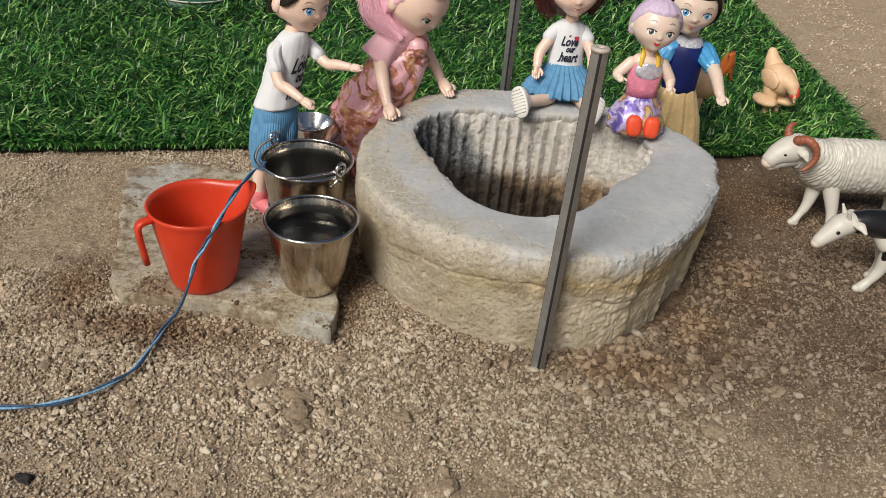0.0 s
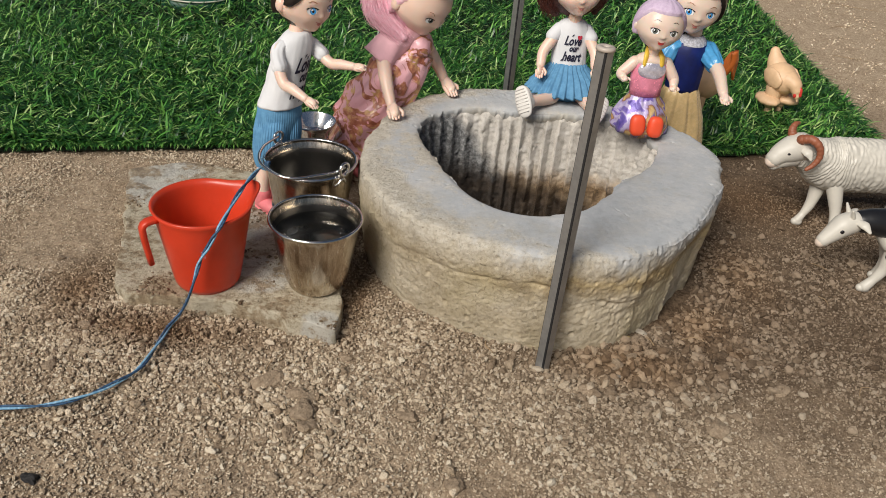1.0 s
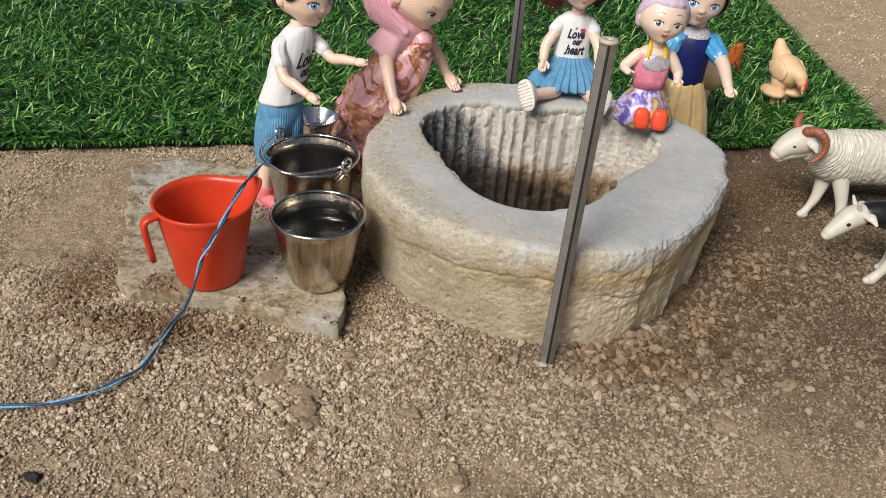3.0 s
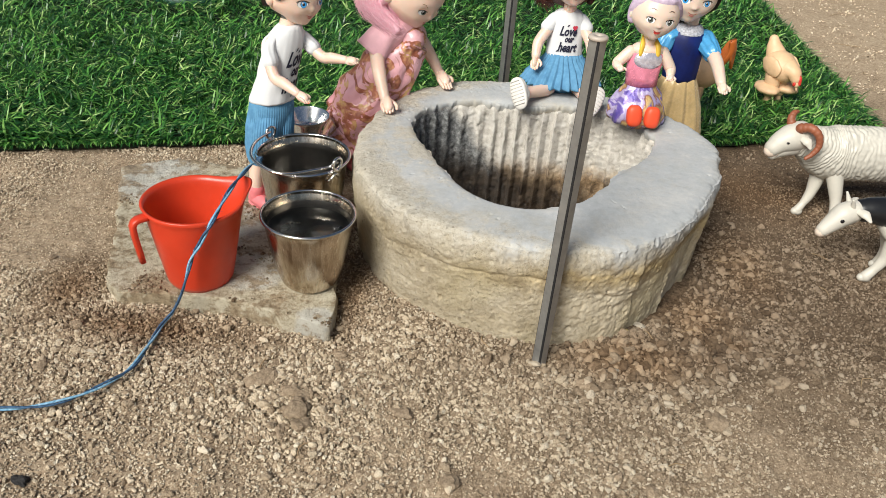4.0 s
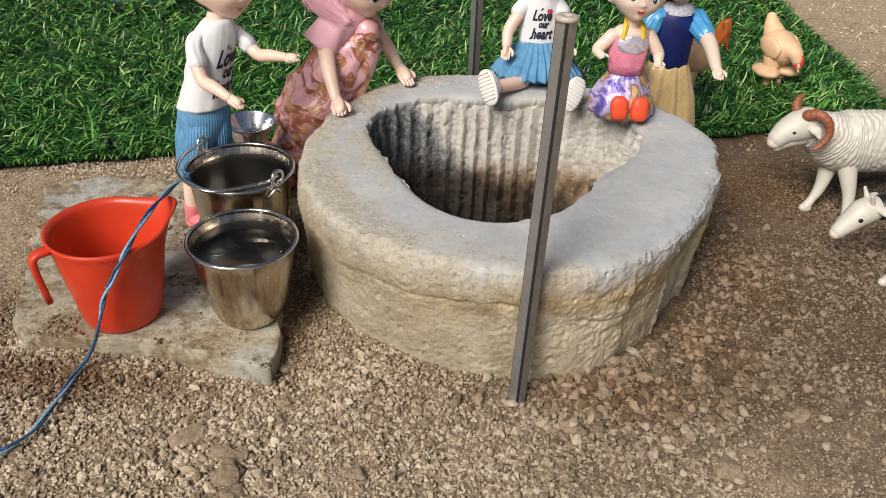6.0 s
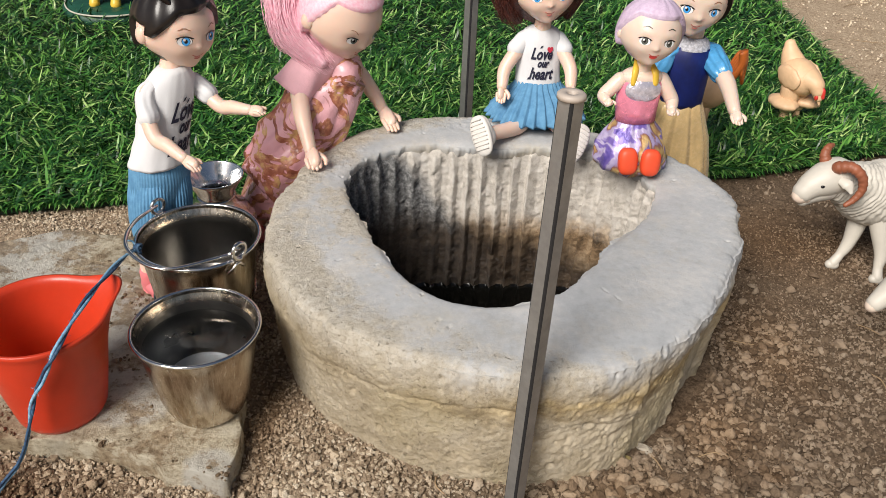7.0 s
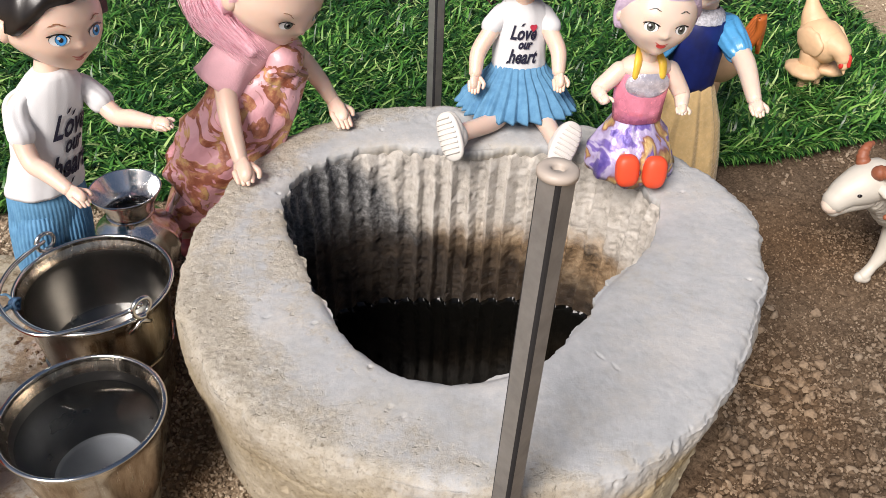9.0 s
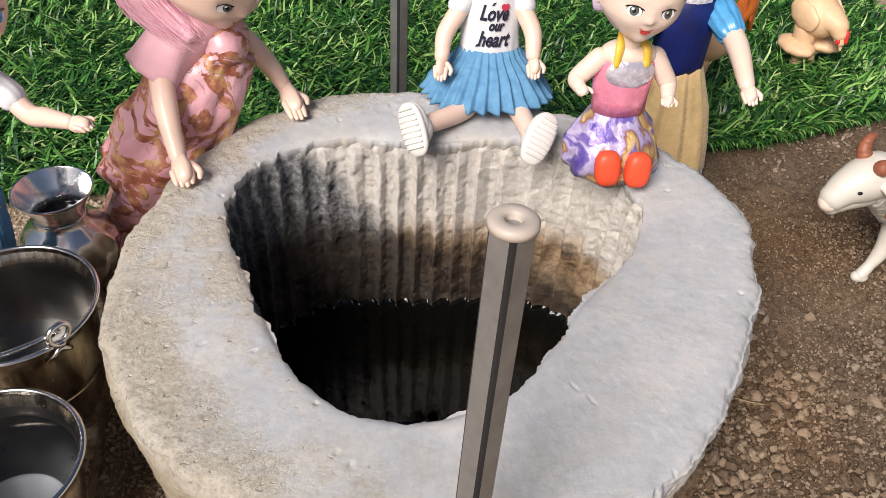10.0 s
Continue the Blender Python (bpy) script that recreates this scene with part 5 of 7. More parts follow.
        self.limb([th, th + d * 2.0 * size - side * 1.5 * size, th + d * 3.6 * size - side * 1.3 * size], [0.9 * size, 0.85 * size, 0.6 * size], m, 8, steps=3)

    def words(self, lines, place, m, shear=0.25, squeeze=1.0, bold=0.15):
        """Lettering laid on a curved front. place(u, v) gives the point for text coordinates in millimetres."""
        s = self.slot(m)
        for text, size, x0, y0 in lines:
            curve = bpy.data.curves.new("lettering", "FONT")
            curve.body, curve.size, curve.align_x, curve.shear = text, size, "CENTER", shear
            curve.offset = bold
            curve.resolution_u = 2
            holder = new("lettering", curve)
            mesh = holder.to_mesh()
            base = len(self.verts)
            self.verts += [Vector(place(v.co.x * squeeze + x0, v.co.y + y0)) for v in mesh.vertices]
            for p in mesh.polygons:
                self.faces.append(tuple(base + i for i in p.vertices))
                self.marks.append(s)
            holder.to_mesh_clear()
            bpy.data.objects.remove(holder)
            bpy.data.curves.remove(curve)

    def sheet(self, outline, place, m):
        """A flat print or opening laid on a curved front."""
        s, base = self.slot(m), len(self.verts)
        mid = (sum(u for u, v in outline) / len(outline), sum(v for u, v in outline) / len(outline))
        self.verts += [Vector(place(u, v)) for u, v in [mid] + outline]
        for k in range(len(outline)):
            self.faces.append((base, base + 1 + k, base + 1 + (k + 1) % len(outline)))
            self.marks.append(s)

    def finish(self, name, label, category, group=""):
        mesh = bpy.data.meshes.new(name)
        mesh.from_pydata([v * 0.001 for v in self.verts], [], self.faces)
        for m in self.mats:
            mesh.materials.append(m)
        mesh.polygons.foreach_set("material_index", self.marks)
        shade(mesh)
        bm = bmesh.new()
        bm.from_mesh(mesh)
        bmesh.ops.recalc_face_normals(bm, faces=bm.faces)
        bm.to_mesh(mesh)
        bm.free()
        ob = new(name, mesh)
        ob.matrix_world = self.frame
        return tagged(ob, label, category, group)


def turned(yaw=0.0, pitch=0.0, roll=0.0):
    return (Matrix.Rotation(radians(yaw), 3, "Z") @ Matrix.Rotation(radians(roll), 3, "Y") @ Matrix.Rotation(radians(pitch), 3, "X"))


# ---- dolls ----
def boy_doll():
    t = Toy((-0.0700, 0.4130, 0.0085), 47)
    hips, chest_c, head_c = t.local((-0.0650, 0.4170, 0.068), (-0.0575, 0.4215, 0.0995), (-0.0535, 0.4275, 0.1215))
    for s in (-1, 1):
        x = s * 5.2
        t.limb([(x, 0, 5), (x, 0, 18), (x * 0.95 + hips.x * 0.5, hips.y * 0.5, 34)], [3.2, 3.8, 4.8], SKIN)
        t.limb([(x, 3.0, 3.4), (x, -2, 3.6), (x, -7.5, 3.2)], [3.6, 4.0, 3.6], SHOE_PINK)
        t.limb([(x, 1.0, 5), (x, 0.5, 10.5)], [4.1, 4.4], SHOE_PINK)
        t.limb([(x, 3.5, 1.2), (x, -8.0, 1.2)], [4.2, 4.0], SHOE_PINK, 14, 0.3)
        rings = []
        for z, r in ((26, 7.2), (29, 8.6), (36, 10.0), (46, 10.2), (54, 9.2)):
            f = z / 60
            rings.append([(s * (5.0 - 0.02 * z) + hips.x * f + r * (1 + 0.028 * math.sin(40 * a)) * math.cos(a) * 0.86, hips.y * f + r * (1 + 0.028 * math.sin(40 * a)) * math.sin(a), z) for a in np.linspace(0, 2 * math.pi, 200, endpoint=False)])
        t.rows(rings, BLUE, (False, True))
    t.spin([(42, 12.4, 9.6, hips.x * 0.75, hips.y * 0.75), (54, 12.6, 10.0, hips.x * 0.95, hips.y * 0.95), (60, 12.0, 9.6, hips.x, hips.y), (62, 11, 8.4, hips.x, hips.y)], BLUE, 240, 60, 0.016)
    body = []
    for z, rx, ry in ((60.5, 12.3, 10.3), (61.5, 12.3, 10.3), (64, 12.0, 9.9), (68, 11.5, 9.4), (72, 11.1, 9.0), (77, 10.9, 8.7), (82, 10.9, 8.5), (88, 10.8, 8.2), (93.5, 10.0, 7.4), (96.8, 7.6, 6.3), (98.5, 5.6, 5.2)):
        f = (z - 59.5) / 31.5
        c = hips.lerp(chest_c, f)
        body.append((z, rx, ry, c.x, c.y))
    t.spin(body, COTTON, 110, 5, 0.012, rumple=0.06)
    t.limb([chest_c + Vector((0, 0.5, 0)), chest_c.lerp(head_c, 0.55)], [4.4, 4.1], SKIN)
    r_sh, r_el, r_ha = t.local((-0.0645, 0.4115, 0.0980), (-0.0602, 0.4045, 0.0860), (-0.0410, 0.3925, 0.0790))
    l_sh, l_el, l_ha = t.local((-0.0490, 0.4290, 0.0975), (-0.0395, 0.4235, 0.0910), (-0.0200, 0.4155, 0.0925))
    for sh, el, ha, s in ((r_sh, r_el, r_ha, -1), (l_sh, l_el, l_ha, 1)):
        root = chest_c + Vector((s * 7.5, 0, 0.8))
        cuff = sh.lerp(el, 0.35)
        t.loft([root - Vector((s * 2, 0, -0.4)), root.lerp(sh, 0.6), sh.lerp(el, 0.2), sh.lerp(el, 0.5)], [3.6, 3.9, 3.7, 3.9], COTTON, 40, 4, 0.05)
        wrist = el.lerp(ha, 0.66)
        t.limb([root, sh, el, el.lerp(ha, 0.3), wrist], [3.3, 3.1, 2.9, 2.8, 2.1], SKIN)
        t.hand(wrist, ha, SKIN, 0.95)
    c, r, turn = head_c, (14.4, 14.4, 16.0), turned(6, 8, 4)
    head = t.face(c, r, turn, SKIN, EYE_BLUE, LIP_PINK, BROW, 1.08, 0.03)

    def line(az):
        a = abs(az)
        return 0.62 + 0.10 * az if a < 0.55 else 0.62 + 0.10 * az - (a - 0.55) * 0.85 if a < 1.2 else -0.05 if a < 1.45 else 0.14 if a < 2.0 else -0.5
    t.cover(head, BLACK, 1.13, line, ridges=11, amp=0.018)
    for k in range(9):
        x = -10 + 2.5 * k
        t.limb([c + turn @ Vector((x + 2.0, -9.6 + abs(k - 4) * 0.5, 14.0 - abs(k - 4) * 0.5)), c + turn @ Vector((x, -4, 17.2 - abs(k - 4) * 0.6)), c + turn @ Vector((x * 0.9 - 1.0, 5, 16.2 - abs(k - 4) * 0.4))], [0.9, 2.1, 1.8], BLACK, 10)
    t.words([("Love", 10.6, 0.2, 79.4), ("our", 7.4, 1.0, 74.2), ("heart", 10.4, 0.2, 66.4)], t.front(body, 0.30), INK, 0.35, 0.60, 0.32)
    for u, v in ((-0.8, 87.4), (0.9, 86.2), (0.4, 64.2)):
        t.sheet([(u - 0.9, v - 0.9), (u + 0.1, v - 0.5), (u + 0.9, v + 0.9), (u - 0.2, v + 0.5)], t.front(body, 0.30), INK)
    return t.finish("boy_doll", "black-haired toy doll in white T-shirt and blue trousers", "doll")


boy_doll()


def girl_doll():
    """Sits on the back of the rim with both legs stretched out over the edge."""
    t = Toy((0.0940, 0.4990, 0.0545), 3)
    body = [(18.5, 11.2, 8.0, 0, 3), (22, 11.0, 7.8, 0, 3.2), (26, 10.6, 7.6, 0, 3.5), (31, 10.4, 7.4, 0, 3.8), (36, 10.6, 7.2, 0, 4), (42, 10.6, 6.6, 0, 4.2), (45.5, 7.6, 5.4, 0, 4.4), (47, 4.6, 4.4, 0, 4.5)]
    t.spin(body, COTTON, 96, 7, 0.015, rumple=0.06)
    t.limb([(0, 4, 38), (0, 3, 50)], [4.2, 3.9], SKIN)
    for s in (-1, 1):
        root = Vector((s * 8.0, 4, 40.5))
        hand = t.local((0.0755, 0.4865, 0.0725) if s < 0 else (0.1085, 0.4860, 0.0745))[0]
        el = root.lerp(hand, 0.55) + Vector((s * 2.8, 1.5, 0))
        t.limb([root, root.lerp(el, 0.32) + Vector((s * 1.0, 0, 0))], [4.1, 4.2], COTTON, 18)
        wrist = el.lerp(hand, 0.62)
        t.limb([root, root.lerp(el, 0.4), el, wrist], [3.4, 3.4, 3.2, 2.6], SKIN)
        t.hand(wrist, hand + Vector((0, -2, -2)), SKIN, 1.0, (0, -0.6, -0.6))
        hip, knee = Vector((s * 6, -4, 4)), Vector((s * 10, -14, 3.6))
        ankle, toe = t.local((0.0705, 0.4690, 0.0610), (0.0655, 0.4610, 0.0620)) if s < 0 else t.local((0.1080, 0.4670, 0.0590), (0.1100, 0.4570, 0.0625))
        t.limb([hip, knee, ankle], [4.0, 3.8, 3.4], SKIN)
        out = (toe - ankle).normalized()
        turn = out.to_track_quat("-Y", "Z").to_matrix() @ turned(0, -12, s * 32)
        t.ball(ankle + out * 3.0, (4.6, 4.6, 5.5), WHITE_RUBBER, turn, u=20, v=14)
        t.ball(ankle + out * 4.4 + turn @ Vector((0, 0, 2.5)), (4.9, 3.8, 7.6), WHITE_RUBBER, turn, u=20, v=14)
        t.ball(ankle + out * 6.6 + turn @ Vector((0, 0, 1.0)), (5.2, 1.8, 9.4), WHITE_RUBBER, turn, lambda d: (abs(d.x) ** 2.6 + abs(d.y) ** 2.6 + abs(d.z) ** 2.6) ** (-1 / 2.6), 28, 18)
        for k in range(8):
            z = -5.8 + k * 1.9
            w = 3.9 * math.sqrt(max(0.1, 1 - (z / 9.6) ** 2))
            t.limb([ankle + out * 8.3 + turn @ Vector((-w, 0, z + 1.0)), ankle + out * 8.3 + turn @ Vector((w, 0, z + 1.0))], [0.4, 0.4], WHITE_RUBBER, 6, steps=2)
    t.spin([(5.6, 22.5, 15.0, -0.5, -5.2), (6.6, 22.5, 15.0, -0.5, -5.0), (9.5, 20.8, 14.2, -0.4, -4.0), (14.5, 16.2, 11.8, 0, -1.2), (19, 11.6, 8.8, 0, 2), (21.5, 10.4, 7.8, 0, 3)], BLUE, 270, 27, 0.12, sharp=True, rumple=0.07)
    t.spin([(0.2, 14, 9, 0, -1), (6, 16, 11, 0, -2)], BLUE, 48)
    c, r, turn = Vector((-1.2, 1.0, 66.0)), (14.4, 14.2, 16.2), turned(3, 4, -4)
    head = t.face(c, r, turn, SKIN, EYE_BLUE, LIP_PINK, BROW, 0.95)
    t.cover(head, BROWN_HAIR, 1.12, lambda az: 0.55 if abs(az) < 0.75 else 0.55 - (abs(az) - 0.75) * 1.8, ridges=24, amp=0.012)
    t.loft([c + Vector((-12, 4, 6)), c + Vector((-15.5, 5, -4)), c + Vector((-14, 5, -12)), c + Vector((-10, 5, -17))], [5.5, 6.4, 5.0, 2.0], BROWN_HAIR, 60, 9, 0.06)
    t.strands([c + Vector((-12, 4, 6)), c + Vector((-15.5, 5, -4)), c + Vector((-14, 5, -12)), c + Vector((-10, 5, -18))], [5.5, 7.2, 6.2, 3.8], BROWN_HAIR, 240, 0.26, 3, 1.3)
    t.loft([c + Vector((13, 6, 4)), c + Vector((15, 7, -6)), c + Vector((13, 7, -15))], [5.0, 5.0, 2.0], BROWN_HAIR, 60, 9, 0.06)
    t.words([("Love", 7.6, -0.3, 33.4), ("our", 5.2, 0.6, 29.8), ("heart", 7.6, 0, 24.0)], t.front(body), INK, 0.35, 0.66, 0.24)
    for u, v in ((-0.4, 39.2), (-5.4, 24.0)):
        t.sheet([(u - 0.8, v - 0.7), (u + 0.1, v - 0.4), (u + 0.8, v + 0.7), (u - 0.2, v + 0.4)], t.front(body), INK)
    t.words([("♥", 2.4, 3.6, 37.0)], t.front(body), HEART_INK, 0.0)
    return t.finish("girl_doll", "brown-haired toy doll in pleated blue skirt, sitting on the rim", "doll")


girl_doll()


def small_doll():
    """The lilac-haired doll that sits beside her."""
    t = Toy((0.1340, 0.4620, 0.0545), 6)
    t.spin([(0.3, 15.6, 13.5, 0, -3.5), (3, 16.4, 14.5, 0, -3.5), (9, 15.4, 13, 0, -2.5), (15, 12.4, 10.0, 0, -1), (20, 8.8, 6.8, 0, 0.4), (22, 8.2, 6.2, 0, 0.6)], FOIL, 200, 9, 0.03, rumple=0.13)
    t.spin([(20.5, 9.2, 6.8), (26, 9.4, 6.8), (33, 9.8, 6.8), (38, 9.4, 6.4), (41.5, 6.8, 5.2)], FOIL_PINK, 80, 6, 0.02, rumple=0.08)
    t.ball((0, -5.0, 36.0), (8.0, 2.3, 5.4), FOIL_SILVER, turned(0, -8, 0), u=20, v=12)
    for s in (-1, 1):
        t.limb([(s * 4.8, -5.0, 39.5), (s * 4.4, -3.8, 43.5), (s * 3.0, 0.5, 46.5)], [1.9, 2.1, 1.8], YELLOW, 10, 0.6)
        root = Vector((s * 9.2, 0, 38.8))
        hand = t.local((0.1190, 0.4545, 0.0850) if s < 0 else (0.1480, 0.4545, 0.0815))[0]
        el = root.lerp(hand, 0.5) + Vector((s * 3.2, 2.0, -2.5))
        wrist = el.lerp(hand, 0.6)
        t.limb([root, root.lerp(el, 0.4), el, wrist], [3.3, 3.3, 3.0, 2.3], PALE)
        t.hand(wrist, hand + Vector((s * -1.0, -2.0, 0)), PALE, 0.8, (0, 0, -0.3))
        shoe = t.local((0.1300, 0.4450, 0.0625) if s < 0 else (0.1398, 0.4445, 0.0625))[0]
        t.limb([Vector((s * 4, -10, 6)), shoe + Vector((0, 4, -1))], [3.2, 3.2], SHOE_RED, 12)
        t.ball(shoe + Vector((0, -0.6, 0)), (4.2, 3.2, 6.0), SHOE_RED, turned(0, -10, s * 3), lambda d: (abs(d.x) ** 3 + abs(d.y) ** 3 + abs(d.z) ** 3) ** (-1 / 3), 28, 20)
    t.ball((0, 0, 40.2), (9.4, 6.0, 4.4), PALE, u=24, v=12)
    t.limb([(0, 0, 36), (0, -0.5, 50)], [3.8, 3.6], PALE)
    c, r, turn = Vector((0.0, -1.0, 60.0)), (12.9, 12.4, 13.6), turned(-2, 0, 6)
    head = t.face(c, r, turn, PALE, EYE_GREY, LIP_RED, EYE_DARK, 0.92, 0.0, 0.14, 0.1)
    t.patch(head, 0.0, -0.480, 1.7, 0.75, LIP_RED, 0.022)
    t.cover(head, LILAC_HAIR, 1.12, lambda az: 0.66 if abs(az) < 0.9 else 0.66 - (abs(az) - 0.9) * 1.1 if abs(az) < 1.5 else -0.5, ridges=60, amp=0.010)
    return t.finish("small_doll", "small lilac-haired toy doll in pink foil dress and red shoes", "doll")


small_doll()


def blue_doll():
    """Stands on the grass behind the small doll."""
    t = Toy((0.1725, 0.5270, 0.0030), 6)
    t.spin([(0, 22, 18), (3, 22.5, 18.5), (18, 21, 17), (34, 18.0, 14), (50, 12.4, 9.4), (55, 10.4, 8.0)], GOLD, 220, 10, 0.085, rumple=0.07, sharp=True)
    t.spin([(0, 22.3, 18.3), (2, 22.8, 18.8), (5, 22.5, 18.4)], LACE, 150, 15, 0.055, ends=(False, False))
    t.spin([(52, 10.6, 8.4), (55, 11.0, 8.8), (64, 11.2, 9.0), (72, 11.8, 9.0), (80, 11.4, 8.2), (85, 8.0, 6.6), (87, 5.6, 5.0)], VELVET, 80, 7, 0.015, rumple=0.06)
    t.spin([(82.5, 9.0, 7.8), (84.5, 8.8, 7.8), (87, 7.4, 7.0), (88.5, 5.4, 5.2)], LACE, 56, 18, 0.03, ends=(False, False))
    t.limb([(0, 0, 83), (0, -1, 94)], [4.6, 4.3], PALE)
    for s in (-1, 1):
        root = Vector((s * 10.5, 0, 79))
        hand = t.local((0.1890, 0.4845, 0.0640) if s > 0 else (0.1500, 0.5080, 0.0600))[0]
        el = t.local((0.1880, 0.5080, 0.0740) if s > 0 else (0.1520, 0.5230, 0.0680))[0]
        t.loft([root + Vector((-s * 3, 0, 1.5)), root + Vector((s * 1.0, 0, 0)), root.lerp(el, 0.32), root.lerp(el, 0.62)], [4.6, 5.6, 6.0, 5.4], SATIN, 60, 5, 0.06)
        wrist = el.lerp(hand, 0.66)
        t.limb([root, root.lerp(el, 0.5), el, wrist], [4.2, 4.4, 4.2, 3.0], PALE)
        t.hand(wrist, hand, PALE, 1.15, (0.2, -0.3, -0.5))
    c, r, turn = Vector((-5.0, -2.0, 108)), (16.5, 16.2, 18.0), turned(-4, 6, 6)
    head = t.face(c, r, turn, PALE, EYE_BLUE, LIP_PINK, BROW, 1.15)
    t.cover(head, BLACK, 1.12, lambda az: 0.50 if abs(az) < 0.8 else 0.50 - (abs(az) - 0.8) * 1.6, ridges=20, amp=0.012)
    return t.finish("blue_doll", "black-haired toy doll in navy velvet bodice and gold skirt", "doll")


blue_doll()


def pink_doll():
    """Leans over the rim with both palms on it."""
    t = Toy((-0.0330, 0.4780, 0.0005), 35)
    L = t.local
    hip, chest, neck = L((-0.0200, 0.4750, 0.0480), (0.0020, 0.4815, 0.0835), (0.0050, 0.4775, 0.0960))
    foot = L((-0.0390, 0.4760, 0.0050))[0]
    for s in (-1, 1):
        f = foot + Vector((s * 6.5, -2, 0))
        t.limb([f, f.lerp(hip, 0.5), hip + Vector((s * 4.5, 0, 0))], [4.2, 5.4, 7], SKIN)
        t.limb([f + Vector((0, 3, -1.0)), f + Vector((0, -8, -1.2))], [4.2, 4.0], SHOE_PINK)
        t.limb([f + Vector((0, 2, 1)), f + Vector((0, 0.5, 12)), f.lerp(hip, 0.35)], [4.6, 5.4, 6.0], SHOE_PINK)
    path = smooth_path([foot + Vector((-3, 0, 27)), foot.lerp(hip, 0.5) + Vector((-2, 2, 2)), hip, hip.lerp(chest, 0.55), chest], 7)
    radii = np.interp(np.linspace(0, 1, len(path)), [0, 0.06, 0.3, 0.5, 0.72, 1.0], [17.0, 18.0, 19.5, 19.5, 16.5, 12.5])
    rings = []
    for i, p in enumerate(path):
        d = (Vector(path[min(i + 1, len(path) - 1)]) - Vector(path[max(i - 1, 0)])).normalized()
        q = d.to_track_quat("Z", "Y").to_matrix()
        f = 1 - i / len(path)
        rings.append([Vector(p) + q @ Vector((radii[i] * 0.9 * math.cos(a), radii[i] * math.sin(a), 0)) * (1 + 0.06 * f * math.sin(8 * a + 0.12 * i) + 0.17 * noise.noise((2.2 * math.cos(a), 2.2 * math.sin(a), i * 0.22)) + 0.06 * noise.noise((4 * math.cos(a), 4 * math.sin(a), i * 0.15 + 4)) + 0.035 * noise.noise((6 * math.cos(a), 6 * math.sin(a), i * 0.5))) for a in np.linspace(0, 2 * math.pi, 110, endpoint=False)])
    t.rows(rings, BROCADE)
    turn = (chest - hip).normalized().to_track_quat("Z", "Y").to_matrix()
    t.ball(chest.lerp(neck, 0.2), (12.5, 9.0, 9.0), BROCADE, turn, u=28, v=16)
    t.limb([chest, neck, neck + (neck - chest) * 0.5], [5.5, 4.2, 4.0], SKIN)
    near = L((-0.0165, 0.4700, 0.0830), (-0.0130, 0.4570, 0.0720), (-0.0085, 0.4460, 0.0615), (-0.0052, 0.4375, 0.0565))
    far = L((0.0065, 0.4880, 0.0830), (0.0145, 0.4925, 0.0700), (0.0195, 0.4925, 0.0610), (0.0263, 0.4785, 0.0565))
    for arm in (near, far):
        t.limb(([chest] if arm is far else []) + arm[:3], [4.2, 3.9, 2.8], SKIN)
        t.hand(arm[2], arm[3], SKIN, 1.45, (0, 0, -0.3))
        if arm is far:
            continue
        top, mid, hem = L((0.0005, 0.4770, 0.0965), (-0.0105, 0.4730, 0.0890), (-0.0190, 0.4685, 0.0785))
        line = smooth_path([top, mid, hem], 8)
        wide = np.interp(np.linspace(0, 1, len(line)), [0, 0.35, 0.7, 1], [6.5, 8.6, 9.2, 9.8])
        out = tube_rings(line, list(wide), 72, 0.82)[3:-3]
        for i, ring in enumerate(out):
            mid = sum(ring, Vector()) / len(ring)
            out[i] = [mid + (p - mid) * (1 + 0.04 * math.sin(5 * k * 2 * math.pi / 72 + 0.3 * i) + 0.05 * noise.noise(p * 0.2)) for k, p in enumerate(ring)]
        lining = [[p + (sum(ring, Vector()) / len(ring) - p).normalized() * 0.5 for p in ring] for ring in out[::-1]]
        t.rows(out + lining, CHIFFON, (False, False))
    centre = L((0.0035, 0.4755, 0.1130))[0]
    turn = turned(16, 28, 4)
    head = t.face(centre, (17.6, 17.4, 19.0), turn, SKIN, EYE_GREY, LIP_PINK, BROW, 0.95, 0.05, 0.0, -0.6)
    t.cover(head, PINK_HAIR, 1.08, lambda az: 0.66 if abs(az) < 1.15 else 0.66 - (abs(az) - 1.15) * 2.0, ridges=70, amp=0.008)
    root, mid, low, end = L((-0.0105, 0.4850, 0.1320), (-0.0205, 0.4815, 0.1180), (-0.0180, 0.4745, 0.1040), (-0.0050, 0.4680, 0.0930))
    t.loft([root, mid, low, end], [7.4, 8.6, 6.6, 2.6], PINK_HAIR, 90, 13, 0.03)
    t.strands([root, mid, low, end], [7.6, 9.4, 7.8, 5.4], PINK_HAIR, 620, 0.15, 5, 0.9)
    t.strands([root + Vector((-2, 4, 2)), mid + Vector((-3, 3, 2)), low + Vector((-3, 3, -2)), low + Vector((2, -1, -9))], [6.0, 6.6, 5.6, 4.0], PINK_HAIR, 260, 0.15, 6, 0.9)
    return t.finish("pink_doll", "pink-haired toy doll in pink brocade dress, leaning on the rim", "doll")


pink_doll()


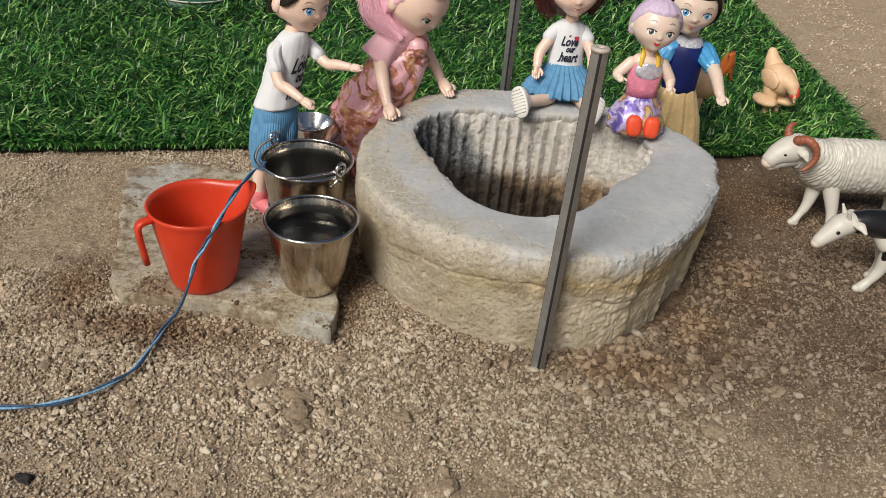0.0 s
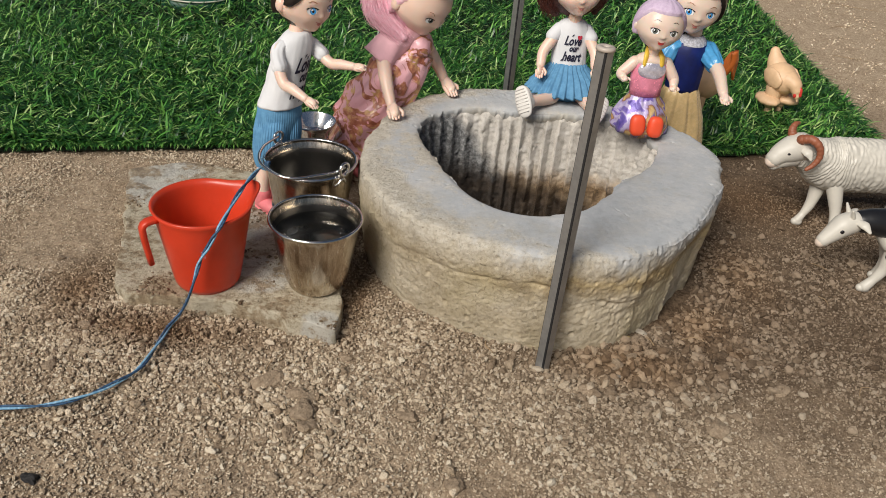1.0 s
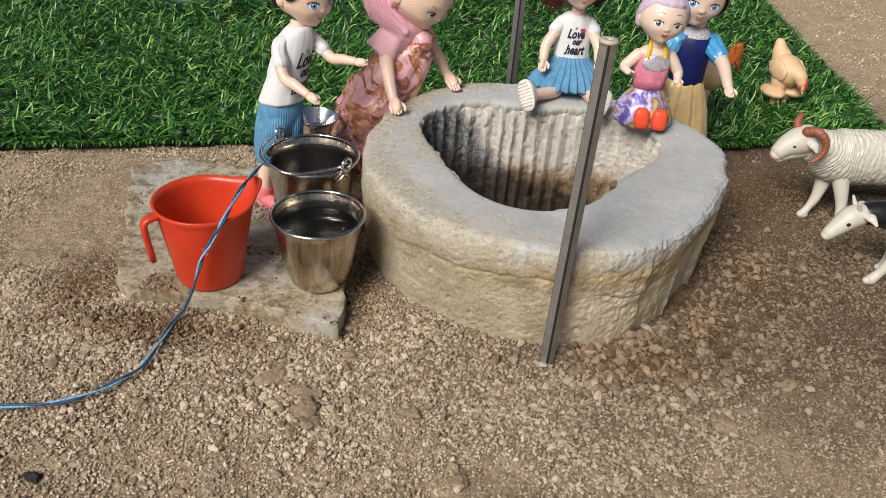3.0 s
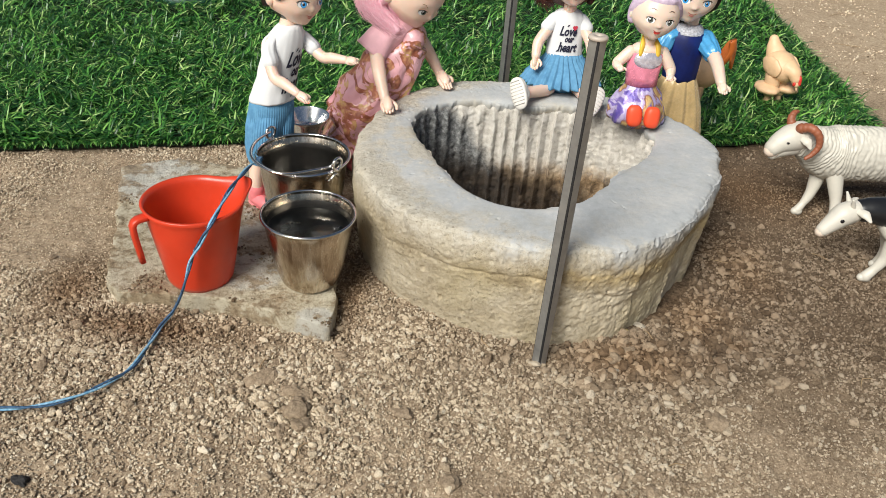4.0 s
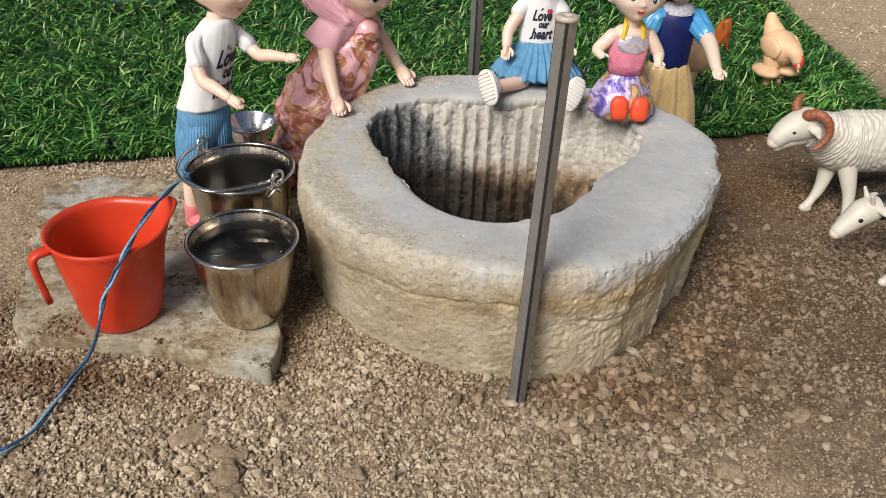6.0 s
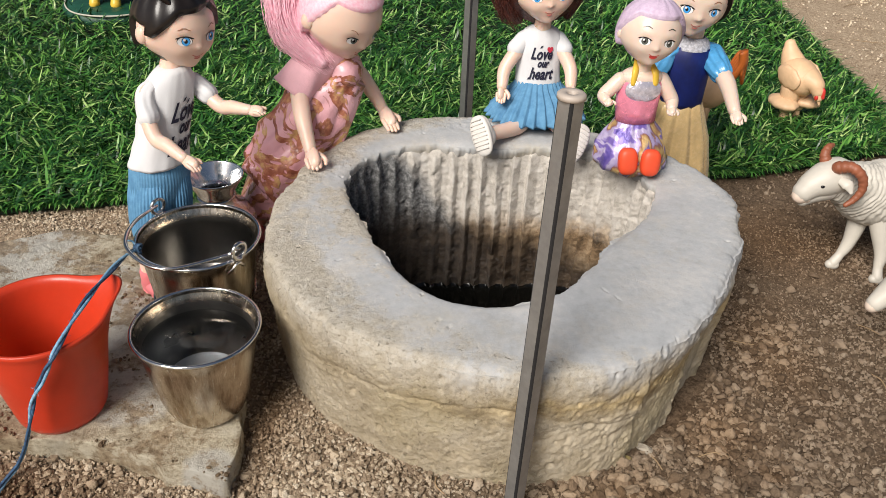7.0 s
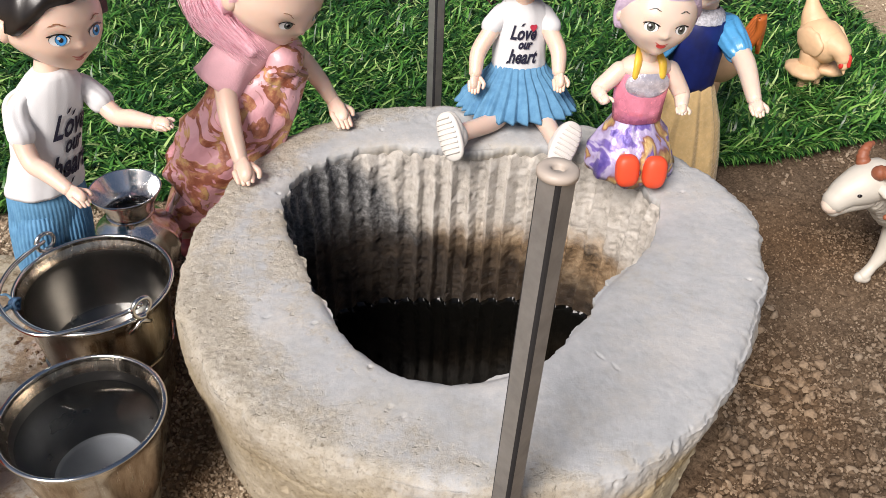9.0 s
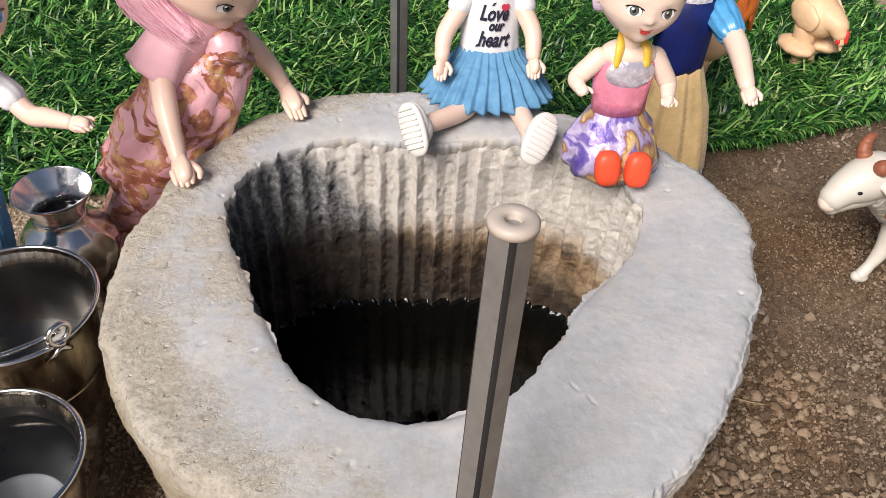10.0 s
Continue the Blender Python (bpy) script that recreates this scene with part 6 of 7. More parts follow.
# ---- toy animals ----
def ram():
    t = Toy((0.2700, 0.4660, 0.0), 0)
    L = t.local

    path = smooth_path([(41, 3, 37), (30, 3, 39.5), (12, 2, 39.8), (-6, 1, 39.5), (-19, -0.5, 40.5), (-29, -3, 45), (-40, -6, 50)], 26)
    rr = np.interp(np.linspace(0, 1, len(path)), [0, 0.06, 0.2, 0.45, 0.62, 0.74, 0.88, 1], [8, 13, 16, 16.5, 16.2, 14.0, 10.5, 8.8])
    rings = tube_rings(path, list(rr), 110, 1.0)
    for i, ring in enumerate(rings):
        mid = sum(ring, Vector()) / len(ring)
        for k, p in enumerate(ring):
            q = p - mid
            bend = noise.noise(p * 0.11) * 5 + noise.noise(p * 0.3 + Vector((7, 0, 0))) * 1.6
            w = 0.42 * math.sin(i * 1.25 + 1.5 * bend) * (0.6 + 0.8 * noise.noise(p * 0.2 + Vector((0, 5, 0)))) + 0.45 * noise.noise(p * 0.42) + 0.2 * noise.noise(p * 1.1)
            ring[k] = mid + Vector((q.x, q.y * 0.82, q.z * 1.02)) + q.normalized() * w
    t.rows(rings, RAM_WHITE)
    t.limb([(-40, -6.0, 51.5), (-46, -8.2, 50), (-51, -9.6, 47.8), (-54.5, -10.8, 45.0)], [8.6, 8.0, 6.4, 5.0], RAM_WHITE, 28)
    t.limb([(-54.6, -10.8, 43.6), (-55.8, -11.3, 43.2)], [4.6, 3.9], PINKISH, 16)
    t.limb([(-43, -7.5, 46), (-49, -9.2, 44), (-54.0, -10.7, 40.8)], [6.2, 5.0, 3.2], RAM_WHITE, 18)
    t.limb([(-47, -8.6, 54.5), (-51.5, -9.8, 50.0)], [3.4, 3.0], RAM_WHITE, 14)
    for s in (-1, 1):
        if s < 0:
            h = [(-43, -12, 58.5), (-39, -15.5, 60.5), (-34.5, -18, 57.5), (-33.0, -19, 51.5), (-35.5, -19.5, 46.5), (-38.5, -20, 44)]
        else:
            h = [(-45, -4, 56.5), (-46, -2.5, 60.0), (-44.5, -0.5, 62.8), (-42, 1.5, 63.0)]
        path = smooth_path(h, 8)
        rr = [r * (1 + 0.07 * math.sin(i * 1.9)) for i, r in enumerate(np.linspace(2.9, 1.1, len(path)))]
        t.rows(tube_rings(path, rr, 14), HORN)
        t.limb([(-42, -7 + s * 6.5, 53.5), (-39, -7 + s * 10.0, 52.5), (-37.5, -7 + s * 12, 50)], [1.8, 2.8, 1.0], RAM_WHITE, 12, 0.5)
        t.ball((-49.0, -9.0 + s * 6.6, 50.4), (1.0, 0.7, 0.7), EYE_DARK, u=10, v=8)
    feet = L((0.2438, 0.4615, 0.0), (0.2607, 0.4500, 0.0)) + [Vector((34, 11, 0)), Vector((29, -8, 0))]
    tops = [Vector((-17, 3, 31)), Vector((-13, -5, 32)), Vector((30, 6, 32)), Vector((28, -4, 32))]
    for f, p in zip(feet, tops):
        k = f.lerp(p, 0.45) + Vector((2.0, 0, 0))
        t.limb([f + Vector((0, 0, 2.5)), f.lerp(k, 0.45), k, p], [2.5, 2.2, 3.3, 5.6], RAM_WHITE, 18)
        t.limb([f + Vector((0.6, 0, 1.5)), f + Vector((-1.4, 0, 1.4))], [2.6, 2.3], RAM_WHITE, 14)
    t.limb([(42, 3, 40), (46, 3, 34), (46, 3, 28)], [4, 3.4, 2], RAM_WHITE, 12)
    return t.finish("toy_ram", "white rubber toy ram with curled brown horns, standing on the soil", "toy animal", "toy animals")


ram()


def calf():
    t = Toy((0.2850, 0.4000, 0.0), 0)
    path = smooth_path([(-16, 0, 31), (-5, 0, 33), (12, 0, 33), (27, 0, 32)], 8)
    t.rows(tube_rings(path, list(np.interp(np.linspace(0, 1, len(path)), [0, 0.3, 0.7, 1], [9, 10.5, 10.8, 9])), 32, 1.0), RAM_WHITE)

    def black(path, rr, m=COW_BLACK):
        t.rows(tube_rings(smooth_path(path, 6), list(np.interp(np.linspace(0, 1, (len(path) - 1) * 6 + 1), np.linspace(0, 1, len(rr)), rr)), 28), m)
    black([(-26, -1.0, 39.0), (-12, 0, 36.5), (6, 0, 35)], [7.8, 9.6, 9.7])
    black([(-39, -2.5, 39.5), (-33, -2, 40), (-26, -1, 39)], [6.0, 6.8, 7.9])
    t.limb([(-22, -1, 34), (-19.5, -4.0, 29)], [6.5, 5.5], RAM_WHITE, 16)
    t.limb([(-43, -3, 39.0), (-48, -4.2, 37.0), (-53, -5.6, 32.5), (-57, -6.8, 28.8)], [6.0, 6.2, 4.8, 3.6], RAM_WHITE, 24)
    t.limb([(-56.4, -6.6, 28.4), (-58, -7, 27.6)], [3.5, 3.0], PINKISH, 14)
    for s in (-1, 1):
        t.limb([(-43, -3 + s * 4.5, 41.5), (-40.5, -3 + s * 8, 41.5), (-38.5, -3 + s * 11, 39.5)], [1.8, 2.5, 0.9], RAM_WHITE, 12, 0.5)
        t.limb([(-45.5, -3.2 + s * 3, 43.0), (-47.5, -3.4 + s * 4.4, 47.5)], [1.5, 0.7], RAM_WHITE, 8)
        t.ball((-50.3, -4.8 + s * 5.2, 36.2), (1.2, 0.7, 1.1), EYE_DARK, u=10, v=8)
    feet = [Vector((-26, -7.5, 0)), Vector((-14, 7, 0)), Vector((26, 6, 0)), Vector((22, -6, 0))]
    for i, f in enumerate(feet):
        p = Vector((-15 if i < 2 else 22, f.y * 0.7, 27))
        k = f.lerp(p, 0.5) + Vector((1.5, 0, 0))
        t.limb([f + Vector((0, 0, 2.2)), f.lerp(k, 0.5), k, p], [3.0, 2.5, 3.2, 6.4], RAM_WHITE, 16)
        t.limb([f + Vector((0.6, 0, 1.5)), f + Vector((-2.2, 0, 1.4))], [2.6, 2.2], RAM_WHITE, 12)
    t.limb([(-17.5, -6.8, 32), (-19.5, -7.6, 22)], [4.5, 2.0], COW_BLACK, 12)
    return t.finish("toy_calf", "white rubber toy calf with black patches, standing on the soil", "toy animal", "toy animals")


calf()


def hen(at, yaw):
    t = Toy(at, yaw)
    for s in (-1, 1):
        t.ball((0.0 + s * 1.5, s * 7.5, 15.5), (11.5, 8.2, 4.2), HEN, turned(s * 12), lambda d: 1 + 0.03 * math.sin(9 * math.atan2(d.x, d.y)), 28, 12)
        t.limb([(0, s * 5, 13), (-1, s * 4, 25)], [5.0, 6.5], HEN, 12)
        t.limb([(0, s * 5, 0), (0, s * 5, 14)], [3.0, 3.0], HEN, 12)
    t.ball((-1, 0, 32), (14.0, 11.0, 11.0), HEN, turned(0, 0, 18), lambda d: 1 + 0.012 * math.sin(14 * d.x + 9 * d.z), 36, 22)
    t.limb([(-6, 0, 36), (-11, 0, 43), (-13.5, 0, 48.5)], [8.5, 6.0, 3.6], HEN, 20, 0.75)
    t.limb([(7, 0, 32), (12.5, 0, 31), (15.5, 0, 28)], [8.2, 5.6, 4.0], HEN, 20)
    t.limb([(15, 0, 28), (17.0, 0, 24.5)], [3.6, 2.8], HEN, 16)
    t.limb([(17.3, 0, 24), (18.6, 0, 20.5)], [1.6, 0.6], HEN, 10)
    t.limb([(15.5, 0, 32.0), (18.6, 0, 29.5), (20.0, 0, 25.5)], [1.1, 1.7, 1.0], COMB, 10, 0.5)
    for s in (-1, 1):
        t.ball((-1, s * 9.6, 33), (9.6, 2.5, 6.6), HEN, turned(0, 0, 20), lambda d: 1 + 0.05 * math.sin(10 * d.x), 24, 14)
        t.ball((17.2, s * 2.6, 25.0), (1.4, 0.9, 1.8), COMB, u=10, v=8)
        t.ball((16.4, s * 3.2, 27.6), (0.6, 0.5, 0.6), EYE_DARK, u=8, v=6)
    return t.finish("toy_hen", "tan painted toy hen pecking on the grass", "toy animal", "toy animals")


hen((0.2735, 0.6230, 0.0030), -60)


def rooster():
    t = Toy((0.2020, 0.5800, 0.0030), 0)
    t.ball((0, 0, 40), (14, 11, 13), HEN, u=28, v=18)
    for s in (-1, 1):
        t.limb([(-1, s * 4, 3), (0, s * 4, 30)], [3.0, 3.6], HEN, 12)
    t.ball((-1, 0, 3), (11, 9, 3), HEN, u=24, v=10)
    for k in range(5):
        t.limb([(9, (k - 2) * 1.5, 42), (16, (k - 2) * 1.8, 55 + k), (15 + k, (k - 2) * 2, 64 - k * 2.0), (17 + k, (k - 2) * 2, 50 - k * 2)], [3.0, 3.4, 3.2, 1.2], ORANGE, 10, 0.6)
    t.limb([(-8, 0, 46), (-13, 0, 58), (-15, 0, 66)], [8, 5.5, 4.6], HEN, 18)
    t.limb([(-15, 0, 70), (-18, 0, 66)], [2.2, 1.6], COMB, 10, 0.5)
    t.limb([(-18.5, 0, 65.5), (-22, 0, 64)], [1.6, 0.5], YELLOW, 8)
    return t.finish("toy_rooster", "tan toy rooster with orange tail feathers, standing on the grass", "toy animal", "toy animals")


rooster()


# ---- crumbs and clods on the soil ----
def ico(level):
    bm = bmesh.new()
    bmesh.ops.create_icosphere(bm, subdivisions=level, radius=1.0)
    v = np.array([p.co[:] for p in bm.verts])
    f = np.array([[q.index for q in p.verts] for p in bm.faces])
    bm.free()
    return v, f


def free_spot(x, y, margin=0.0):
    """True where bare soil lies open: off the well, the slab and the mat."""
    away = np.hypot(x - CX, y - CY) > 0.0925 + margin
    return away & ~inside(x, y, SLAB) & ((y < grass_front(x) - 0.001) | (x > 0.347))


def broken(v0, m, planes=15):
    """How far each corner of m lumps is pulled in where flat faces have broken off."""
    face = rng.normal(0, 1, (m, planes, 3))
    face /= np.linalg.norm(face, axis=2, keepdims=True)
    depth = rng.uniform(0.40, 0.75, (m, 1, planes))
    reach = np.einsum("kc,mpc->mkp", v0, face)
    return np.min(np.where(reach > depth, depth / np.maximum(reach, 1e-6), 1.0), axis=2)[..., None]


def pebbles(x, y, size, level):
    """Broken lumps lying at all angles."""
    v0, f0 = ico(level)
    m, k = len(x), len(v0)
    scale = size[:, None] * np.column_stack([rng.uniform(0.8, 1.35, m), rng.uniform(0.7, 1.1, m), rng.uniform(0.6, 0.95, m)])
    a, b = rng.uniform(0, 2 * math.pi, m), rng.normal(0, 0.45, m)
    if level < 2:
        pts = v0[None] * (1 + rng.normal(0, 0.17, (m, k, 1))) * scale[:, None, :]
    else:
        pts = v0[None] * broken(v0, m) * (1 + rng.normal(0, 0.045, (m, k, 1))) * scale[:, None, :] * 1.2
    ca, sa, cb, sb = np.cos(a)[:, None], np.sin(a)[:, None], np.cos(b)[:, None], np.sin(b)[:, None]
    px, py, pz = pts[..., 0], pts[..., 1], pts[..., 2]
    py, pz = py * cb - pz * sb, py * sb + pz * cb
    px, py = px * ca - py * sa, px * sa + py * ca
    verts = np.stack([px + x[:, None], py + y[:, None], pz + (ground_z(x, y) + size * (0.42 if level < 2 else 0.6))[:, None]], axis=2).reshape(-1, 3)
    faces = (np.arange(m)[:, None, None] * k + f0[None]).reshape(-1, 3)
    return verts, faces


CHIP = np.array([(-1, -1, -1), (1, -1, -1), (1, 1, -1), (-1, 1, -1), (-1, -1, 1), (1, -1, 1), (1, 1, 1), (-1, 1, 1)]) * 0.66
CHIP_FACES = np.array([(4, 5, 6), (4, 6, 7), (0, 1, 5), (0, 5, 4), (1, 2, 6), (1, 6, 5), (2, 3, 7), (2, 7, 6), (3, 0, 4), (3, 4, 7)])


def chips(x, y, size):
    """Angular broken crumbs, eight corners each, lying at all angles."""
    m = len(x)
    scale = size[:, None] * np.column_stack([rng.uniform(0.8, 1.2, m) * np.where(rng.uniform(0, 1, m) < 0.12, 1.9, 1.0), rng.uniform(0.65, 1.15, m), rng.uniform(0.6, 1.0, m)])
    pts = (CHIP[None] + rng.uniform(-0.5, 0.5, (m, 8, 3))) * scale[:, None, :]
    a, b, c = rng.uniform(0, 2 * math.pi, m)[:, None], rng.normal(0, 0.5, m)[:, None], rng.normal(0, 0.5, m)[:, None]
    px, py, pz = pts[..., 0], pts[..., 1], pts[..., 2]
    py, pz = py * np.cos(b) - pz * np.sin(b), py * np.sin(b) + pz * np.cos(b)
    px, pz = px * np.cos(c) + pz * np.sin(c), pz * np.cos(c) - px * np.sin(c)
    px, py = px * np.cos(a) - py * np.sin(a), px * np.sin(a) + py * np.cos(a)
    verts = np.stack([px + x[:, None], py + y[:, None], pz + (ground_z(x, y) + size * 0.55)[:, None]], axis=2).reshape(-1, 3)
    return verts, (np.arange(m)[:, None, None] * 8 + CHIP_FACES[None]).reshape(-1, 3)


def scatter(count, y0, y1, lo, hi, power, level, near=None, bare=0.15, fan=1.0):
    """Crumbs of lo to hi metres over a stretch that widens to the back, thickest where the soil is loose."""
    y = y0 + (y1 - y0) * rng.power(1.35, count)
    x = 0.03 + rng.uniform(-1, 1, count) * (0.085 + 0.45 * y) * fan
    if near:
        x, y = rng.normal(near[0], near[2], count), rng.normal(near[1], near[3], count)
    size = (lo + (hi - lo) * rng.power(power, count)) * (np.clip(0.45 + 0.75 * looseness(x, y), 0.5, 1.15) if level < 2 else 1.0)
    keep = free_spot(x, y) & (looseness(x, y) + bare > rng.uniform(0, 1, count))
    if level == 0:
        return chips(x[keep], y[keep], size[keep])
    return pebbles(x[keep], y[keep], size[keep], level)


batches = [scatter(126000, 0.19, 0.50, 0.00034, 0.00088, 0.9, 0, bare=0.55), scatter(14000, 0.44, 0.59, 0.00045, 0.0010, 0.8, 0, bare=0.5),
           scatter(26000, 0.19, 0.48, 0.0005, 0.0013, 0.45, 1, bare=0.12), scatter(2200, 0.19, 0.55, 0.0010, 0.0021, 0.35, 1, bare=-0.15),
           scatter(430, 0, 1, 0.0012, 0.0032, 0.35, 2, (0.116, 0.303, 0.028, 0.011)), scatter(460, 0, 1, 0.0011, 0.0029, 0.55, 2, (0.160, 0.345, 0.018, 0.030)), scatter(1000, 0, 1, 0.0009, 0.0025, 0.5, 2, (0.200, 0.380, 0.038, 0.045)), scatter(420, 0, 1, 0.0009, 0.0024, 0.45, 2, (0.215, 0.30, 0.05, 0.05)), scatter(300, 0, 1, 0.0009, 0.0024, 0.45, 2, (-0.02, 0.25, 0.09, 0.03)),
           scatter(200, 0, 1, 0.0009, 0.0021, 0.4, 2, (0.02, 0.30, 0.05, 0.02)), scatter(160, 0, 1, 0.0010, 0.0024, 0.4, 2, (-0.03, 0.272, 0.03, 0.02)),
           scatter(5000, 0, 1, 0.0006, 0.0012, 0.5, 0, (0.46, 0.80, 0.09, 0.16), bare=0.4)]
offset, vv, ff = 0, [], []
for v, f in batches:
    vv.append(v)
    ff.append(f + offset)
    offset += len(v)
tagged(mesh_np("gravel", np.concatenate(vv), np.concatenate(ff), CRUMB, smooth=False), "loose tan crumbs and small stones scattered over the soil", "gravel", kind="stuff")


n = Nodes("damp_grit")
n.set(n.ramp(n.math("ADD", n.math("MULTIPLY", island(n), 0.6), n.math("MULTIPLY", n.noise(900, 4), 0.4)), [(0.1, (0.07, 0.045, 0.026)), (0.55, (0.20, 0.145, 0.090)), (1.0, (0.42, 0.34, 0.25))]), Roughness=0.8, Specular_IOR_Level=0.25)
GRIT = n.mat


def slab_dust():
    """Grit lying on the flagstone."""
    x, y = rng.uniform(-0.16, -0.018, 9000), 0.305 + 0.15 * rng.power(0.55, 9000)
    patchy = rough(x, y, 0, 55, 4, 0.6, 160) - 3.0 * np.maximum(0, y - 0.35)
    keep = inside(x, y, SLAB) & (patchy > rng.uniform(0.0, 0.45, 9000)) & (np.hypot(x + 0.085, y - 0.3385) > 0.017) & (np.hypot(x + 0.033, y - 0.3415) > 0.016) & (np.hypot(x + 0.0437, y - 0.3885) > 0.018)
    x, y = x[keep], y[keep]
    v, f = pebbles(x, y, 0.00025 + 0.0008 * rng.power(0.4, len(x)), 1)
    drop = np.repeat(ground_z(x, y), 12)
    v[:, 2] += 0.0086 - drop
    return mesh_np("grit", v, f, GRIT, smooth=False)


tagged(slab_dust(), "damp brown grit scattered on the flagstone", "grit", kind="stuff")


def clod(at, size, seed, material, label, name="soil_clod", group="clods on the soil"):
    """A lump of dried soil with a broken, uneven skin."""
    bm = bmesh.new()
    bmesh.ops.create_icosphere(bm, subdivisions=3, radius=1.0)
    rnd = random.Random(seed)
    flats = [(Vector((rnd.gauss(0, 1), rnd.gauss(0, 1), rnd.gauss(0, 1))).normalized(), rnd.uniform(0.55, 0.9)) for _ in range(8)]
    sx, sy, sz = size * rnd.uniform(0.9, 1.4), size * rnd.uniform(0.7, 1.1), size * rnd.uniform(0.45, 0.7)
    for v in bm.verts:
        p = v.co.copy()
        k = 1 + 0.28 * noise.noise(p * 1.3 + Vector((seed * 7.1, 0, 0))) + 0.16 * noise.noise(p * 3.1 + Vector((0, seed * 3.3, 0))) + 0.07 * noise.noise(p * 7 + Vector((seed, seed, 0)))
        k *= min([1.0] + [d / p.dot(face) for face, d in flats if p.dot(face) > d])
        v.co = Vector((p.x * sx, p.y * sy, p.z * sz)) * k
    ob = part(name, bm, material, smooth=False)
    ob.matrix_world = pose(at[0], at[1], ground_z(at[0], at[1]) + size * 0.25, rnd.uniform(-15, 15), rnd.uniform(-15, 15), rnd.uniform(0, 360))
    return tagged(ob, label, "clod", group)


n = Nodes("clod_earth")
n.set(n.ramp(n.noise(500, 8, 0.75), [(0.3, (0.19, 0.135, 0.09)), (0.55, (0.34, 0.26, 0.18)), (0.8, (0.48, 0.39, 0.285))]), Roughness=0.95, Specular_IOR_Level=0.15)
n.bump(n.noise(700, 8, 0.75), 0.8, 0.0010)
CLOD = n.mat
COAL = plain("charred_lump", (0.018, 0.016, 0.016), 0.8, vary=0.5, scale=500, bump=0.8, bscale=900)
rnd = random.Random(12)
spots = [(-0.0290, 0.2700, 0.0050), (-0.0240, 0.2600, 0.0064), (-0.0210, 0.2525, 0.0048), (-0.0440, 0.2790, 0.0052), (-0.0390, 0.2800, 0.0040), (0.0190, 0.2640, 0.0046), (0.1050, 0.3000, 0.0046), (0.0960, 0.2905, 0.0042), (0.1120, 0.3080, 0.0044), (0.1200, 0.3150, 0.0040), (0.1300, 0.3200, 0.0044), (0.0890, 0.2980, 0.0040), (0.1370, 0.3390, 0.0042), (0.1520, 0.2740, 0.0052), (-0.0260, 0.3200, 0.0036)]
while len(spots) < 44:
    x, y = rnd.uniform(-0.2, 0.27), rnd.uniform(0.21, 0.42)
    if bool(free_spot(np.array([x]), np.array([y]), 0.004)[0]):
        spots.append((x, y, rnd.uniform(0.0026, 0.0046)))
for i, (x, y, size) in enumerate(spots):
    clod((x, y), size * 0.85, i + 1, CLOD, "dry tan clod of crumbly earth lying on the soil")
PALE_STONE = plain("pale_stone", (0.40, 0.35, 0.28), 0.85, vary=0.25, scale=400, bump=0.5, bscale=900)
YELLOW_STONE = plain("yellow_stone", (0.40, 0.31, 0.13), 0.8, vary=0.25, scale=400, bump=0.5, bscale=900)
clod((0.1206, 0.3300), 0.0022, 61, YELLOW_STONE, "small yellow pebble lying at the foot of the well", "pebble", "pebbles at the well")
clod((0.1114, 0.3004), 0.0024, 62, PALE_STONE, "small pale pebble lying on the soil", "pebble", "pebbles at the well")
clod((0.1281, 0.3359), 0.0027, 63, PALE_STONE, "small pale pebble lying on the soil", "pebble", "pebbles at the well")
clod((-0.1170, 0.2160), 0.0030, 77, COAL, "small charred black lump lying on the soil", "charred_lump", "")


def straw(at, turn, length, bend):
    """A dry stalk lying on the soil."""
    bm = bmesh.new()
    pts = [(-length / 2, 0, 0), (0, bend, 0.0008), (length / 2, 0, 0)]
    tube(bm, pts, [0.0002, 0.0003, 0.0002], 6, 6)
    ob = part("straw", bm, STRAW)
    ob.matrix_world = pose(at[0], at[1], ground_z(*at) + 0.0008, 0, 2, turn)
    return tagged(ob, "thin dry straw stalk lying on the soil", "straw", "straw on the soil")


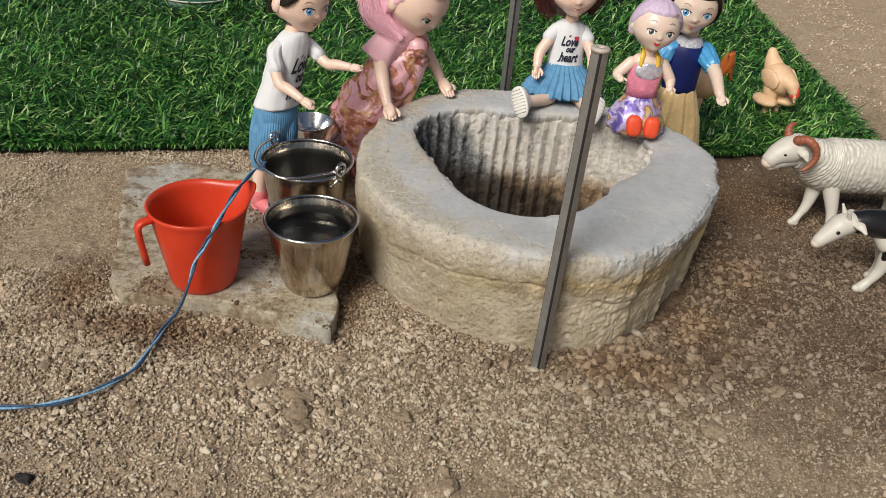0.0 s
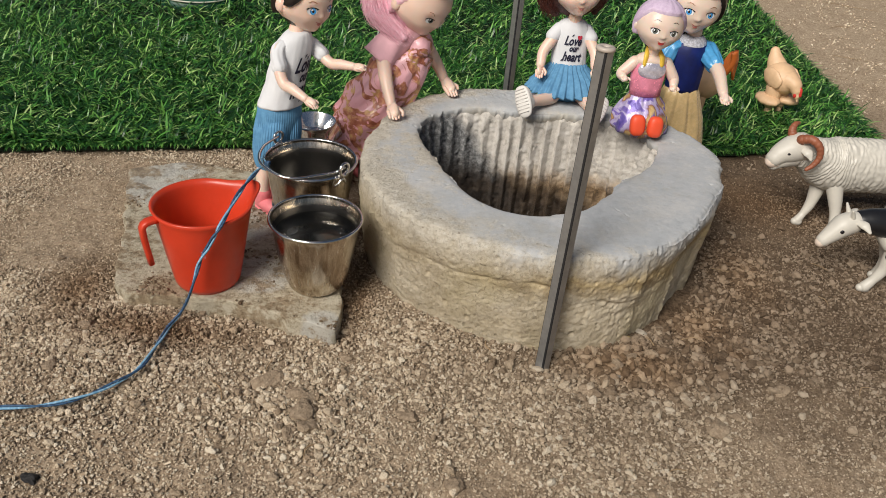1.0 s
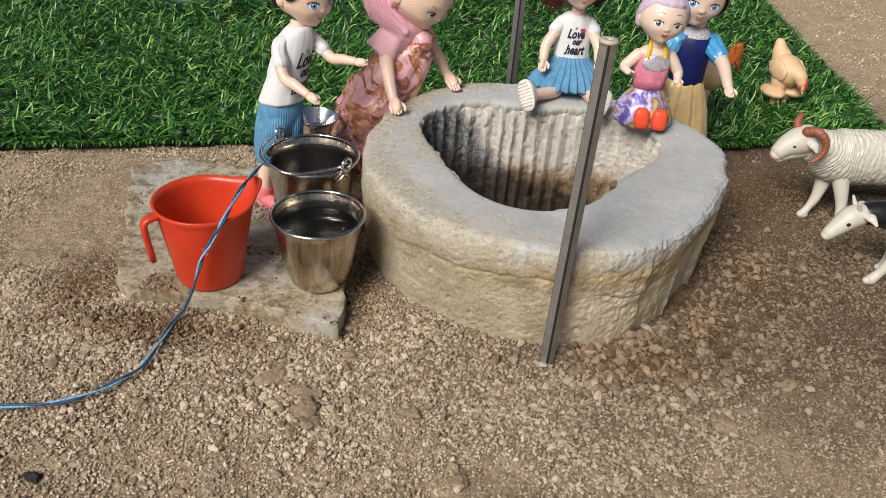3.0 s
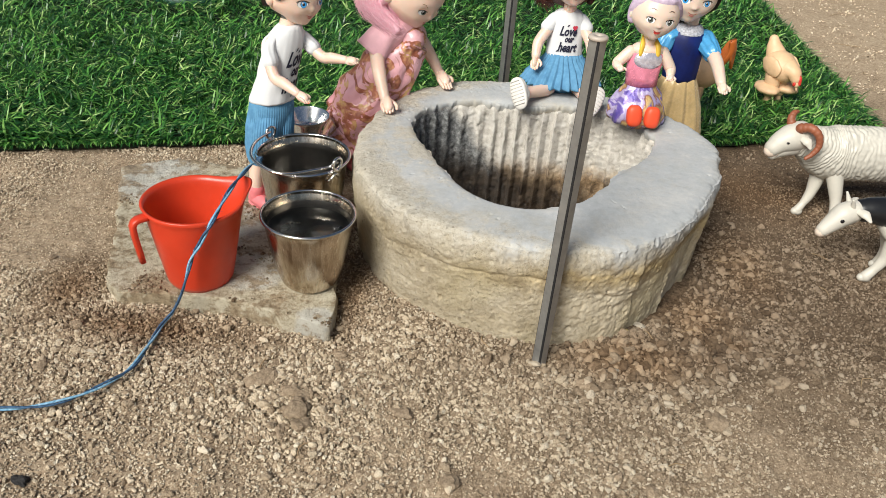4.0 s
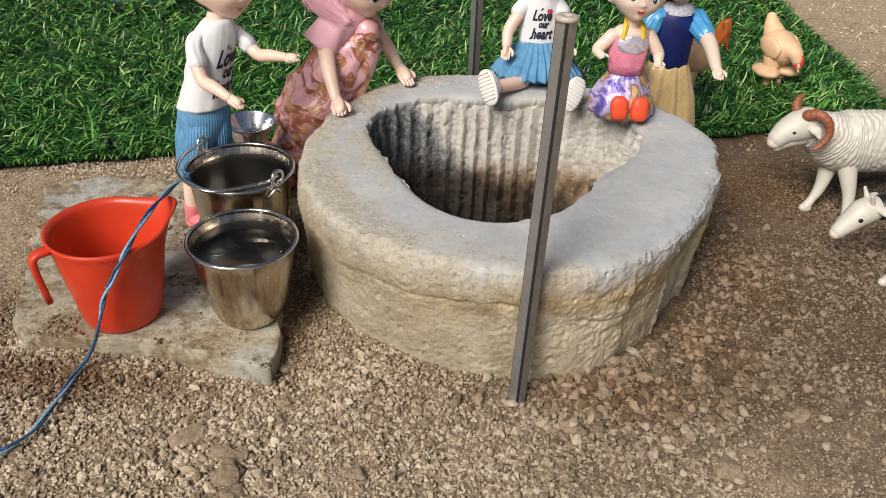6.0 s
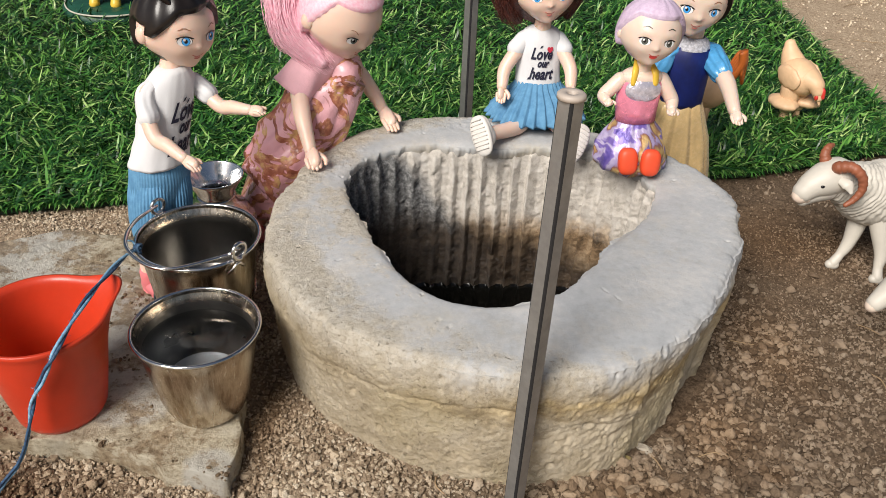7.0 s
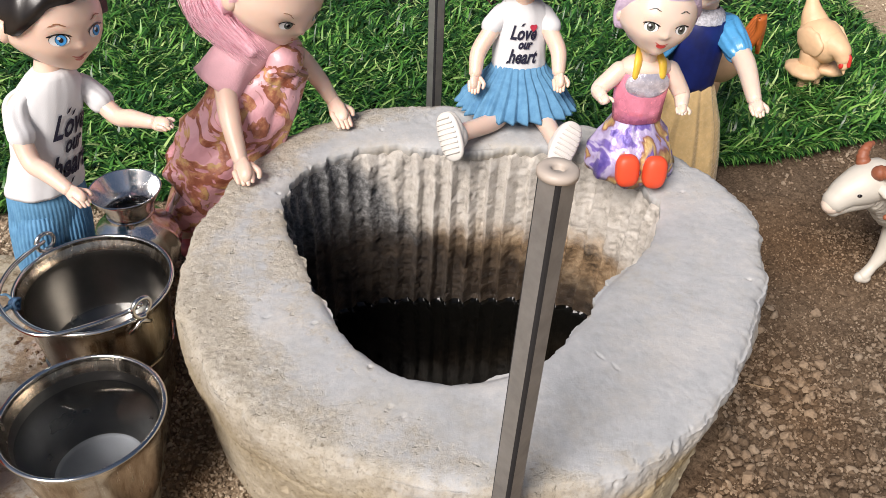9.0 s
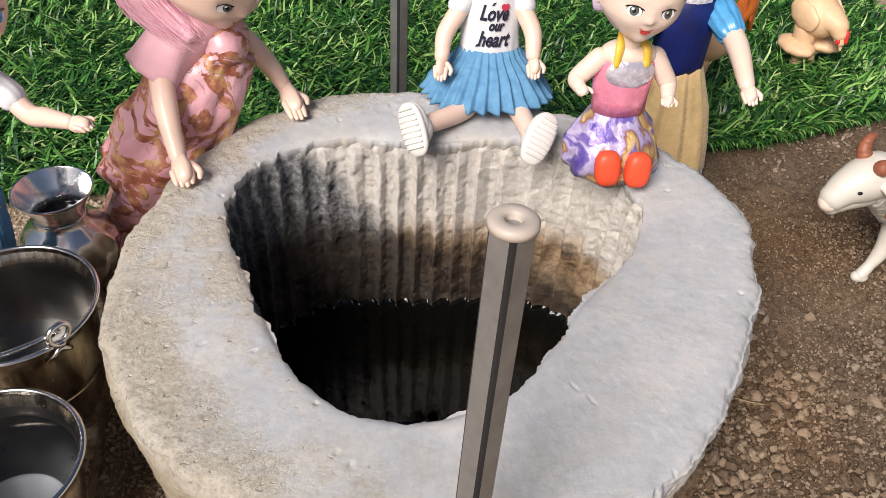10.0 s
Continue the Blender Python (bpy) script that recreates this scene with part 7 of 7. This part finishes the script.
STRAW = plain("dry_straw", (0.36, 0.25, 0.14), 0.8, vary=0.25, scale=400)
straw((-0.0430, 0.2900), 72, 0.020, 0.0015)
for _ in range(14):
    x, y = rnd.uniform(-0.2, 0.28), rnd.uniform(0.22, 0.42)
    if bool(free_spot(np.array([x]), np.array([y]), 0.006)[0]):
        straw((x, y), rnd.uniform(0, 180), rnd.uniform(0.006, 0.016), rnd.uniform(-0.002, 0.002))
for x, y, turn, size in ((0.470, 0.985, 150, 0.06), (0.43, 0.90, 20, 0.03), (0.40, 0.80, 160, 0.025), (0.50, 1.05, 10, 0.04)):
    straw((x, y), turn, size, 0.004)


# ---- a toy far back on the grass, of which the feet and base show ----
def footed_toy():
    toy = empty("toy_figure", (-0.222, 0.796, 0.0005), "small dark toy figure with yellow feet on a green base", "toy")
    bm = bmesh.new()
    rings = lathe(bm, [(0.040, 0.0), (0.041, 0.004), (0.040, 0.009), (0.030, 0.0105), (0.012, 0.0115), (0.001, 0.0115)], n=56, wobble=0.05)
    cap(bm, rings[0])
    part("base", bm, plain("dark_green_plastic", (0.012, 0.075, 0.045), 0.5, vary=0.3, scale=160, bump=0.4, bscale=300), toy, "dark green moulded base")
    bm = bmesh.new()
    tube(bm, [(0.0405 * math.cos(a) * (1 + 0.05 * math.sin(3 * a)), 0.0405 * math.sin(a), 0.0100) for a in np.linspace(0, 2 * math.pi, 40)], 0.0007, 8, 2)
    part("wire_edge", bm, plain("pale_wire", (0.55, 0.52, 0.44), 0.5), toy, "pale thin wire edge")
    for x in (-0.011, 0.006):
        bm = bmesh.new()
        tube(bm, [(x, -0.017, 0.012), (x, -0.015, 0.018), (x, -0.011, 0.038)], [0.0042, 0.0036, 0.0036], 14, 5)
        part("foot", bm, YELLOW, toy, "yellow peg foot")
    bm = bmesh.new()
    rings = lathe(bm, [(0.016, 0.018), (0.024, 0.026), (0.028, 0.045), (0.024, 0.062), (0.010, 0.072), (0.001, 0.074)], n=40, wobble=0.08)
    cap(bm, rings[0])
    part("body", bm, BLACK, toy, "dark rounded body")


footed_toy()
